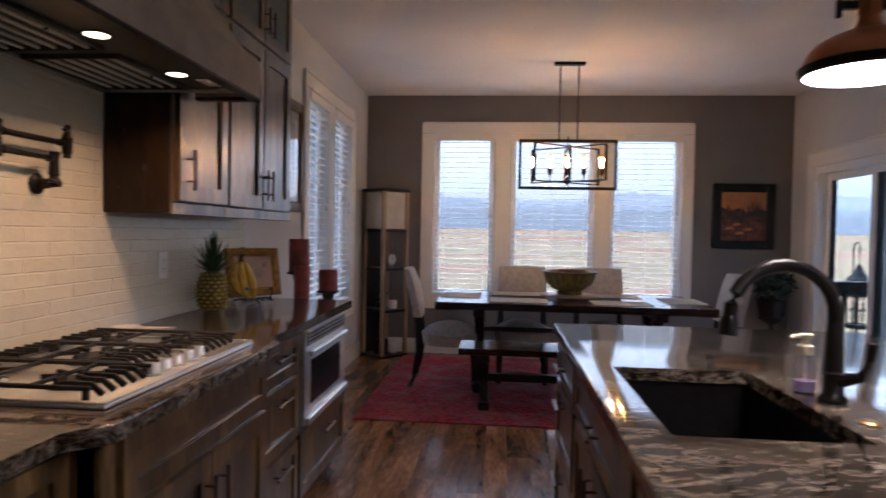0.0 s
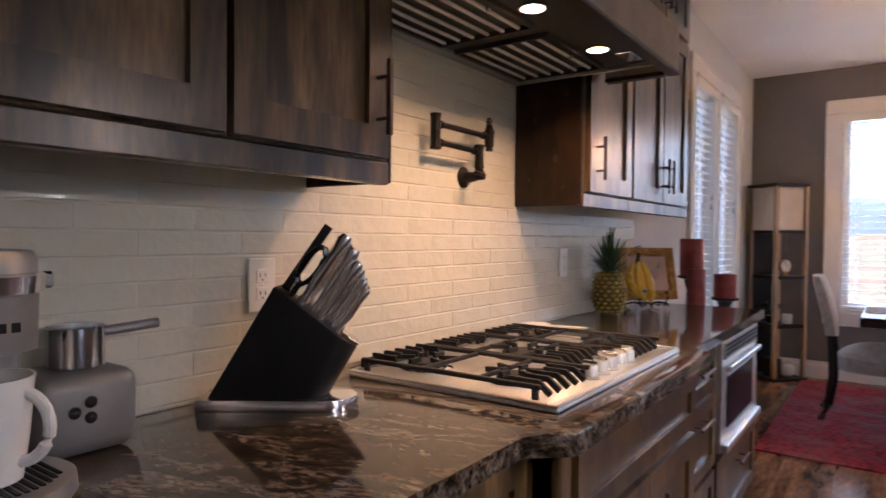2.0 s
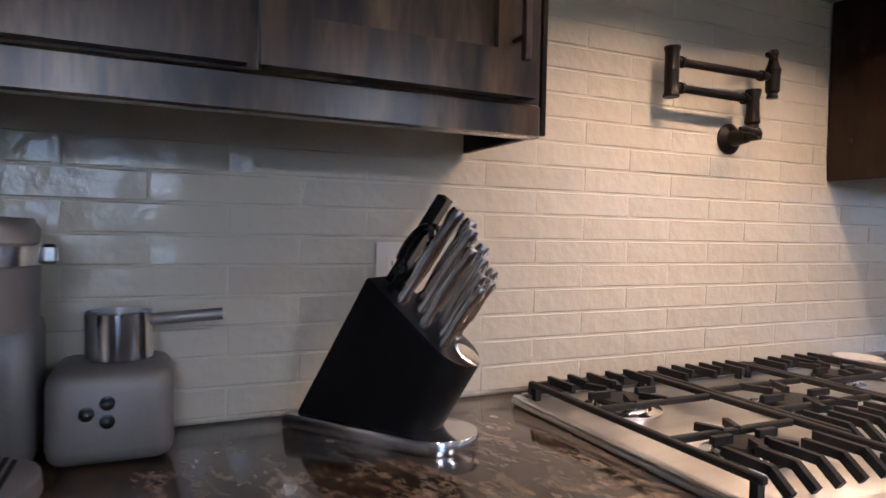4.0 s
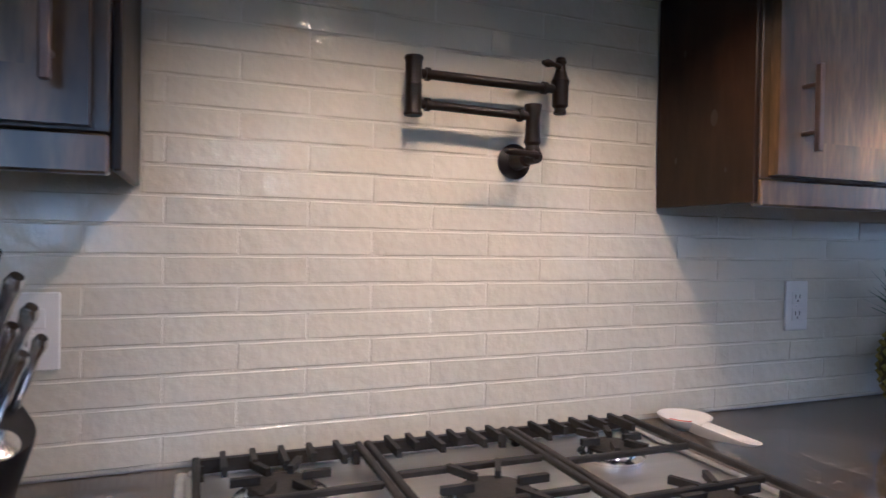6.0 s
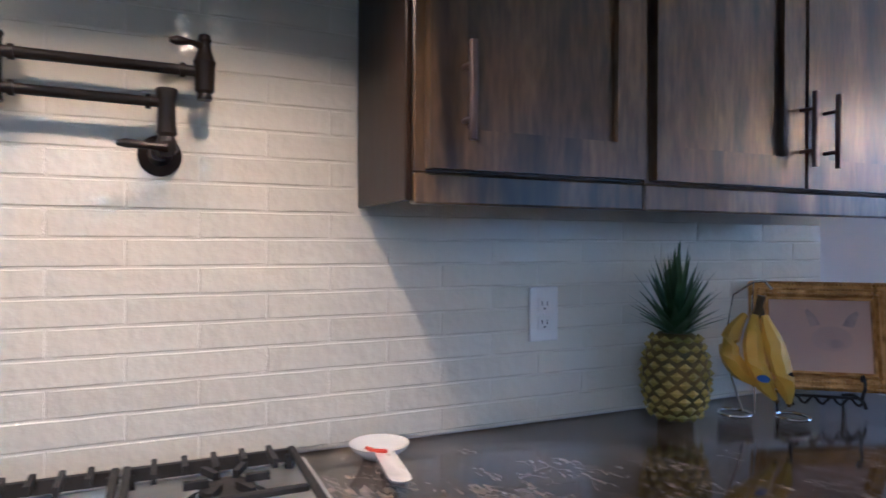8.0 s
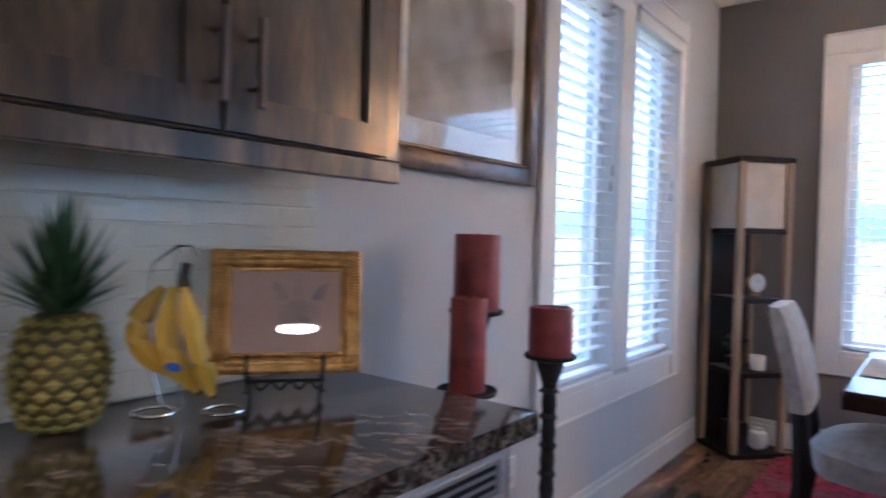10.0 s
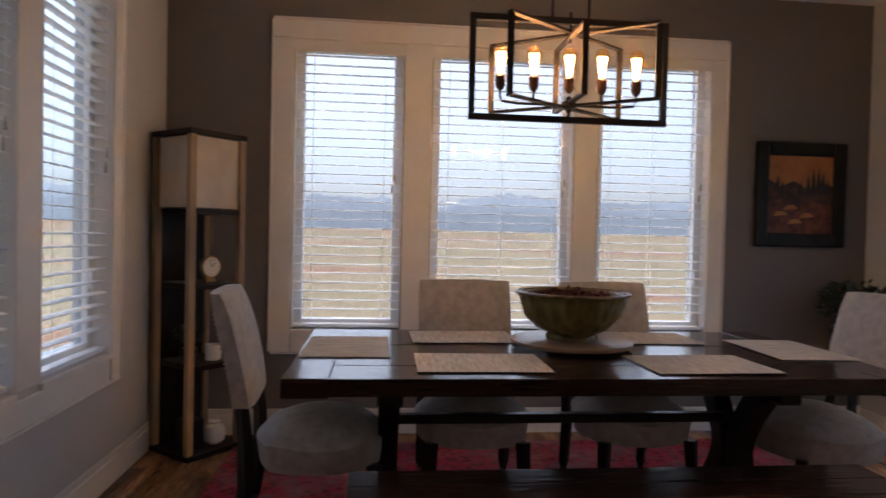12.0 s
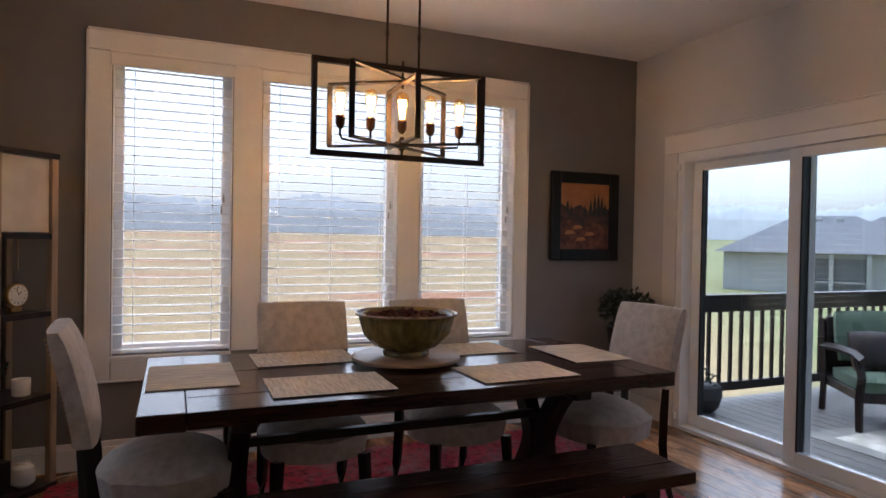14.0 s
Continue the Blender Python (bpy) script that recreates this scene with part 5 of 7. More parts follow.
part("top_finial", bar([(lx, ly, 2.02), (lx, ly, 2.145)], r=0.006), M["black_iron"], lam)
M["socket"] = surf("aged_copper_socket", (0.05, 0.022, 0.014), (0.11, 0.05, 0.03), 14, 0.35, 0.05, 0.7)
M["bulb_glass"] = pane_glass("amber_bulb_glass", (1.0, 0.82, 0.55))
M["filament"] = glow("glowing_filament", (1.0, 0.58, 0.22), 22.0)
for k, (dx, dz) in enumerate(((-0.288, 0), (-0.149, 0), (0, 0), (0.139, 0), (0.287, 0))):
    x = lx + dx
    zb = 1.818
    if dx:
        pts = [(lx + 0.02 * (1 if dx > 0 else -1), ly, 1.764), (lx + dx * 0.75, ly, 1.764), (lx + dx * 0.97, ly, 1.771), (x, ly, 1.79), (x, ly, zb)] if abs(dx) > 0.2 else [(x, ly, 1.764), (x, ly, zb)]
        part("arm", bar(pts, r=0.0055), M["black_iron"], lam)
    sk = part("socket", turned([(0.008, zb - 0.004), (0.016, zb + 0.006), (0.021, zb + 0.018), (0.021, zb + 0.045), (0.023, zb + 0.05), (0.019, zb + 0.055)], x, ly, 16), M["socket"], lam, "aged copper-brown lamp socket")
    b = part("bulb", turned([(0.013, zb + 0.056), (0.016, zb + 0.075), (0.026, zb + 0.115), (0.031, zb + 0.145), (0.027, zb + 0.17), (0.014, zb + 0.183), (0.003, zb + 0.186)], x, ly, 20), M["bulb_glass"], lam, "amber glass filament bulb, lit")
    b.visible_shadow = False
    f = bmesh.new()
    for j in range(6):
        a = j * math.pi / 3
        tube(f, [(x + 0.006 * math.cos(a), ly + 0.006 * math.sin(a), zb + 0.066), (x + 0.017 * math.cos(a), ly + 0.017 * math.sin(a), zb + 0.15)], 0.0036, 5)
    o = sub("filament", f, M["filament"], b)
    pl = new("bulb_lamp", bpy.data.lights.new("bulb_lamp", "POINT"))
    pl.data.energy, pl.data.color, pl.data.shadow_soft_size = BULB_LAMP, (1.0, 0.56, 0.24), 0.02
    pl.location = (x, ly, zb + 0.11)

# ---- island pendant ----
M["diffuser"] = glow("lit_white_diffuser", (1.0, 0.88, 0.72), 3.0)
def pendant(px, py, pz):
    pen = thing("pendant_lamp", (px, py, H), "copper dome pendant lamp with a lit white diffuser", "pendant lamp", "island pendants")
    part("shade", turned([(0.139, pz), (0.140, pz + 0.010), (0.136, pz + 0.026), (0.126, pz + 0.046), (0.108, pz + 0.064), (0.084, pz + 0.078), (0.058, pz + 0.088), (0.038, pz + 0.094), (0.028, pz + 0.106), (0.0225, pz + 0.126), (0.021, pz + 0.152)], px, py, 48), M["copper"], pen)
    for k in range(10):
        a = 2 * math.pi * k / 10
        part("neck_rib", bar([(px + 0.022 * math.cos(a), py + 0.022 * math.sin(a), pz + 0.128), (px + 0.021 * math.cos(a), py + 0.021 * math.sin(a), pz + 0.205)], r=0.0035, seg=8), M["copper"], pen)
    part("neck", turned([(0.021, pz + 0.1525), (0.0205, pz + 0.2095)], px, py, 24), M["copper"], pen)
    part("rim", turned([(0.142, pz - 0.012), (0.148, pz - 0.006), (0.148, pz + 0.008), (0.1420, pz + 0.012), (0.1410, pz + 0.006)], px, py, 48), M["bronze"], pen, "dark bronze rim")
    part("collar", turned([(0.024, pz + 0.21), (0.034, pz + 0.225), (0.034, pz + 0.262), (0.018, pz + 0.275), (0.012, pz + 0.32)], px, py, 20), M["bronze"], pen)
    for k in (-1, 1):
        a, b, c, d = sorted((px + 0.026 * k, px + 0.064 * k)) + sorted((px + 0.0635 * k, px + 0.075 * k))
        part("clamp_arm", boxes((a, b, py - 0.009, py + 0.009, pz + 0.142, pz + 0.162), (c, d, py - 0.007, py + 0.007, pz + 0.122, pz + 0.165), bevel=0.002), M["bronze"], pen)
    part("rod", bar([(px, py, pz + 0.32), (px, py, H - 0.02)], r=0.007), M["bronze"], pen)
    part("canopy", turned([(0.06, H - 0.022), (0.065, H - 0.018), (0.065, H - 0.001)], px, py, 28), M["bronze"], pen)
    part("diffuser", turned([(0.135, pz - 0.0125), (0.137, pz - 0.010), (0.137, pz - 0.004), (0.02, pz - 0.003)], px, py, 48), M["diffuser"], pen, "lit white glass diffuser")
    disk_lamp("pendant_light", (px, py, pz - 0.0135), 0.132, PENDANT_LAMP, (1.0, 0.80, 0.58))


for y in (2.0, 0.75):
    pendant(2.318, y, 1.714)

# ---- pictures ----
M["canvas_sky"] = surf("painted_orange_sky", (0.36, 0.13, 0.045), (0.50, 0.23, 0.08), 6, 0.6, 0.3)
M["canvas_hill"] = surf("painted_dark_hills", (0.02, 0.008, 0.006), (0.09, 0.03, 0.016), 16, 0.5, 0.3)
M["canvas_field"] = surf("painted_red_field", (0.05, 0.01, 0.008), (0.18, 0.055, 0.025), 22, 0.5, 0.3)
M["canvas_tree"] = surf("painted_cypress", (0.008, 0.008, 0.006), (0.02, 0.018, 0.012), 20, 0.5, 0.2)
pic = thing("painting", (3.95, D1 - 0.02, 1.53), "orange sunset landscape painting in a dark wooden frame", "painting")
x0, x1, z0, z1, yw = 3.645, 4.262, 1.195, 1.865, D1 - 0.002
f = 0.085
part("frame", boxes((x0, x0 + f, yw - 0.035, yw, z0, z1), (x1 - f, x1, yw - 0.035, yw, z0, z1), (x0 + f, x1 - f, yw - 0.035, yw, z0, z0 + f), (x0 + f, x1 - f, yw - 0.035, yw, z1 - f, z1), bevel=0.008), M["black"], pic)
ix0_, ix1_, iz0, iz1 = x0 + f, x1 - f, z0 + f, z1 - f
cv = part("canvas", boxes((ix0_, ix1_, yw - 0.012, yw - 0.002, iz0, iz1)), M["canvas_sky"], pic)
def patch(name, pts, lay, mat):
    bm = bmesh.new()
    bm.faces.new([bm.verts.new((ix0_ + (ix1_ - ix0_) * u, yw - 0.012 - 0.0006 * lay, iz0 + (iz1 - iz0) * v)) for u, v in pts])
    sub(name, bm, M[mat], cv)
patch("painted_hill", [(0, 0), (1, 0), (1, 0.62), (0.82, 0.66), (0.6, 0.58), (0.4, 0.68), (0.2, 0.6), (0, 0.7)], 1, "canvas_hill")
patch("painted_field", [(0, 0), (1, 0), (1, 0.34), (0.7, 0.42), (0.45, 0.33), (0.2, 0.45), (0, 0.38)], 2, "canvas_field")
for u, v, hgt in ((0.15, 0.55, 0.2), (0.22, 0.5, 0.18), (0.62, 0.5, 0.28), (0.7, 0.52, 0.34), (0.78, 0.5, 0.38), (0.85, 0.52, 0.3), (0.5, 0.5, 0.18), (0.92, 0.5, 0.22)):
    patch("painted_tree", [(u - 0.035, v), (u + 0.035, v), (u + 0.03, v + hgt * 0.5), (u, v + hgt), (u - 0.03, v + hgt * 0.5)], 3, "canvas_tree")
for u, v in ((0.35, 0.30), (0.6, 0.2), (0.42, 0.12), (0.2, 0.22)):
    patch("painted_highlight", [(u - 0.1, v), (u + 0.12, v + 0.02), (u + 0.06, v + 0.07), (u - 0.06, v + 0.06)], 3, "canvas_sky")

M["bead"] = surf("dull_gilt_bead", (0.10, 0.055, 0.02), (0.2, 0.12, 0.05), 12, 0.4, 0.1, 0.6)
pic2 = thing("framed_print", (0.02, 4.47, 1.8), "large framed misty landscape print under glass", "framed picture")
M["print"] = surf("misty_print", (0.16, 0.13, 0.095), (0.46, 0.43, 0.38), 4, 0.25, 0.0, detail=8)
M["print_glass"] = pane_glass("picture_glass")
y0, y1, z0, z1, f = 4.05, 4.895, 1.43, 2.20, 0.06
part("frame", boxes((0.002, 0.034, y0, y0 + f, z0, z1), (0.002, 0.034, y1 - f, y1, z0, z1), (0.002, 0.034, y0 + f, y1 - f, z0, z0 + f), (0.002, 0.034, y0 + f, y1 - f, z1 - f, z1), bevel=0.008, seg=2), M["mahogany"], pic2)
part("inner_bead", boxes((0.002, 0.028, y0 + f + 0.0005, y0 + f + 0.012, z0 + f, z1 - f), (0.002, 0.028, y1 - f - 0.012, y1 - f - 0.0005, z0 + f, z1 - f), (0.002, 0.028, y0 + f + 0.0125, y1 - f - 0.0125, z0 + f, z0 + f + 0.012), (0.002, 0.028, y0 + f + 0.0125, y1 - f - 0.0125, z1 - f - 0.012, z1 - f), bevel=0.003), M["bead"], pic2)
part("mount", boxes((0.002, 0.010, y0 + f + 0.0125, y1 - f - 0.0125, z0 + f + 0.0125, z1 - f - 0.0125)), M["matboard"], pic2)
pr = part("print", boxes((0.0105, 0.0115, y0 + 0.15, y1 - 0.15, z0 + 0.15, z1 - 0.15)), M["print"], pic2)
g = part("glazing", boxes((0.016, 0.018, y0 + f + 0.0125, y1 - f - 0.0125, z0 + f + 0.0125, z1 - f - 0.0125)), M["print_glass"], pic2)
g.visible_shadow = False

# ---- corner shelf lamp ----
sl = thing("shelf_lamp", (0.26, 6.98, 0), "tall wooden corner shelf lamp with a paper shade", "floor lamp", rz=50)
s = 0.155
for a, b in ((-1, -1), (1, -1), (1, 1), (-1, 1)):
    part("post", boxes((a * s - 0.019, a * s + 0.019, b * s - 0.019, b * s + 0.019, 0.031, 1.715), bevel=0.003), M["oak"], sl, local=True)
for z in (0.0, 0.47, 0.90, 1.30):
    e = s + (0.024 if z == 0 else -0.0195)
    part("shelf", boxes((-e, e, -e, e, z + 0.001, z + 0.028), bevel=0.003), M["espresso"], sl, local=True)
    if z:
        for a, b, c, d in ((-s + 0.02, s - 0.02, -s - 0.02, -s + 0.02), (-s + 0.02, s - 0.02, s - 0.02, s - 0.007)):
            part("shelf_rail", boxes((a, b, c, d, z + 0.0005, z + 0.029)), M["espresso"], sl, local=True)
part("top", boxes((-s - 0.024, s + 0.024, -s - 0.024, s + 0.024, 1.716, 1.745), bevel=0.003), M["espresso"], sl, local=True)
part("shade", boxes((-s + 0.004, s - 0.004, -s + 0.004, s - 0.004, 1.335, 1.712)), M["paper"], sl, "cream rice paper shade", local=True)
part("side_panel", boxes((-s + 0.02, s - 0.02, s - 0.006, s + 0.006, 0.03, 1.30)), M["espresso"], sl, "dark wooden side panel", local=True)
part("pull_chain", bar([(0.05, -0.05, 1.14), (0.05, -0.05, 1.30)], r=0.0018), M["brass"], sl, local=True)
rot = Matrix.Translation((0.26, 6.98, 0)) @ Matrix.Rotation(radians(50), 4, "Z")
def onshelf(name, bm, mat, label, cat):
    o = single(name, turn(bm, rot), M[mat], label, cat)
    return o
clk = thing("mantel_clock", tuple((rot @ Vector((0.03, -0.06, 0.929)))), "small round clock with a cream dial", "clock", rz=50)
bm = turned([(0.058, 0), (0.06, 0.004), (0.06, 0.024), (0.056, 0.028)], 0, 0, 32)
part("case", turn(bm, Matrix.Translation((0, 0.014, 0.085)) @ Matrix.Rotation(radians(90), 4, "X")), M["brass"], clk, local=True)
dial = part("dial", turn(turned([(0.052, 0), (0.052, 0.002)], 0, 0, 32), Matrix.Translation((0, -0.0145, 0.085)) @ Matrix.Rotation(radians(90), 4, "X")), M["white_china"], clk, local=True)
for k in range(12):
    a = k * math.pi / 6
    c, sn = math.cos(a), math.sin(a)
    sub("hour_mark", beams(((0.036 * c, -0.0172, 0.085 + 0.036 * sn), (0.046 * c, -0.0172, 0.085 + 0.046 * sn), 0.004, 0.001)), M["black"], dial)
sub("hour_hand", beams(((0, -0.0180, 0.085), (0.018, -0.0180, 0.105), 0.004, 0.001)), M["black"], dial)
sub("minute_hand", beams(((0, -0.0186, 0.085), (-0.01, -0.0186, 0.122), 0.003, 0.001)), M["black"], dial)
part("stand", boxes((-0.03, 0.03, -0.01, 0.02, 0.0, 0.024), bevel=0.004), M["brass"], clk, local=True)
onshelf("candle_glass", turned([(0.038, 0.499), (0.042, 0.503), (0.044, 0.58), (0.042, 0.585), (0.036, 0.58)], 0.05, -0.075, 24), "white_china", "white frosted candle glass on the shelf", "candle holder")
M["leaf"] = surf("dark_green_leaf", (0.008, 0.016, 0.007), (0.024, 0.042, 0.016), 20, 0.5, 0.1, vary=0.3)
def sprig(bm, centre, radius, count, size, rnd, flat=0.8):
    for k in range(count):
        d = Vector((rnd.gauss(0, 1), rnd.gauss(0, 1), rnd.gauss(0.25, 0.8))).normalized() * radius * rnd.uniform(0.35, 1.0)
        c = Vector(centre) + Vector((d.x, d.y, d.z * flat))
        m = Matrix.LocRotScale(c, Euler((rnd.uniform(-1.2, 1.2), rnd.uniform(-1.2, 1.2), rnd.uniform(0, 6.28))), (size * rnd.uniform(0.7, 1.3),) * 3)
        v = [bm.verts.new(m @ Vector(p)) for p in ((0, -1, 0), (0.42, -0.2, 0.12), (0, 1, 0), (-0.42, -0.2, 0.12))]
        bm.faces.new((v[0], v[1], v[2]))
        bm.faces.new((v[0], v[2], v[3]))
rnd = random.Random(21)
sp = thing("potted_sprig", tuple(rot @ Vector((-0.04, 0.02, 0.499))), "small dark green plant in a pot on the shelf", "plant")
part("pot", turned([(0.03, 0), (0.04, 0.01), (0.045, 0.06), (0.04, 0.065)], 0, 0, 20), M["bronze"], sp, local=True)
bm = bmesh.new()
sprig(bm, (0, 0, 0.14), 0.085, 130, 0.02, rnd)
part("foliage", bm, M["leaf"], sp, local=True)
onshelf("white_jar", turned([(0.03, 0.03), (0.055, 0.05), (0.062, 0.09), (0.05, 0.13), (0.03, 0.145), (0.034, 0.155), (0.02, 0.16)], 0.06, -0.08, 24), "white_china", "small round white ceramic jar on the lowest shelf", "jar")
onshelf("dark_book", boxes((-0.12, -0.02, -0.10, 0.02, 0.0295, 0.19), bevel=0.003), "black", "dark upright box on the lowest shelf", "box")

# corner plant beside the sliding door
pp = thing("potted_plant", (4.16, 6.95, 0), "dark bushy plant on a black stand in the corner", "plant")
part("stand", turned([(0.12, 0.001), (0.12, 0.02), (0.03, 0.05), (0.025, 0.45), (0.10, 0.50), (0.12, 0.52)], 4.16, 6.95, 24), M["iron"], pp)
part("pot", turned([(0.09, 0.5205), (0.12, 0.54), (0.14, 0.66), (0.145, 0.70), (0.13, 0.71)], 4.16, 6.95, 28), M["bronze"], pp)
bm = bmesh.new()
sprig(bm, (4.16, 6.95, 0.84), 0.22, 620, 0.03, rnd, 0.75)
part("foliage", bm, M["leaf"], pp)


# ---- on the worktop ----
kb = thing("knife_block", (0.05, 1.31, 0.914), "slanted black knife block with steel base, knives and scissors", "knife block", rz=39)
def capsule(u0, u1, half, n=10):
    """Plan outline along u, flat at the back and round at the front."""
    pts = [(u0, -half * 0.8), (u0, half * 0.8)][::-1]
    c = u1 - half
    return [(u0, half * 0.8), (u0, -half * 0.8)] + [(c + half * math.sin(a), -half * math.cos(a)) for a in (math.pi * k / n for k in range(n + 1))]
part("base_plate", slab(capsule(-0.01, 0.29, 0.06), 0.0005, 0.022, bevel=0.006), M["chrome"], kb, "polished steel base", local=True)
bm = bmesh.new()
lo = [bm.verts.new((u, v, 0.0225)) for u, v in capsule(0.012, 0.235, 0.05)]
hi = []
for v0 in lo:
    u, v = v0.co.x, v0.co.y
    f = (u - 0.012) / 0.223
    hi.append(bm.verts.new((0.135 + f * 0.155, v, 0.235 - f * 0.118)))
n = len(lo)
bm.faces.new(lo[::-1])
top = bm.faces.new(hi)
for k in range(n):
    bm.faces.new((lo[k], lo[(k + 1) % n], hi[(k + 1) % n], hi[k]))
bmesh.ops.bevel(bm, geom=list(top.edges), offset=0.004, segments=2, affect="EDGES", profile=0.5)
part("body", bm, M["black"], kb, local=True)
up = Vector((0.56, 0, 0.828)).normalized()
def slot(f, v):
    return Vector((0.135 + f * 0.155, v, 0.235 - f * 0.118))
def knife(f, v, length, w, mat="chrome", label=""):
    p = slot(f, v)
    bm = bmesh.new()
    steps = ((-0.01, 0.006), (0.012, 0.008), (0.02, 0.0055), (length * 0.4, 0.0085), (length * 0.75, 0.0075), (length * 0.93, 0.0105), (length, 0.007))
    tube(bm, [p + up * s for s, r in steps], 0.008, 12, radii=[r * w for s, r in steps])
    bmesh.ops.scale(bm, vec=(1, 0.75, 1), space=Matrix.Translation(-p), verts=bm.verts[:])
    part("knife_handle", bm, M[mat], kb, label, local=True)
for f, v, length, w in ((0.30, -0.026, 0.135, 1.1), (0.33, 0.022, 0.125, 1.1), (0.44, -0.012, 0.125, 1.0), (0.50, 0.030, 0.110, 1.0), (0.55, -0.032, 0.112, 0.95),
                        (0.60, 0.004, 0.104, 0.9), (0.66, 0.034, 0.094, 0.85), (0.69, -0.020, 0.094, 0.85), (0.73, 0.010, 0.088, 0.85), (0.76, -0.036, 0.086, 0.8)):
    knife(f, v, length * 1.18, w * 1.2)
p = slot(0.08, 0.01)
bm = bmesh.new()
beam(bm, p - up * 0.01, p + up * 0.15, 0.022, 0.017)
part("sharpener_handle", bm, M["gloss_black"], kb, "black sharpening steel handle", local=True)
bm = bmesh.new()
for s in (-1, 1):
    c = slot(0.17, s * 0.012 - 0.012) + up * 0.07
    side = Vector((0.866, 0, -0.5))
    tube(bm, [c + up * 0.042 * math.cos(a) + side * 0.016 * math.sin(a) for a in (2 * math.pi * k / 18 for k in range(19))], 0.0048, 8)
    tube(bm, [c - up * 0.042, c - up * 0.08], 0.005, 8)
part("scissors", bm, M["gloss_black"], kb, "black scissor loops", local=True)
c = slot(0.90, 0)
part("button", turn(turned([(0.022, 0), (0.022, 0.003), (0.018, 0.005), (0.003, 0.005)], 0, 0, 24), Matrix.Translation(c + Vector((0, 0, 0.001))) @ Matrix.Rotation(radians(37), 4, "Y")), M["chrome"], kb, "round steel emblem", local=True)

# coffee machine, milk frother, mug
cm = thing("coffee_machine", (0.16, 0.86, 0.914), "grey single-cup coffee machine with steel trim", "coffee machine")
M["grey_plastic"] = surf("slate_plastic", (0.19, 0.185, 0.18), (0.24, 0.235, 0.23), 8, 0.36, 0.1, 0.45, fine=200)
cx, cy = 0.155, 0.865
part("column", boxes((0.035, 0.15, cy - 0.09, cy + 0.09, 0.9145, 1.10), bevel=0.02, seg=3), M["grey_plastic"], cm)
part("head", turned([(0.06, 1.085), (0.096, 1.093), (0.098, 1.165)], cx, cy, 40), M["grey_plastic"], cm)
part("steel_band", turned([(0.099, 1.1655), (0.105, 1.168), (0.107, 1.19), (0.099, 1.193)], cx, cy, 40), M["chrome"], cm)
part("lid", turned([(0.097, 1.1935), (0.097, 1.21), (0.09, 1.222), (0.02, 1.226)], cx, cy, 40), M["steel_dark"], cm)
part("latch", boxes((cx - 0.02, cx + 0.02, cy + 0.10, cy + 0.118, 1.168, 1.192), bevel=0.004), M["chrome"], cm)
part("spout", turned([(0.03, 1.065), (0.035, 1.07), (0.04, 1.0845)], cx + 0.04, cy, 20), M["black"], cm)
part("maker_mark", boxes(*[(0.2535, 0.2545, cy - 0.028 + 0.0155 * k, cy - 0.028 + 0.0155 * k + 0.010, 1.122, 1.134) for k in range(5)]), M["black"], cm)
part("drip_base", turned([(0.10, 0.9145), (0.104, 0.92), (0.102, 0.938), (0.096, 0.942)], 0.235, 0.872, 40), M["steel_dark"], cm)
bm = bmesh.new()
for k in range(15):
    y = 0.872 - 0.07 + 0.01 * k
    w = math.sqrt(max(0, 0.085 ** 2 - (y - 0.872) ** 2))
    box(bm, 0.235 - w, 0.235 + w, y - 0.0025, y + 0.0025, 0.9422, 0.9440)
part("drip_grille", bm, M["black"], cm, "slotted black drip grille")
fr = thing("milk_frother", (0.095, 1.03, 0.914), "grey milk frother base with a steel pitcher", "milk frother")
part("base", boxes((0.03, 0.165, 0.965, 1.112, 0.9145, 1.037), bevel=0.022, seg=3), M["grey_plastic"], fr)
for y, z in ((1.035, 0.995), (1.012, 0.983), (1.035, 0.972)):
    part("button", turn(turned([(0.009, 0), (0.009, 0.002), (0.007, 0.0025)], 0, 0, 16), Matrix.Translation((0.1655, y, z)) @ Matrix.Rotation(radians(90), 4, "Y")), M["gloss_black"], fr)
jug = part("pitcher", turned([(0.038, 1.0375), (0.042, 1.04), (0.042, 1.10), (0.0435, 1.102), (0.04, 1.101), (0.038, 1.06), (0.01, 1.055)], 0.095, 1.045, 32), M["chrome"], fr, "polished steel pitcher")
sub("pitcher_handle", bar([(0.095, 1.087, 1.088), (0.10, 1.11, 1.09), (0.105, 1.175, 1.094)], r=0.0085, seg=12), M["steel_dark"], jug)
mug = thing("mug", (0.25, 0.87, 0.944), "plain white ceramic mug on the coffee machine tray", "mug")
part("cup", turned([(0.036, 0.9443), (0.041, 0.947), (0.048, 1.0), (0.053, 1.066), (0.054, 1.072), (0.051, 1.072), (0.046, 1.01), (0.03, 0.952), (0.005, 0.951)], 0.25, 0.87, 36), M["white_china"], mug)
part("handle", bar([(0.283 + 0.034 * 0.78 * math.sin(a), 0.898 + 0.034 * 0.62 * math.sin(a), 1.012 + 0.042 * math.cos(a)) for a in (math.pi * k / 12 for k in range(13))], r=0.0075, seg=10), M["white_china"], mug)

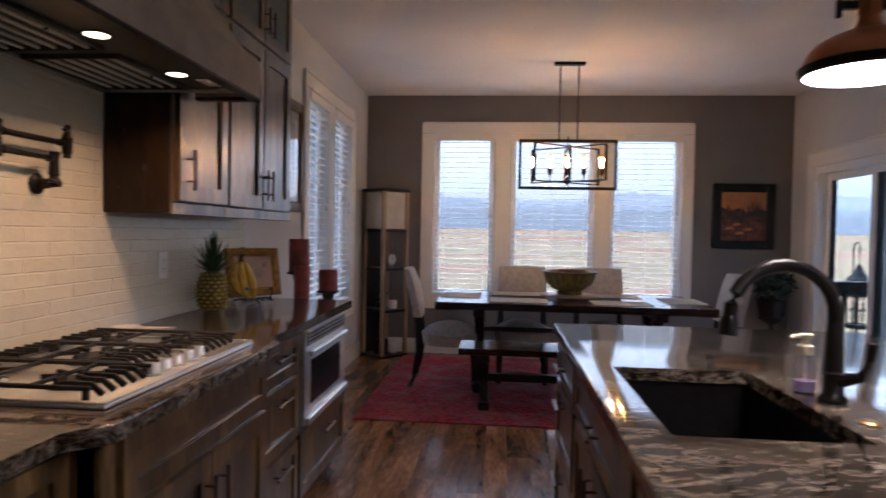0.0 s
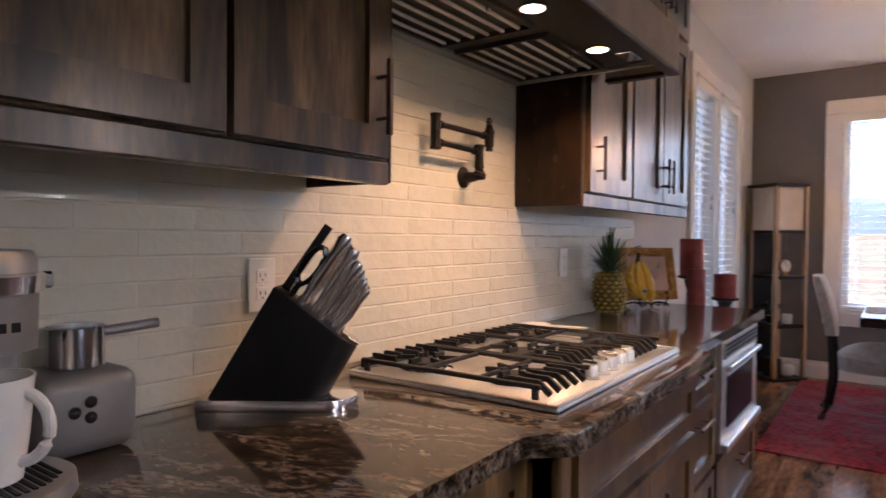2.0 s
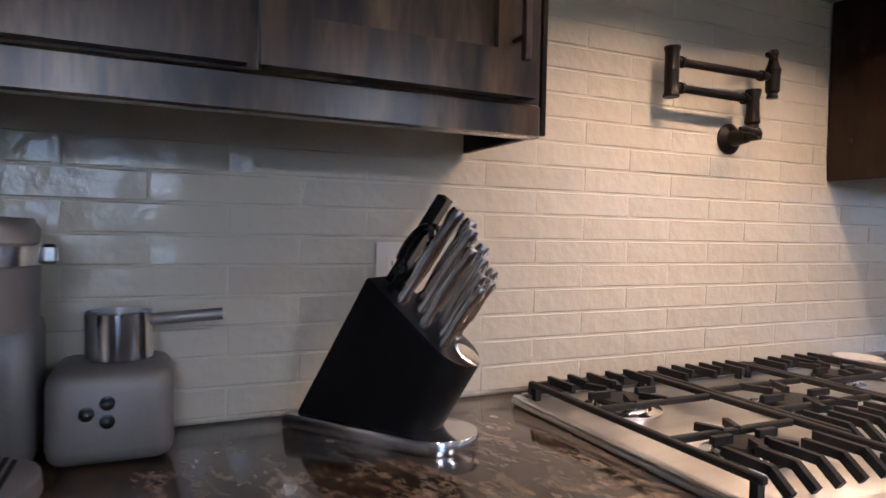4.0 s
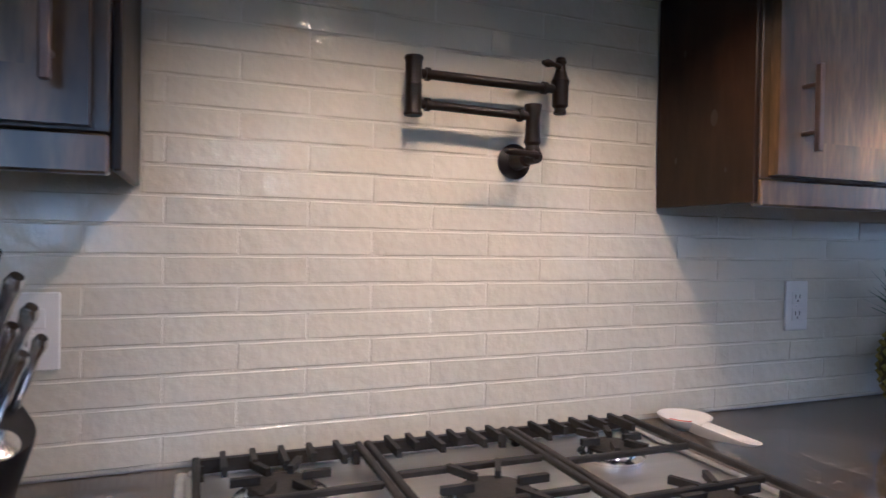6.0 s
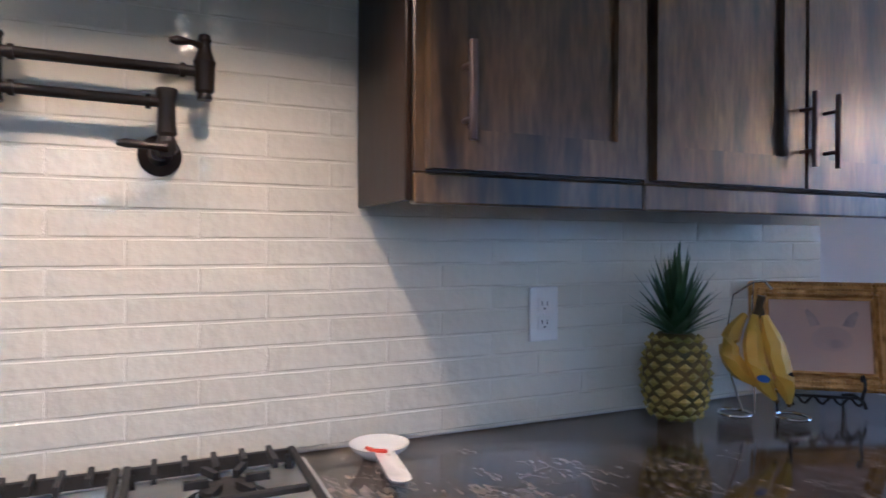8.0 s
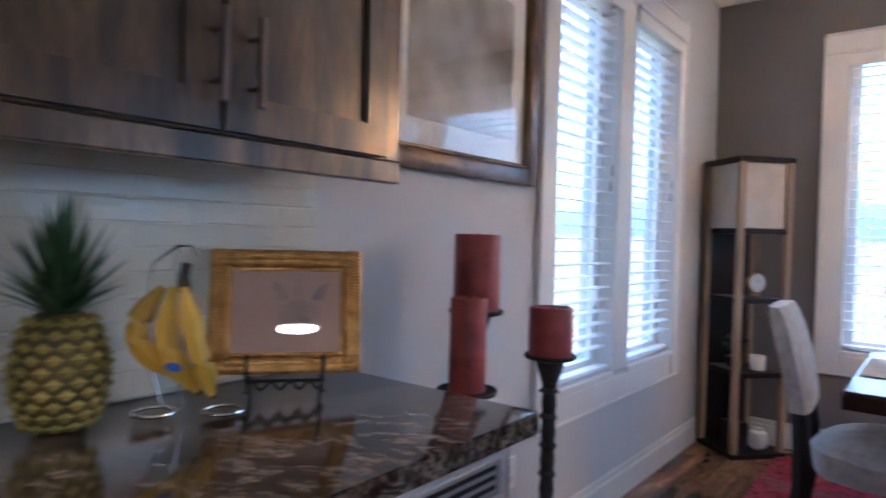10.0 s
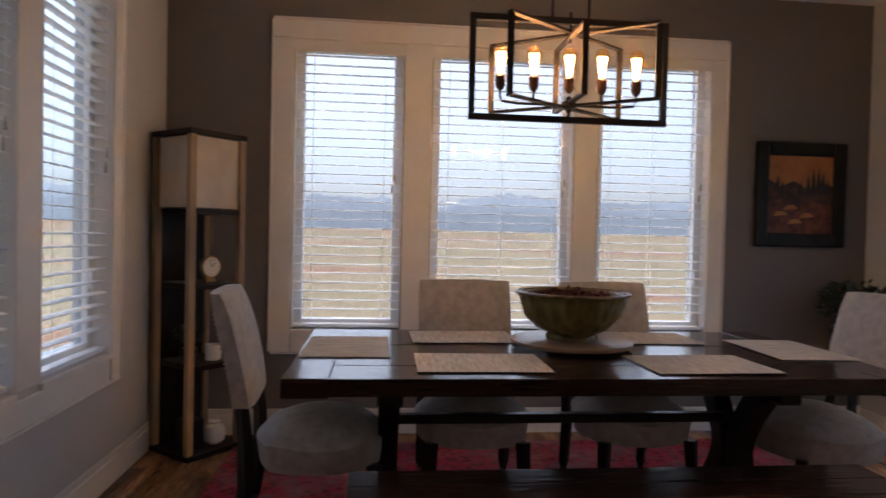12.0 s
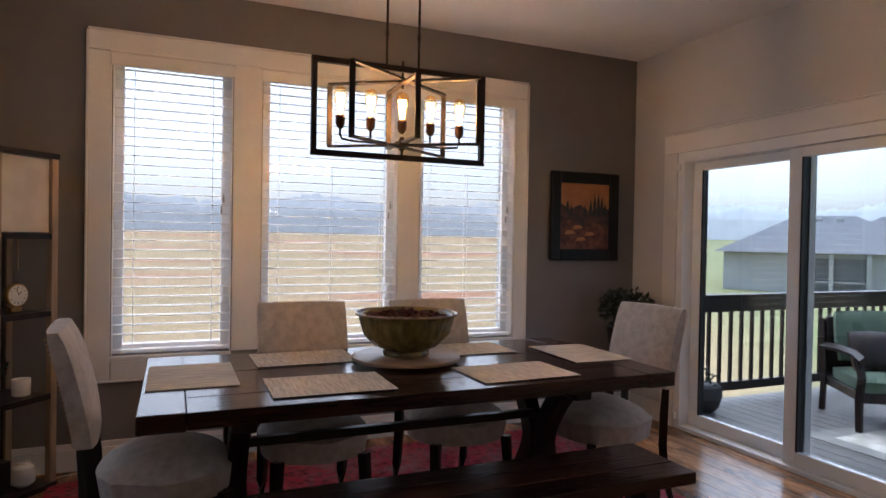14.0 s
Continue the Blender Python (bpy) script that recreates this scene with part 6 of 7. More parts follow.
# outlets
def outlet(y, z, x, label):
    th = thing("outlet", (x, y, z), label, "outlet", "wall outlets")
    part("plate", boxes((x, x + 0.006, y - 0.0355, y + 0.0355, z - 0.058, z + 0.058), bevel=0.002), M["outlet"], th)
    for dz in (-0.0195, 0.0195):
        f = part("socket_face", boxes((x + 0.0062, x + 0.0078, y - 0.0165, y + 0.0165, z + dz - 0.0145, z + dz + 0.0145), bevel=0.0006), M["outlet"], th)
        sub("slot", boxes((x + 0.0079, x + 0.0084, y - 0.0075, y - 0.0055, z + dz - 0.002, z + dz + 0.007)), M["slot"], f)
        sub("slot", boxes((x + 0.0079, x + 0.0084, y + 0.0055, y + 0.0075, z + dz - 0.002, z + dz + 0.007)), M["slot"], f)
        sub("ground_hole", boxes((x + 0.0079, x + 0.0084, y - 0.002, y + 0.002, z + dz - 0.010, z + dz - 0.006)), M["slot"], f)
    part("screw", turn(turned([(0.003, 0), (0.002, 0.001)], 0, 0, 10), Matrix.Translation((x + 0.0061, y, z)) @ Matrix.Rotation(radians(90), 4, "Y")), M["steel"], th)
outlet(1.465, 1.137, 0.0125, "white duplex outlet on the tiled wall")
outlet(2.998, 1.143, 0.0125, "white duplex outlet on the tiled wall")
outlet(4.81, 0.39, 0.001, "white duplex outlet low on the painted wall")

# pot filler
pf = thing("pot_filler", (0.012, 2.252, 1.434), "oil-rubbed bronze wall-mounted folding pot filler", "pot filler")
side = lambda prof, m: turn(turned(prof, 0, 0, 24), m)
part("wall_flange", side([(0.034, 0), (0.034, 0.004), (0.026, 0.010), (0.018, 0.014), (0.014, 0.05)], Matrix.Translation((0.0125, 2.252, 1.434)) @ Matrix.Rotation(radians(90), 4, "Y")), M["bronze"], pf)
part("valve_body", turned([(0.012, 1.432), (0.017, 1.438), (0.015, 1.452), (0.0125, 1.458), (0.016, 1.464), (0.014, 1.48), (0.013, 1.51), (0.017, 1.531), (0.016, 1.534)], 0.066, 2.262, 20), M["bronze"], pf)
lv = part("valve_lever", bar([(0.05, 2.255, 1.436), (0.085, 2.262, 1.437)], r=0.013, seg=14), M["bronze"], pf)
sub("lever_arm", tube(bmesh.new(), [(0.083, 2.262, 1.439), (0.09, 2.235, 1.440), (0.094, 2.205, 1.441), (0.095, 2.192, 1.441)], 0.006, 10, radii=[0.008, 0.0055, 0.0075, 0.004]), M["bronze"], lv)
part("lower_arm", bar([(0.066, 2.255, 1.512), (0.066, 2.03, 1.515)], r=0.0082, seg=12), M["bronze"], pf)
for y, z in ((2.235, 1.512), (2.055, 1.515), (2.055, 1.567), (2.285, 1.567)):
    part("ring_collar", bar([(0.066, y - 0.004, z), (0.066, y + 0.004, z)], r=0.0118, seg=12), M["bronze"], pf)
part("elbow_joint", turned([(0.0155, 1.494), (0.017, 1.497), (0.0145, 1.503), (0.0145, 1.545), (0.015, 1.5465), (0.0145, 1.548), (0.0145, 1.584), (0.017, 1.592), (0.016, 1.595)], 0.066, 2.03, 20), M["bronze"], pf)
part("upper_arm", bar([(0.066, 2.03, 1.567), (0.066, 2.315, 1.567)], r=0.0088, seg=12), M["bronze"], pf)
part("spout", turned([(0.0115, 1.521), (0.0125, 1.524), (0.0105, 1.531), (0.015, 1.536), (0.0155, 1.572), (0.0175, 1.582), (0.013, 1.592), (0.010, 1.602), (0.0085, 1.612), (0.011, 1.617), (0.009, 1.625), (0.003, 1.628)], 0.068, 2.318, 20), M["bronze"], pf)
part("spout_lever", tube(bmesh.new(), [(0.07, 2.316, 1.607), (0.082, 2.296, 1.608), (0.09, 2.276, 1.606), (0.093, 2.266, 1.605)], 0.006, 10, radii=[0.006, 0.0045, 0.008, 0.004]), M["bronze"], pf)

# spoon rest
sr = thing("spoon_rest", (0.11, 2.60, 0.914), "white ceramic spoon rest with a painted red pepper", "spoon rest")
bm = bmesh.new()
def rest_reach(a):
    """Reach of the rim from the bowl's middle: a round bowl with a round-ended handle along +x."""
    c, q = math.cos(a), abs(math.sin(a))
    return max(0.053, min(0.215 * (1 - 9 * q * q), 0.017 / max(q, 1e-6))) if c > 0 else 0.053
angles = sorted([2 * math.pi * k / 40 for k in range(40)] + [s_ * d for s_ in (-1, 1) for d in (0.02, 0.045, 0.07, 0.09, 0.11, 0.14, 0.2, 0.25)], key=lambda v: v % (2 * math.pi))
loops = []
for f, zed in ((0.55, 0.0005), (0.96, 0.018), (1.0, 0.024), (0.95, 0.024), (0.72, 0.011), (0.3, 0.007)):
    ring = []
    for a in angles:
        d = rest_reach(a) * f
        far = max(0.0, d - 0.053)
        ring.append(bm.verts.new((d * math.cos(a), d * math.sin(a), zed + far * (0.05 if zed > 0.015 else 0.10))))
    loops.append(ring)
for p, q in zip(loops, loops[1:]):
    for k in range(len(angles)):
        bm.faces.new((p[k], p[(k + 1) % len(angles)], q[(k + 1) % len(angles)], q[k]))
bm.faces.new(loops[0][::-1])
bm.faces.new(loops[-1])
part("dish", turn(bm, pose(0.092, 2.607, 0.9145, 0, 0, -9)), M["white_china"], sr, smooth=60)
M["pepper_red"] = surf("painted_red", (0.45, 0.03, 0.02), (0.6, 0.07, 0.03), 20, 0.2, 0.0)
part("painted_pepper", bar([(0.068, 2.59, 0.9232), (0.085, 2.60, 0.9225), (0.10, 2.618, 0.9232)], r=0.0045, seg=6), M["pepper_red"], sr)

# pineapple
M["pine_skin"] = surf("pineapple_skin", (0.05, 0.045, 0.010), (0.14, 0.095, 0.016), 22, 0.55, 0.4, fine=90)
M["pine_eye"] = surf("pineapple_eye", (0.16, 0.15, 0.03), (0.40, 0.30, 0.06), 14, 0.5, 0.3, vary=0.2)
M["pine_leaf"] = surf("pineapple_leaf", (0.025, 0.06, 0.018), (0.07, 0.13, 0.05), 14, 0.4, 0.1, stretch=(3, 3, 0.5))
pa = thing("pineapple", (0.105, 3.28, 0.914), "ripe yellow-green pineapple with a leafy crown", "pineapple")
def pine_r(z):
    f = (z - 0.0) / 0.185
    return 0.074 * math.sin(math.pi * (0.16 + 0.70 * f)) ** 0.55
part("fruit", turn(turned([(pine_r(0.185 * k / 14) * (0.75 if k in (0, 14) else 0.95), 0.0005 + 0.185 * k / 14) for k in range(15)], 0, 0, 28), Matrix.Translation((0.105, 3.28, 0.914))), M["pine_skin"], pa)
bm = bmesh.new()
for j in range(10):
    z = 0.012 + 0.018 * j
    for k in range(13):
        a = 2 * math.pi * (k + 0.5 * (j % 2)) / 13
        r = pine_r(z) * 0.955
        m = Matrix.Translation((0.105 + r * math.cos(a), 3.28 + r * math.sin(a), 0.914 + z)) @ Matrix.Rotation(a, 4, "Z")
        q = [bm.verts.new(m @ Vector(p)) for p in ((0.0, -0.0135, 0), (0.0, 0, -0.0098), (0.0, 0.0135, 0), (0.0, 0, 0.0098))]
        tip = bm.verts.new(m @ Vector((0.0085, 0, 0.001)))
        for i in range(4):
            bm.faces.new((q[i], q[(i + 1) % 4], tip))
tagged(part("rind_relief", bm, M["pine_eye"], pa, "knobbly diamond eyes", smooth=None), kind="stuff")
bm = bmesh.new()
rnd = random.Random(5)
for k in range(64):
    f = k / 63
    a = k * 2.39996
    lean = 1.05 * (1 - f) + 0.06
    length = 0.075 + 0.085 * f + rnd.uniform(-0.01, 0.02)
    base = Vector((0.105 + 0.02 * math.cos(a) * (1 - f), 3.28 + 0.02 * math.sin(a) * (1 - f), 1.097 + 0.035 * f))
    d = Vector((math.cos(a) * math.sin(lean), math.sin(a) * math.sin(lean), math.cos(lean)))
    sidev = Vector((-math.sin(a), math.cos(a), 0))
    pts = []
    for i in range(5):
        g = i / 4
        w = 0.0115 * (1 - g) ** 0.7 * (1.0 if i else 0.8)
        c = base + d * length * g + Vector((math.cos(a), math.sin(a), -0.35)) * 0.02 * g * g * (1 - f)
        pts.append((bm.verts.new(c - sidev * w), bm.verts.new(c - Vector((math.cos(a), math.sin(a), 0)) * w * 0.35), bm.verts.new(c + sidev * w)))
    for p, q in zip(pts, pts[1:]):
        bm.faces.new((p[0], p[1], q[1], q[0]))
        bm.faces.new((p[1], p[2], q[2], q[1]))
part("crown", bm, M["pine_leaf"], pa, "spiky dark green crown", smooth=60)

# banana stand
M["banana"] = surf("banana_skin", (0.50, 0.30, 0.02), (0.62, 0.42, 0.04), 8, 0.42, 0.05, detail=4)
M["banana_tip"] = surf("banana_stem", (0.05, 0.03, 0.01), (0.14, 0.09, 0.02), 20, 0.6, 0.1)
bs = thing("banana_stand", (0.18, 3.46, 0.914), "chrome wire banana hook with a looped base", "banana stand")
for s in (-1, 1):
    wire = bmesh.new()
    tube(wire, [(0.18 + 0.045 * s * 0.8 + 0.034 * math.cos(a), 3.46 + 0.045 * s + 0.034 * math.sin(a), 0.919) for a in (2 * math.pi * k / 20 for k in range(21))], 0.0036, 8)
    part("base_loop", wire, M["chrome"], bs)
wire = bmesh.new()
for s in (-1, 1):
    tube(wire, [(0.16 + 0.006 * s, 3.44 + 0.012 * s, 0.92), (0.15 + 0.012 * s, 3.43 + 0.02 * s, 1.0), (0.145 + 0.014 * s, 3.425 + 0.022 * s, 1.10), (0.15 + 0.012 * s, 3.43 + 0.016 * s, 1.18), (0.17, 3.44, 1.21)], 0.0022, 8)
part("hook", wire, M["chrome"], bs)
part("hook_tip", bar([(0.17, 3.44, 1.21), (0.185, 3.455, 1.212), (0.195, 3.465, 1.195)], r=0.003), M["chrome"], bs)
bn = thing("bananas", (0.19, 3.47, 1.17), "bunch of ripe yellow bananas hanging from the hook", "bananas")
M["sticker"] = surf("blue_sticker", (0.03, 0.08, 0.32), (0.05, 0.12, 0.4), 9, 0.3, 0.0)
part("stem", tube(bmesh.new(), [(0.18, 3.452, 1.18), (0.176, 3.45, 1.16), (0.175, 3.45, 1.13)], 0.008, 10, radii=[0.009, 0.008, 0.014]), M["banana_tip"], bn)
for k, (da, ln) in enumerate(((-1.0, 0.155), (-0.32, 0.18), (0.32, 0.185))):
    view = Vector((0.79, -0.61, 0))
    across = Vector((0.61, 0.79, 0))
    pts, rad = [], []
    for i in range(11):
        f = i / 10
        a = da * (0.35 + 0.65 * math.sin(math.pi * min(1, f * 0.9)))
        p = Vector((0.172, 3.447, 1.14)) + across * (0.074 * da * math.sin(math.pi * (0.12 + 0.70 * f)) + 0.045 * f * f) + view * (0.018 + 0.02 * math.sin(math.pi * f) + 0.006 * k) - Vector((0, 0, ln * (f ** 0.92)))
        pts.append(p)
        rad.append(0.0205 * min(1, 0.35 + 2.6 * f) * min(1, 0.3 + 3.2 * (1 - f)))
    b = part("banana", tube(bmesh.new(), pts, 0.017, 6, radii=rad), M["banana"], bn, smooth=50)
    if k == 1:
        mid_ = pts[7]
        up_ = (pts[5] - pts[7]).normalized()
        bm = slab([(0.013 * math.cos(q), 0.009 * math.sin(q)) for q in (2 * math.pi * j / 16 for j in range(16))], 0, 0.0006)
        facing = Matrix((across, up_, view)).transposed().to_4x4()
        sub("sticker", turn(bm, Matrix.Translation(mid_ + view * 0.0236) @ facing), M["sticker"], b, "small oval blue fruit sticker")
    sub("tip", tube(bmesh.new(), [pts[-1], pts[-1] + (pts[-1] - pts[-2]) * 0.4], 0.005, 8), M["banana_tip"], b)

# framed drawing on an easel
M["sheet"] = surf("pinkish_paper", (0.60, 0.40, 0.30), (0.66, 0.455, 0.345), 5, 0.9, 0.1)
fd = thing("framed_drawing", (0.158, 3.685, 0.925), "gilt-framed animal sketch on a small black easel", "framed picture", rz=51.5)
W2, H2, fw = 0.155, 0.258, 0.038
lean = Matrix.Translation((0, 0, 0.022)) @ Matrix.Rotation(radians(-11), 4, "X")
def leaned(*d, bevel=0.0):
    return turn(boxes(*d, bevel=bevel), lean)
part("frame", leaned((-W2, -W2 + fw, -0.012, 0.012, 0, H2), (W2 - fw, W2, -0.012, 0.012, 0, H2), (-W2 + fw, W2 - fw, -0.012, 0.012, 0, fw), (-W2 + fw, W2 - fw, -0.012, 0.012, H2 - fw, H2), bevel=0.004), M["gold"], fd, "ornate gilt frame", local=True)
part("slip", leaned((-W2 + fw, -W2 + fw + 0.006, -0.008, 0.006, fw, H2 - fw), (W2 - fw - 0.006, W2 - fw, -0.008, 0.006, fw, H2 - fw), (-W2 + fw + 0.006, W2 - fw - 0.006, -0.008, 0.006, fw, fw + 0.006), (-W2 + fw + 0.006, W2 - fw - 0.006, -0.008, 0.006, H2 - fw - 0.006, H2 - fw)), M["gold"], fd, local=True)
sh = part("sheet", leaned((-W2 + fw, W2 - fw, 0.001, 0.004, fw, H2 - fw)), M["sheet"], fd, local=True)
M["sketch"] = surf("pale_pencil_wash", (0.52, 0.36, 0.29), (0.58, 0.41, 0.33), 12, 0.9, 0.0)
M["sketch_dark"] = surf("grey_pencil", (0.34, 0.26, 0.235), (0.52, 0.385, 0.31), 34, 0.9, 0.0)
def blot(name, x, z, rx, rz_, lay, mat):
    bm = bmesh.new()
    bmesh.ops.create_circle(bm, cap_ends=True, radius=1, segments=18, matrix=lean @ Matrix.Translation((x, 0.0008 - 0.0003 * lay, z)) @ Matrix.Rotation(radians(90), 4, "X") @ Matrix.Diagonal((rx, rz_, 1, 1)))
    sub(name, bm, M[mat], sh)
def pencil_patch(name, outline, lay, mat):
    bm = bmesh.new()
    bm.faces.new([bm.verts.new(lean @ Vector((x, 0.0008 - 0.0003 * lay, z))) for x, z in outline])
    sub(name, bm, M[mat], sh)
blot("sketched_wash", 0.026, 0.122, 0.044, 0.030, 1, "sketch")
pencil_patch("sketched_ear", [(-0.020, 0.150), (-0.030, 0.188), (-0.024, 0.193), (-0.008, 0.178), (0.002, 0.156)], 2, "sketch_dark")
pencil_patch("sketched_ear", [(0.050, 0.154), (0.062, 0.178), (0.082, 0.190), (0.086, 0.184), (0.074, 0.150)], 2, "sketch_dark")
pencil_patch("sketched_muzzle", [(0.012, 0.112), (0.020, 0.120), (0.046, 0.120), (0.052, 0.110), (0.040, 0.100), (0.022, 0.101)], 2, "sketch_dark")

orn = bmesh.new()
for w, q in ((W2 - 0.019, H2 / 2 - 0.019), (W2 - 0.007, H2 / 2 - 0.007), (W2 - 0.031, H2 / 2 - 0.031)):
    for k in range(34):
        u = 2 * (k + 0.5) / 34 - 1
        for px_, pz_ in ((u * w, -q), (u * w, q), (-w, u * q), (w, u * q)):
            bmesh.ops.create_icosphere(orn, subdivisions=1, radius=0.0036, matrix=lean @ Matrix.Translation((px_, -0.0118, H2 / 2 + pz_)) @ Matrix.Diagonal((1.1, 0.9, 1, 1)))
part("ornament", orn, M["gold"], fd, "beaded gilt ornament", local=True)
g = part("glazing", leaned((-W2 + fw, W2 - fw, -0.0035, -0.0025, fw, H2 - fw)), M["print_glass"], fd, local=True)
g.visible_shadow = False
ez = thing("easel", (0.158, 3.685, 0.914), "small scrolled black iron easel", "easel", rz=51.5)
bm = bmesh.new()
for s in (-1, 1):
    x = 0.075 * s
    tube(bm, [(x, 0.10, 0.004), (x, 0.03, 0.02), (x, -0.03, 0.018), (x, -0.045, 0.006)], 0.004, 8)
    tube(bm, [(x, -0.022, 0.018)] + [(x, -0.03 - 0.010 * math.sin(a), 0.05 - 0.012 * math.cos(a) + 0.004 * a) for a in (k * 0.7 for k in range(9))], 0.0038, 8)
tube(bm, [(-0.075, 0.0, 0.019), (0.075, 0.0, 0.019)], 0.0035, 8)
part("feet", bm, M["iron"], ez, local=True)
bm = bmesh.new()
tube(bm, [(-0.075 + 0.0075 * k, -0.028, 0.016 + 0.009 * math.sin(k * 1.25)) for k in range(21)], 0.0032, 8)
part("scrollwork", bm, M["iron"], ez, local=True)

# candle stands on the floor past the worktop
def candle_stand(x, y, cup, cr, candle_h, candle_r, label):
    th = thing("candle_stand", (x, y, 0), label, "candle stand", "candle stands")
    part("foot", turned([(0.085, 0.0005), (0.088, 0.012), (0.07, 0.022), (0.04, 0.035), (0.028, 0.06)], x, y, 28), M["iron"], th)
    z, prof = 0.0605, []
    steps = 9
    for k in range(steps):
        a, b = z + (cup - 0.11 - z) * k / steps, z + (cup - 0.11 - z) * (k + 1) / steps
        prof += [(0.018, a), (0.026, a + (b - a) * 0.15), (0.019, a + (b - a) * 0.3), (0.022, a + (b - a) * 0.6), (0.019, b - 0.002)]
    prof += [(0.03, cup - 0.108), (0.02, cup - 0.095), (0.024, cup - 0.08)]
    part("stem", turned(prof, x, y, 20), M["iron"], th)
    part("cup", turned([(0.024, cup - 0.0795), (0.034, cup - 0.05), (0.042, cup - 0.02), (cr, cup - 0.012), (cr + 0.003, cup - 0.004), (cr, cup), (cr - 0.01, cup - 0.006), (0.01, cup - 0.007)], x, y, 32), M["iron"], th)
    cd = thing("pillar_candle", (x, y, cup), "mottled dark red pillar candle on an iron stand", "candle", "pillar candles")
    part("wax", turned([(candle_r * 0.98, cup - 0.0055), (candle_r, cup), (candle_r, cup + candle_h - 0.006), (candle_r * 0.96, cup + candle_h), (candle_r * 0.88, cup + candle_h - 0.002), (candle_r * 0.6, cup + candle_h - 0.008), (0.004, cup + candle_h - 0.010)], x, y, 36), M["red_wax"], cd)
    part("wick", bar([(x, y, cup + candle_h - 0.010), (x + 0.002, y, cup + candle_h + 0.004)], r=0.0015, seg=6), M["wick"], cd)
candle_stand(0.198, 4.30, 1.040, 0.074, 0.208, 0.064, "tall turned black iron candle stand")
candle_stand(0.250, 4.195, 0.845, 0.078, 0.238, 0.048, "low turned black iron candle stand")
candle_stand(0.338, 4.475, 0.912, 0.072, 0.134, 0.062, "medium turned black iron candle stand")

# soap bottle and air switch on the island
M["soap"] = surf("lilac_soap", (0.30, 0.24, 0.42), (0.36, 0.30, 0.48), 6, 0.2, 0.0)
M["cream"] = surf("cream_plastic", (0.62, 0.54, 0.38), (0.68, 0.60, 0.44), 6, 0.4, 0.0)
M["clear"] = pane_glass("clear_plastic", (0.92, 0.9, 0.95))
so = thing("soap_bottle", (2.24, 2.09, 0.914), "clear hand soap pump bottle with lilac soap", "soap bottle")
part("bottle", turned([(0.022, 0.9145), (0.027, 0.918), (0.028, 0.985), (0.023, 1.0), (0.014, 1.006), (0.013, 1.012)], 2.24, 2.09, 24), M["clear"], so)
part("soap", turned([(0.022, 0.9165), (0.0255, 0.92), (0.0255, 0.945), (0.01, 0.946)], 2.24, 2.09, 24), M["soap"], so)
part("dip_tube", bar([(2.24, 2.09, 0.947), (2.24, 2.09, 1.011)], r=0.003, seg=8), M["outlet"], so)
part("pump", turned([(0.019, 1.0125), (0.020, 1.034), (0.012, 1.039), (0.011, 1.052), (0.017, 1.054), (0.018, 1.064), (0.003, 1.066)], 2.24, 2.09, 20), M["cream"], so)
part("nozzle", bar([(2.24, 2.09, 1.059), (2.205, 2.08, 1.059), (2.199, 2.078, 1.054)], r=0.005), M["cream"], so)
single("air_switch", turned([(0.022, 0.9145), (0.022, 0.918), (0.016, 0.922), (0.003, 0.922)], 2.25, 1.813, 24), M["brass"], "round brass disposal air switch on the island", "air switch")
single("lamp_cord", bar([(0.45, 7.09, 0.006), (0.52, 7.13, 0.006), (0.62, 7.16, 0.006), (0.66, 7.185, 0.03)], r=0.003), M["cream"], "thin pale lamp cord on the floor", "cord")

# ---- deck things ----
M["green_cloth"] = surf("sage_cushion_cloth", (0.04, 0.068, 0.045), (0.065, 0.1, 0.065), 12, 0.95, 0.4, fine=200)
M["pattern_cloth"] = surf("patterned_pillow_cloth", (0.10, 0.09, 0.07), (0.40, 0.36, 0.28), 26, 0.95, 0.4, spread=(0.45, 0.52))
M["deck_mat"] = surf("beige_outdoor_mat", (0.30, 0.28, 0.24), (0.44, 0.41, 0.36), 7, 0.95, 0.4, spread=(0.48, 0.52))
sofa = thing("outdoor_sofa", (6.26, 6.62, -0.20), "dark wooden outdoor sofa with sage green cushions", "sofa", rz=-34)
for x in (0.03, 1.57):
    part("front_leg", tube(bmesh.new(), [(x, 0, 0), (x, 0.02, 0.25), (x, -0.02, 0.45), (x, 0.03, 0.60)], 0.03, 4, radii=[0.03, 0.034, 0.034, 0.03]), M["espresso"], sofa, local=True)
    part("back_leg", tube(bmesh.new(), [(x, 0.78, 0), (x, 0.74, 0.4), (x, 0.82, 0.85)], 0.03, 4), M["espresso"], sofa, local=True)
    part("arm", tube(bmesh.new(), [(x, -0.05, 0.60), (x, 0.1, 0.635), (x, 0.45, 0.63), (x, 0.78, 0.60)], 0.035, 4), M["espresso"], sofa, local=True)
part("seat_frame", boxes((0.05, 1.55, 0.02, 0.76, 0.24, 0.32), bevel=0.006), M["espresso"], sofa, local=True)
part("back_frame", boxes((0.05, 1.55, 0.76, 0.81, 0.33, 0.88), bevel=0.006), M["espresso"], sofa, local=True)
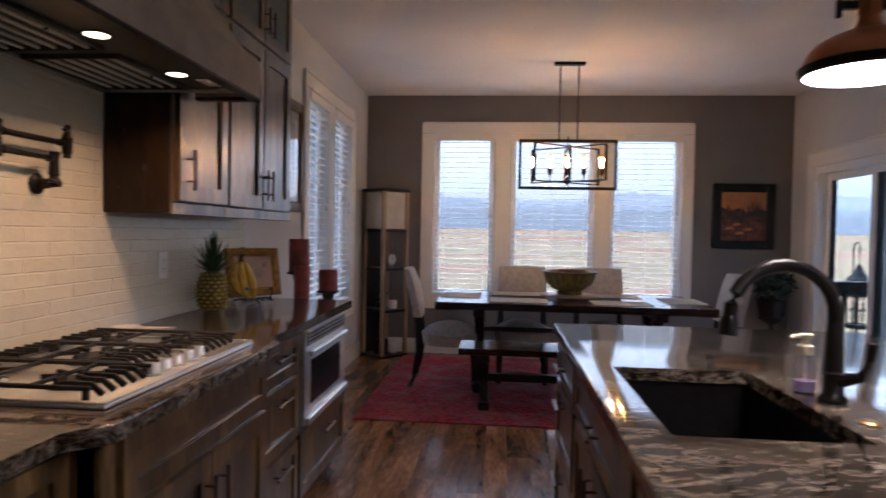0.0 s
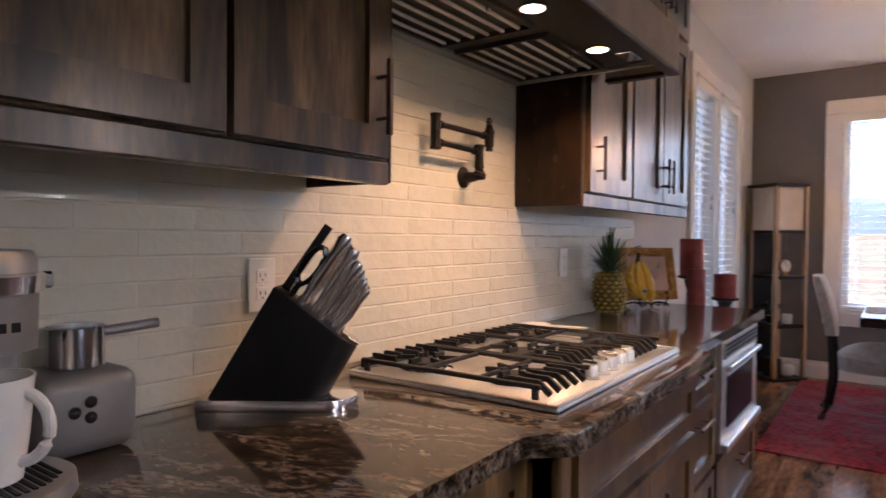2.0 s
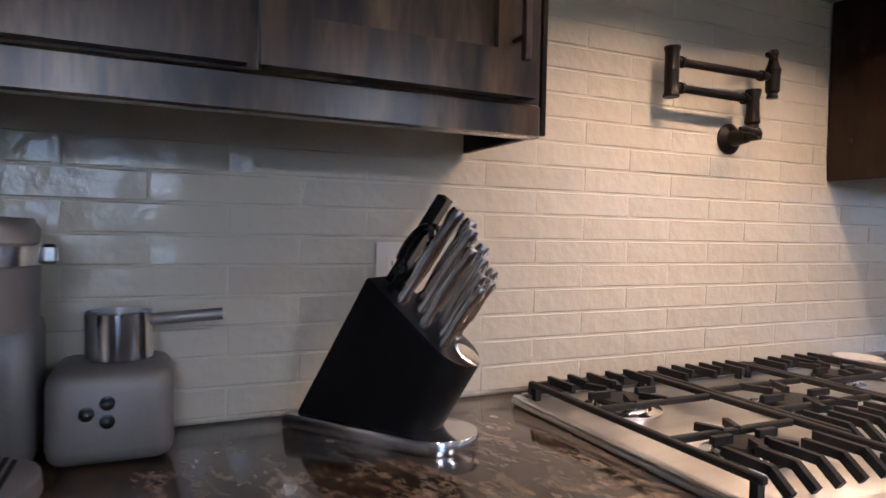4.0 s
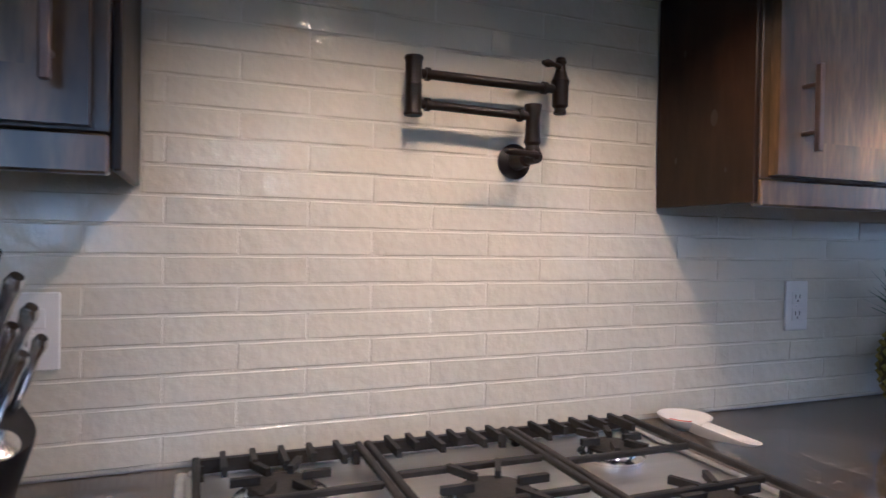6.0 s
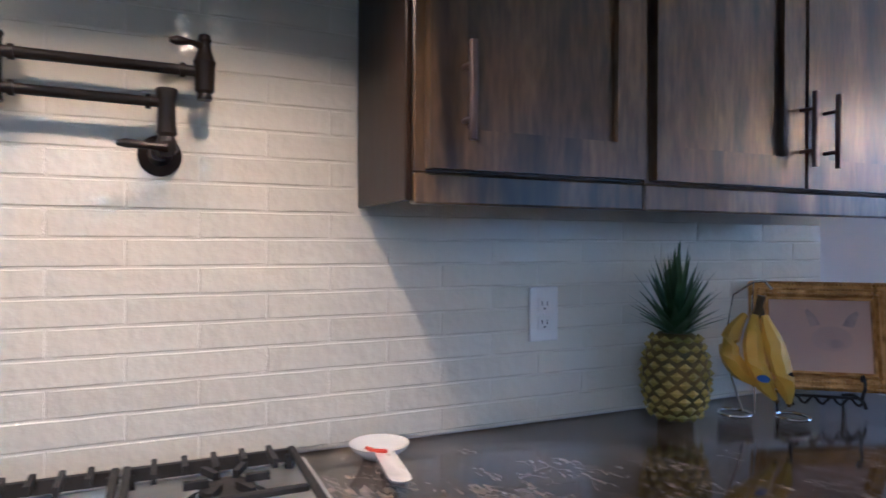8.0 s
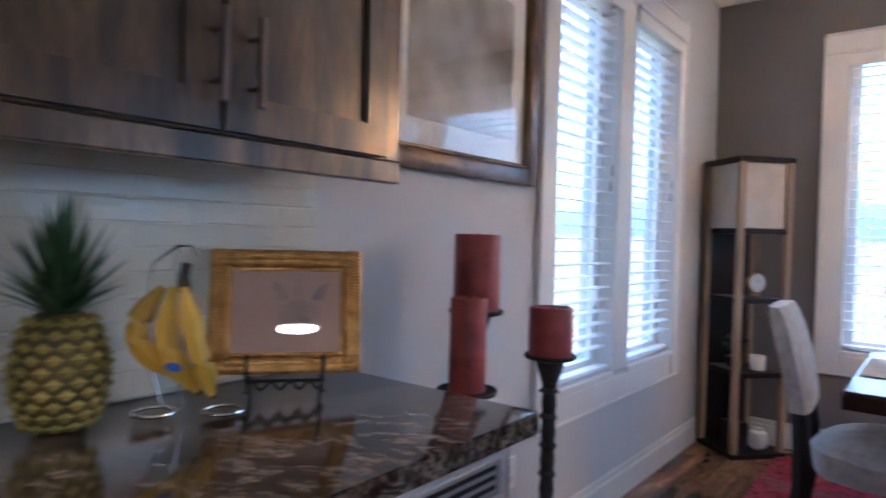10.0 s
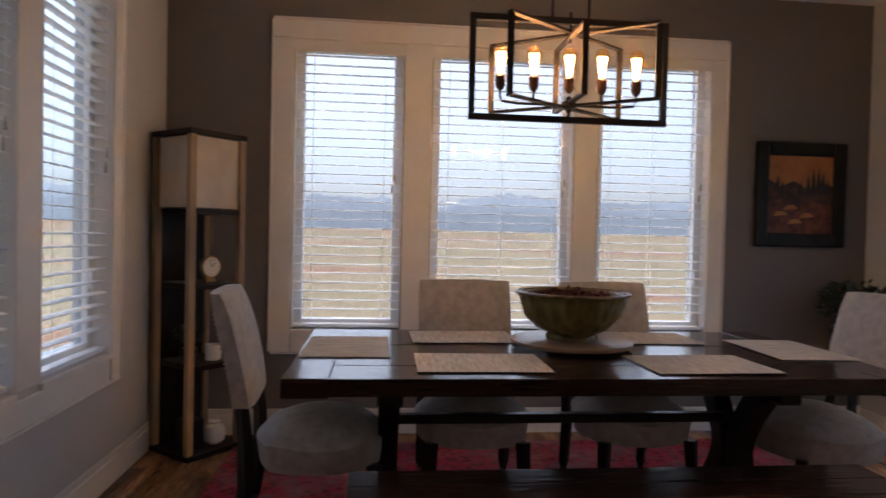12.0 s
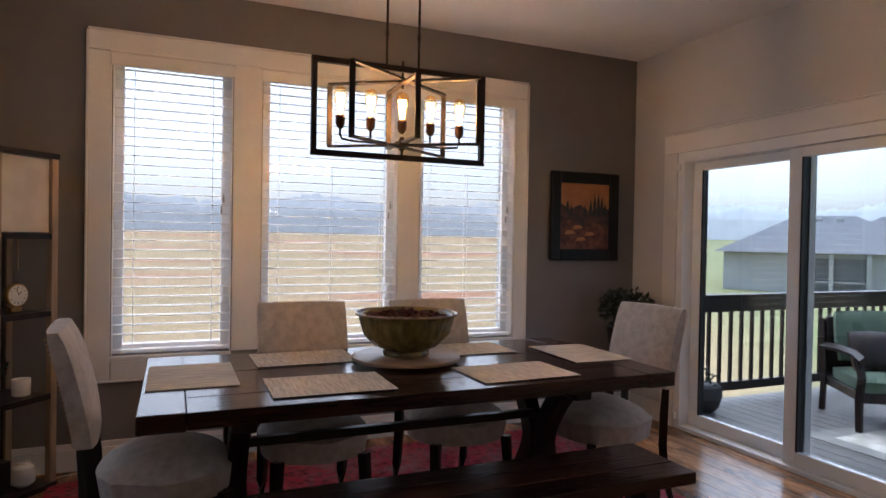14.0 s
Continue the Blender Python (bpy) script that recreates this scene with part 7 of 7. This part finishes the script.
for k in range(2):
    part("seat_cushion", cushion(bmesh.new(), 0.06 + 0.745 * k, 0.795 + 0.745 * k, 0.0, 0.72, 0.325, 0.43, 0.03, 8, 0.2), M["green_cloth"], sofa, local=True)
    part("back_cushion", turn(cushion(bmesh.new(), 0.08 + 0.745 * k, 0.775 + 0.745 * k, -0.24, 0.24, 0, 0.09, 0.03, 8, 0.2), Matrix.Translation((0, 0.70, 0.70)) @ Matrix.Rotation(radians(72), 4, "X")), M["green_cloth"], sofa, local=True)
pil = tagged(mesh_object("throw_pillow", turn(cushion(bmesh.new(), -0.2, 0.2, -0.2, 0.2, 0, 0.06, 0.06, 8, 0.15), Matrix.Translation((0.72, 0.40, 0.62)) @ Matrix.Rotation(radians(62), 4, "X") @ Matrix.Rotation(radians(12), 4, "Z")), M["pattern_cloth"], 50), "patterned tan and black throw pillow on the sofa", "pillow")
pil.matrix_basis = pose(6.26, 6.62, -0.20, 0, 0, -34)
pil2 = tagged(mesh_object("throw_pillow", turn(cushion(bmesh.new(), -0.2, 0.2, -0.18, 0.18, 0, 0.06, 0.06, 8, 0.15), Matrix.Translation((0.32, 0.46, 0.60)) @ Matrix.Rotation(radians(64), 4, "X")), M["espresso"], 50), "dark brown throw pillow on the sofa", "pillow")
pil2.matrix_basis = pose(6.26, 6.62, -0.20, 0, 0, -34)
mt = thing("deck_mat", (6.75, 5.45, -0.20), "beige and grey bordered outdoor mat on the deck", "mat")
M["deck_mat_grey"] = surf("grey_outdoor_mat", (0.13, 0.13, 0.12), (0.19, 0.185, 0.17), 9, 0.95, 0.4)
for name, inset, top, mat in (("edge_band", 0.0, 0.006, "deck_mat_grey"), ("pale_border", 0.16, 0.0075, "deck_mat"), ("inner_field", 0.42, 0.009, "deck_mat_grey"), ("centre_panel", 0.60, 0.0105, "deck_mat")):
    part(name, boxes((-0.97 + inset, 0.97 - inset, -1.28 + inset, 1.28 - inset, 0.0005, top), bevel=0.001), M[mat], mt, local=True)
pt = thing("deck_planter", (5.56, 7.56, -0.20), "dark planter with sparse stems on the deck", "planter")
part("pot", turned([(0.08, 0.001), (0.13, 0.05), (0.16, 0.16), (0.15, 0.24), (0.13, 0.26), (0.10, 0.25)], 0, 0, 24), M["iron"], pt, local=True)
bm = bmesh.new()
sprig(bm, (0, 0, 0.30), 0.14, 60, 0.03, random.Random(2))
part("foliage", bm, M["leaf"], pt, local=True)
lt = thing("lantern", (5.35, 7.66, 0.25), "black metal lantern hanging from a hook on the railing", "lantern")
part("hook", bar([(0, 0.12, -0.45), (0, 0.12, 0.95), (0, 0.10, 1.02), (0, 0.03, 1.04), (0, 0, 0.98), (0, 0, 0.92)], r=0.007), M["iron"], lt, local=True)
part("roof", turned([(0.12, 0.62), (0.125, 0.63), (0.06, 0.70), (0.03, 0.76), (0.01, 0.80)], 0, 0, 8), M["iron"], lt, local=True)
for k in range(8):
    a = k * math.pi / 4
    part("cage_bar", bar([(0.105 * math.cos(a), 0.105 * math.sin(a), 0.14), (0.115 * math.cos(a), 0.115 * math.sin(a), 0.4), (0.10 * math.cos(a), 0.10 * math.sin(a), 0.625)], r=0.006), M["iron"], lt, local=True)
for z in (0.14, 0.3, 0.46):
    part("cage_ring", tube(bmesh.new(), [(0.112 * math.cos(a), 0.112 * math.sin(a), z) for a in (k * math.pi / 10 for k in range(21))], 0.006, 6), M["iron"], lt, local=True)
part("base", turned([(0.11, 0.10), (0.12, 0.11), (0.12, 0.135), (0.05, 0.14)], 0, 0, 16), M["iron"], lt, local=True)
part("chain", bar([(0, 0, 0.80), (0, 0, 0.93)], r=0.004), M["iron"], lt, local=True)


# ---- pieces: wall tiles, floor planks, deck boards ----
splash = structure("backsplash", boxes((0.0006, 0.0095, -0.64, 3.884, 0.9145, 1.399), (0.0006, 0.0095, 1.605, 2.589, 1.3995, 1.80)), M["grout"], "glazed cream tile backsplash in a running bond", "backsplash")
PY, PZ, Z0 = 0.2245, 0.0475, 0.9195
def tile_mesh(wy, wz, seed):
    """A hand-pressed tile with softly pillowed, slightly uneven edges."""
    bm = bmesh.new()
    n = max(2, round(wy / 0.036))
    rng = random.Random(seed)
    rows = []
    for k in range(n + 1):
        y = -wy / 2 + wy * k / n
        end = 0.0016 if k == 0 else -0.0016 if k == n else 0.0
        lo, hi = -wz / 2 + rng.uniform(0, 0.0011), wz / 2 - rng.uniform(0, 0.0011)
        face = 0.0042 if end else 0.0058 - rng.uniform(0, 0.0004)
        rows.append([bm.verts.new(p) for p in ((0, y, lo), (0.0038, y, lo), (face, y + end, lo + 0.0020), (face, y + end, hi - 0.0020), (0.0038, y, hi), (0, y, hi))])
    for p, q in zip(rows, rows[1:]):
        for i in range(5):
            bm.faces.new((p[i], p[i + 1], q[i + 1], q[i]))
    bm.faces.new(rows[0])
    bm.faces.new(rows[-1][::-1])
    bmesh.ops.recalc_face_normals(bm, faces=bm.faces[:])
    me = bpy.data.meshes.new("tile")
    bm.to_mesh(me)
    bm.free()
    me.materials.append(M["tile"])
    return me
tile_meshes = {}
rnd = random.Random(11)
for k in range(19):
    zc0, zc1 = Z0 + PZ * k, Z0 + PZ * (k + 1) - 0.0020
    spans = [(0.10, 3.884)] if zc0 < 1.34 else [(1.606, 2.588)]
    if zc0 > 1.785:
        continue
    zc1 = min(zc1, 1.798)
    off = 1.64 if k % 2 == 0 else 1.752
    j = math.floor((spans[0][0] - off) / PY)
    while off + PY * j < spans[0][1]:
        a, b = max(off + PY * j, spans[0][0]), min(off + PY * (j + 1), spans[0][1])
        j += 1
        if b - a < 0.012:
            continue
        key = (round(b - a - 0.0020, 4), round(zc1 - zc0, 4), rnd.randrange(5))
        if key not in tile_meshes:
            tile_meshes[key] = tile_mesh(*key)
        ob = new("tile", tile_meshes[key])
        ob.parent = splash
        ob.location = (0.0056 + rnd.uniform(0, 0.0007), (a + b) / 2, (zc0 + zc1) / 2)
        ob.rotation_euler = (radians(rnd.uniform(-0.12, 0.12)), radians(rnd.uniform(-0.5, 0.5)), radians(rnd.uniform(-0.25, 0.25)))

def plank_mesh(name, length, width, mat):
    bm = bmesh.new()
    box(bm, -width / 2, width / 2, -length / 2, length / 2, -0.011, 0, bevel=0.0012)
    bmesh.ops.recalc_face_normals(bm, faces=bm.faces[:])
    me = bpy.data.meshes.new(name)
    bm.to_mesh(me)
    bm.free()
    me.materials.append(mat)
    return me
rnd = random.Random(3)
lengths = (0.75, 0.95, 1.2, 1.45, 1.7)
planks = {l: plank_mesh("plank", l - 0.0015, 0.1255, M["plank"]) for l in lengths}
rows = 35
for i in range(rows):
    x = (i + 0.5) * W / rows
    y = D0 - rnd.uniform(0, 0.7)
    while y < D1 - 0.02:
        l = rnd.choice(lengths)
        if y + l > D1 + 0.1:
            l = min((q for q in lengths if q >= D1 - y), default=l)
        ob = new("plank", planks[l])
        ob.parent = floor
        ob.location = (x, y + l / 2, 0)
        y += l
board = plank_mesh("deck_board", 5.9, 0.134, M["deck"])
for i in range(35):
    ob = new("deck_board", board)
    ob.parent = deck
    ob.location = (W + T + 0.08 + 0.14 * i, 4.95, -0.201)
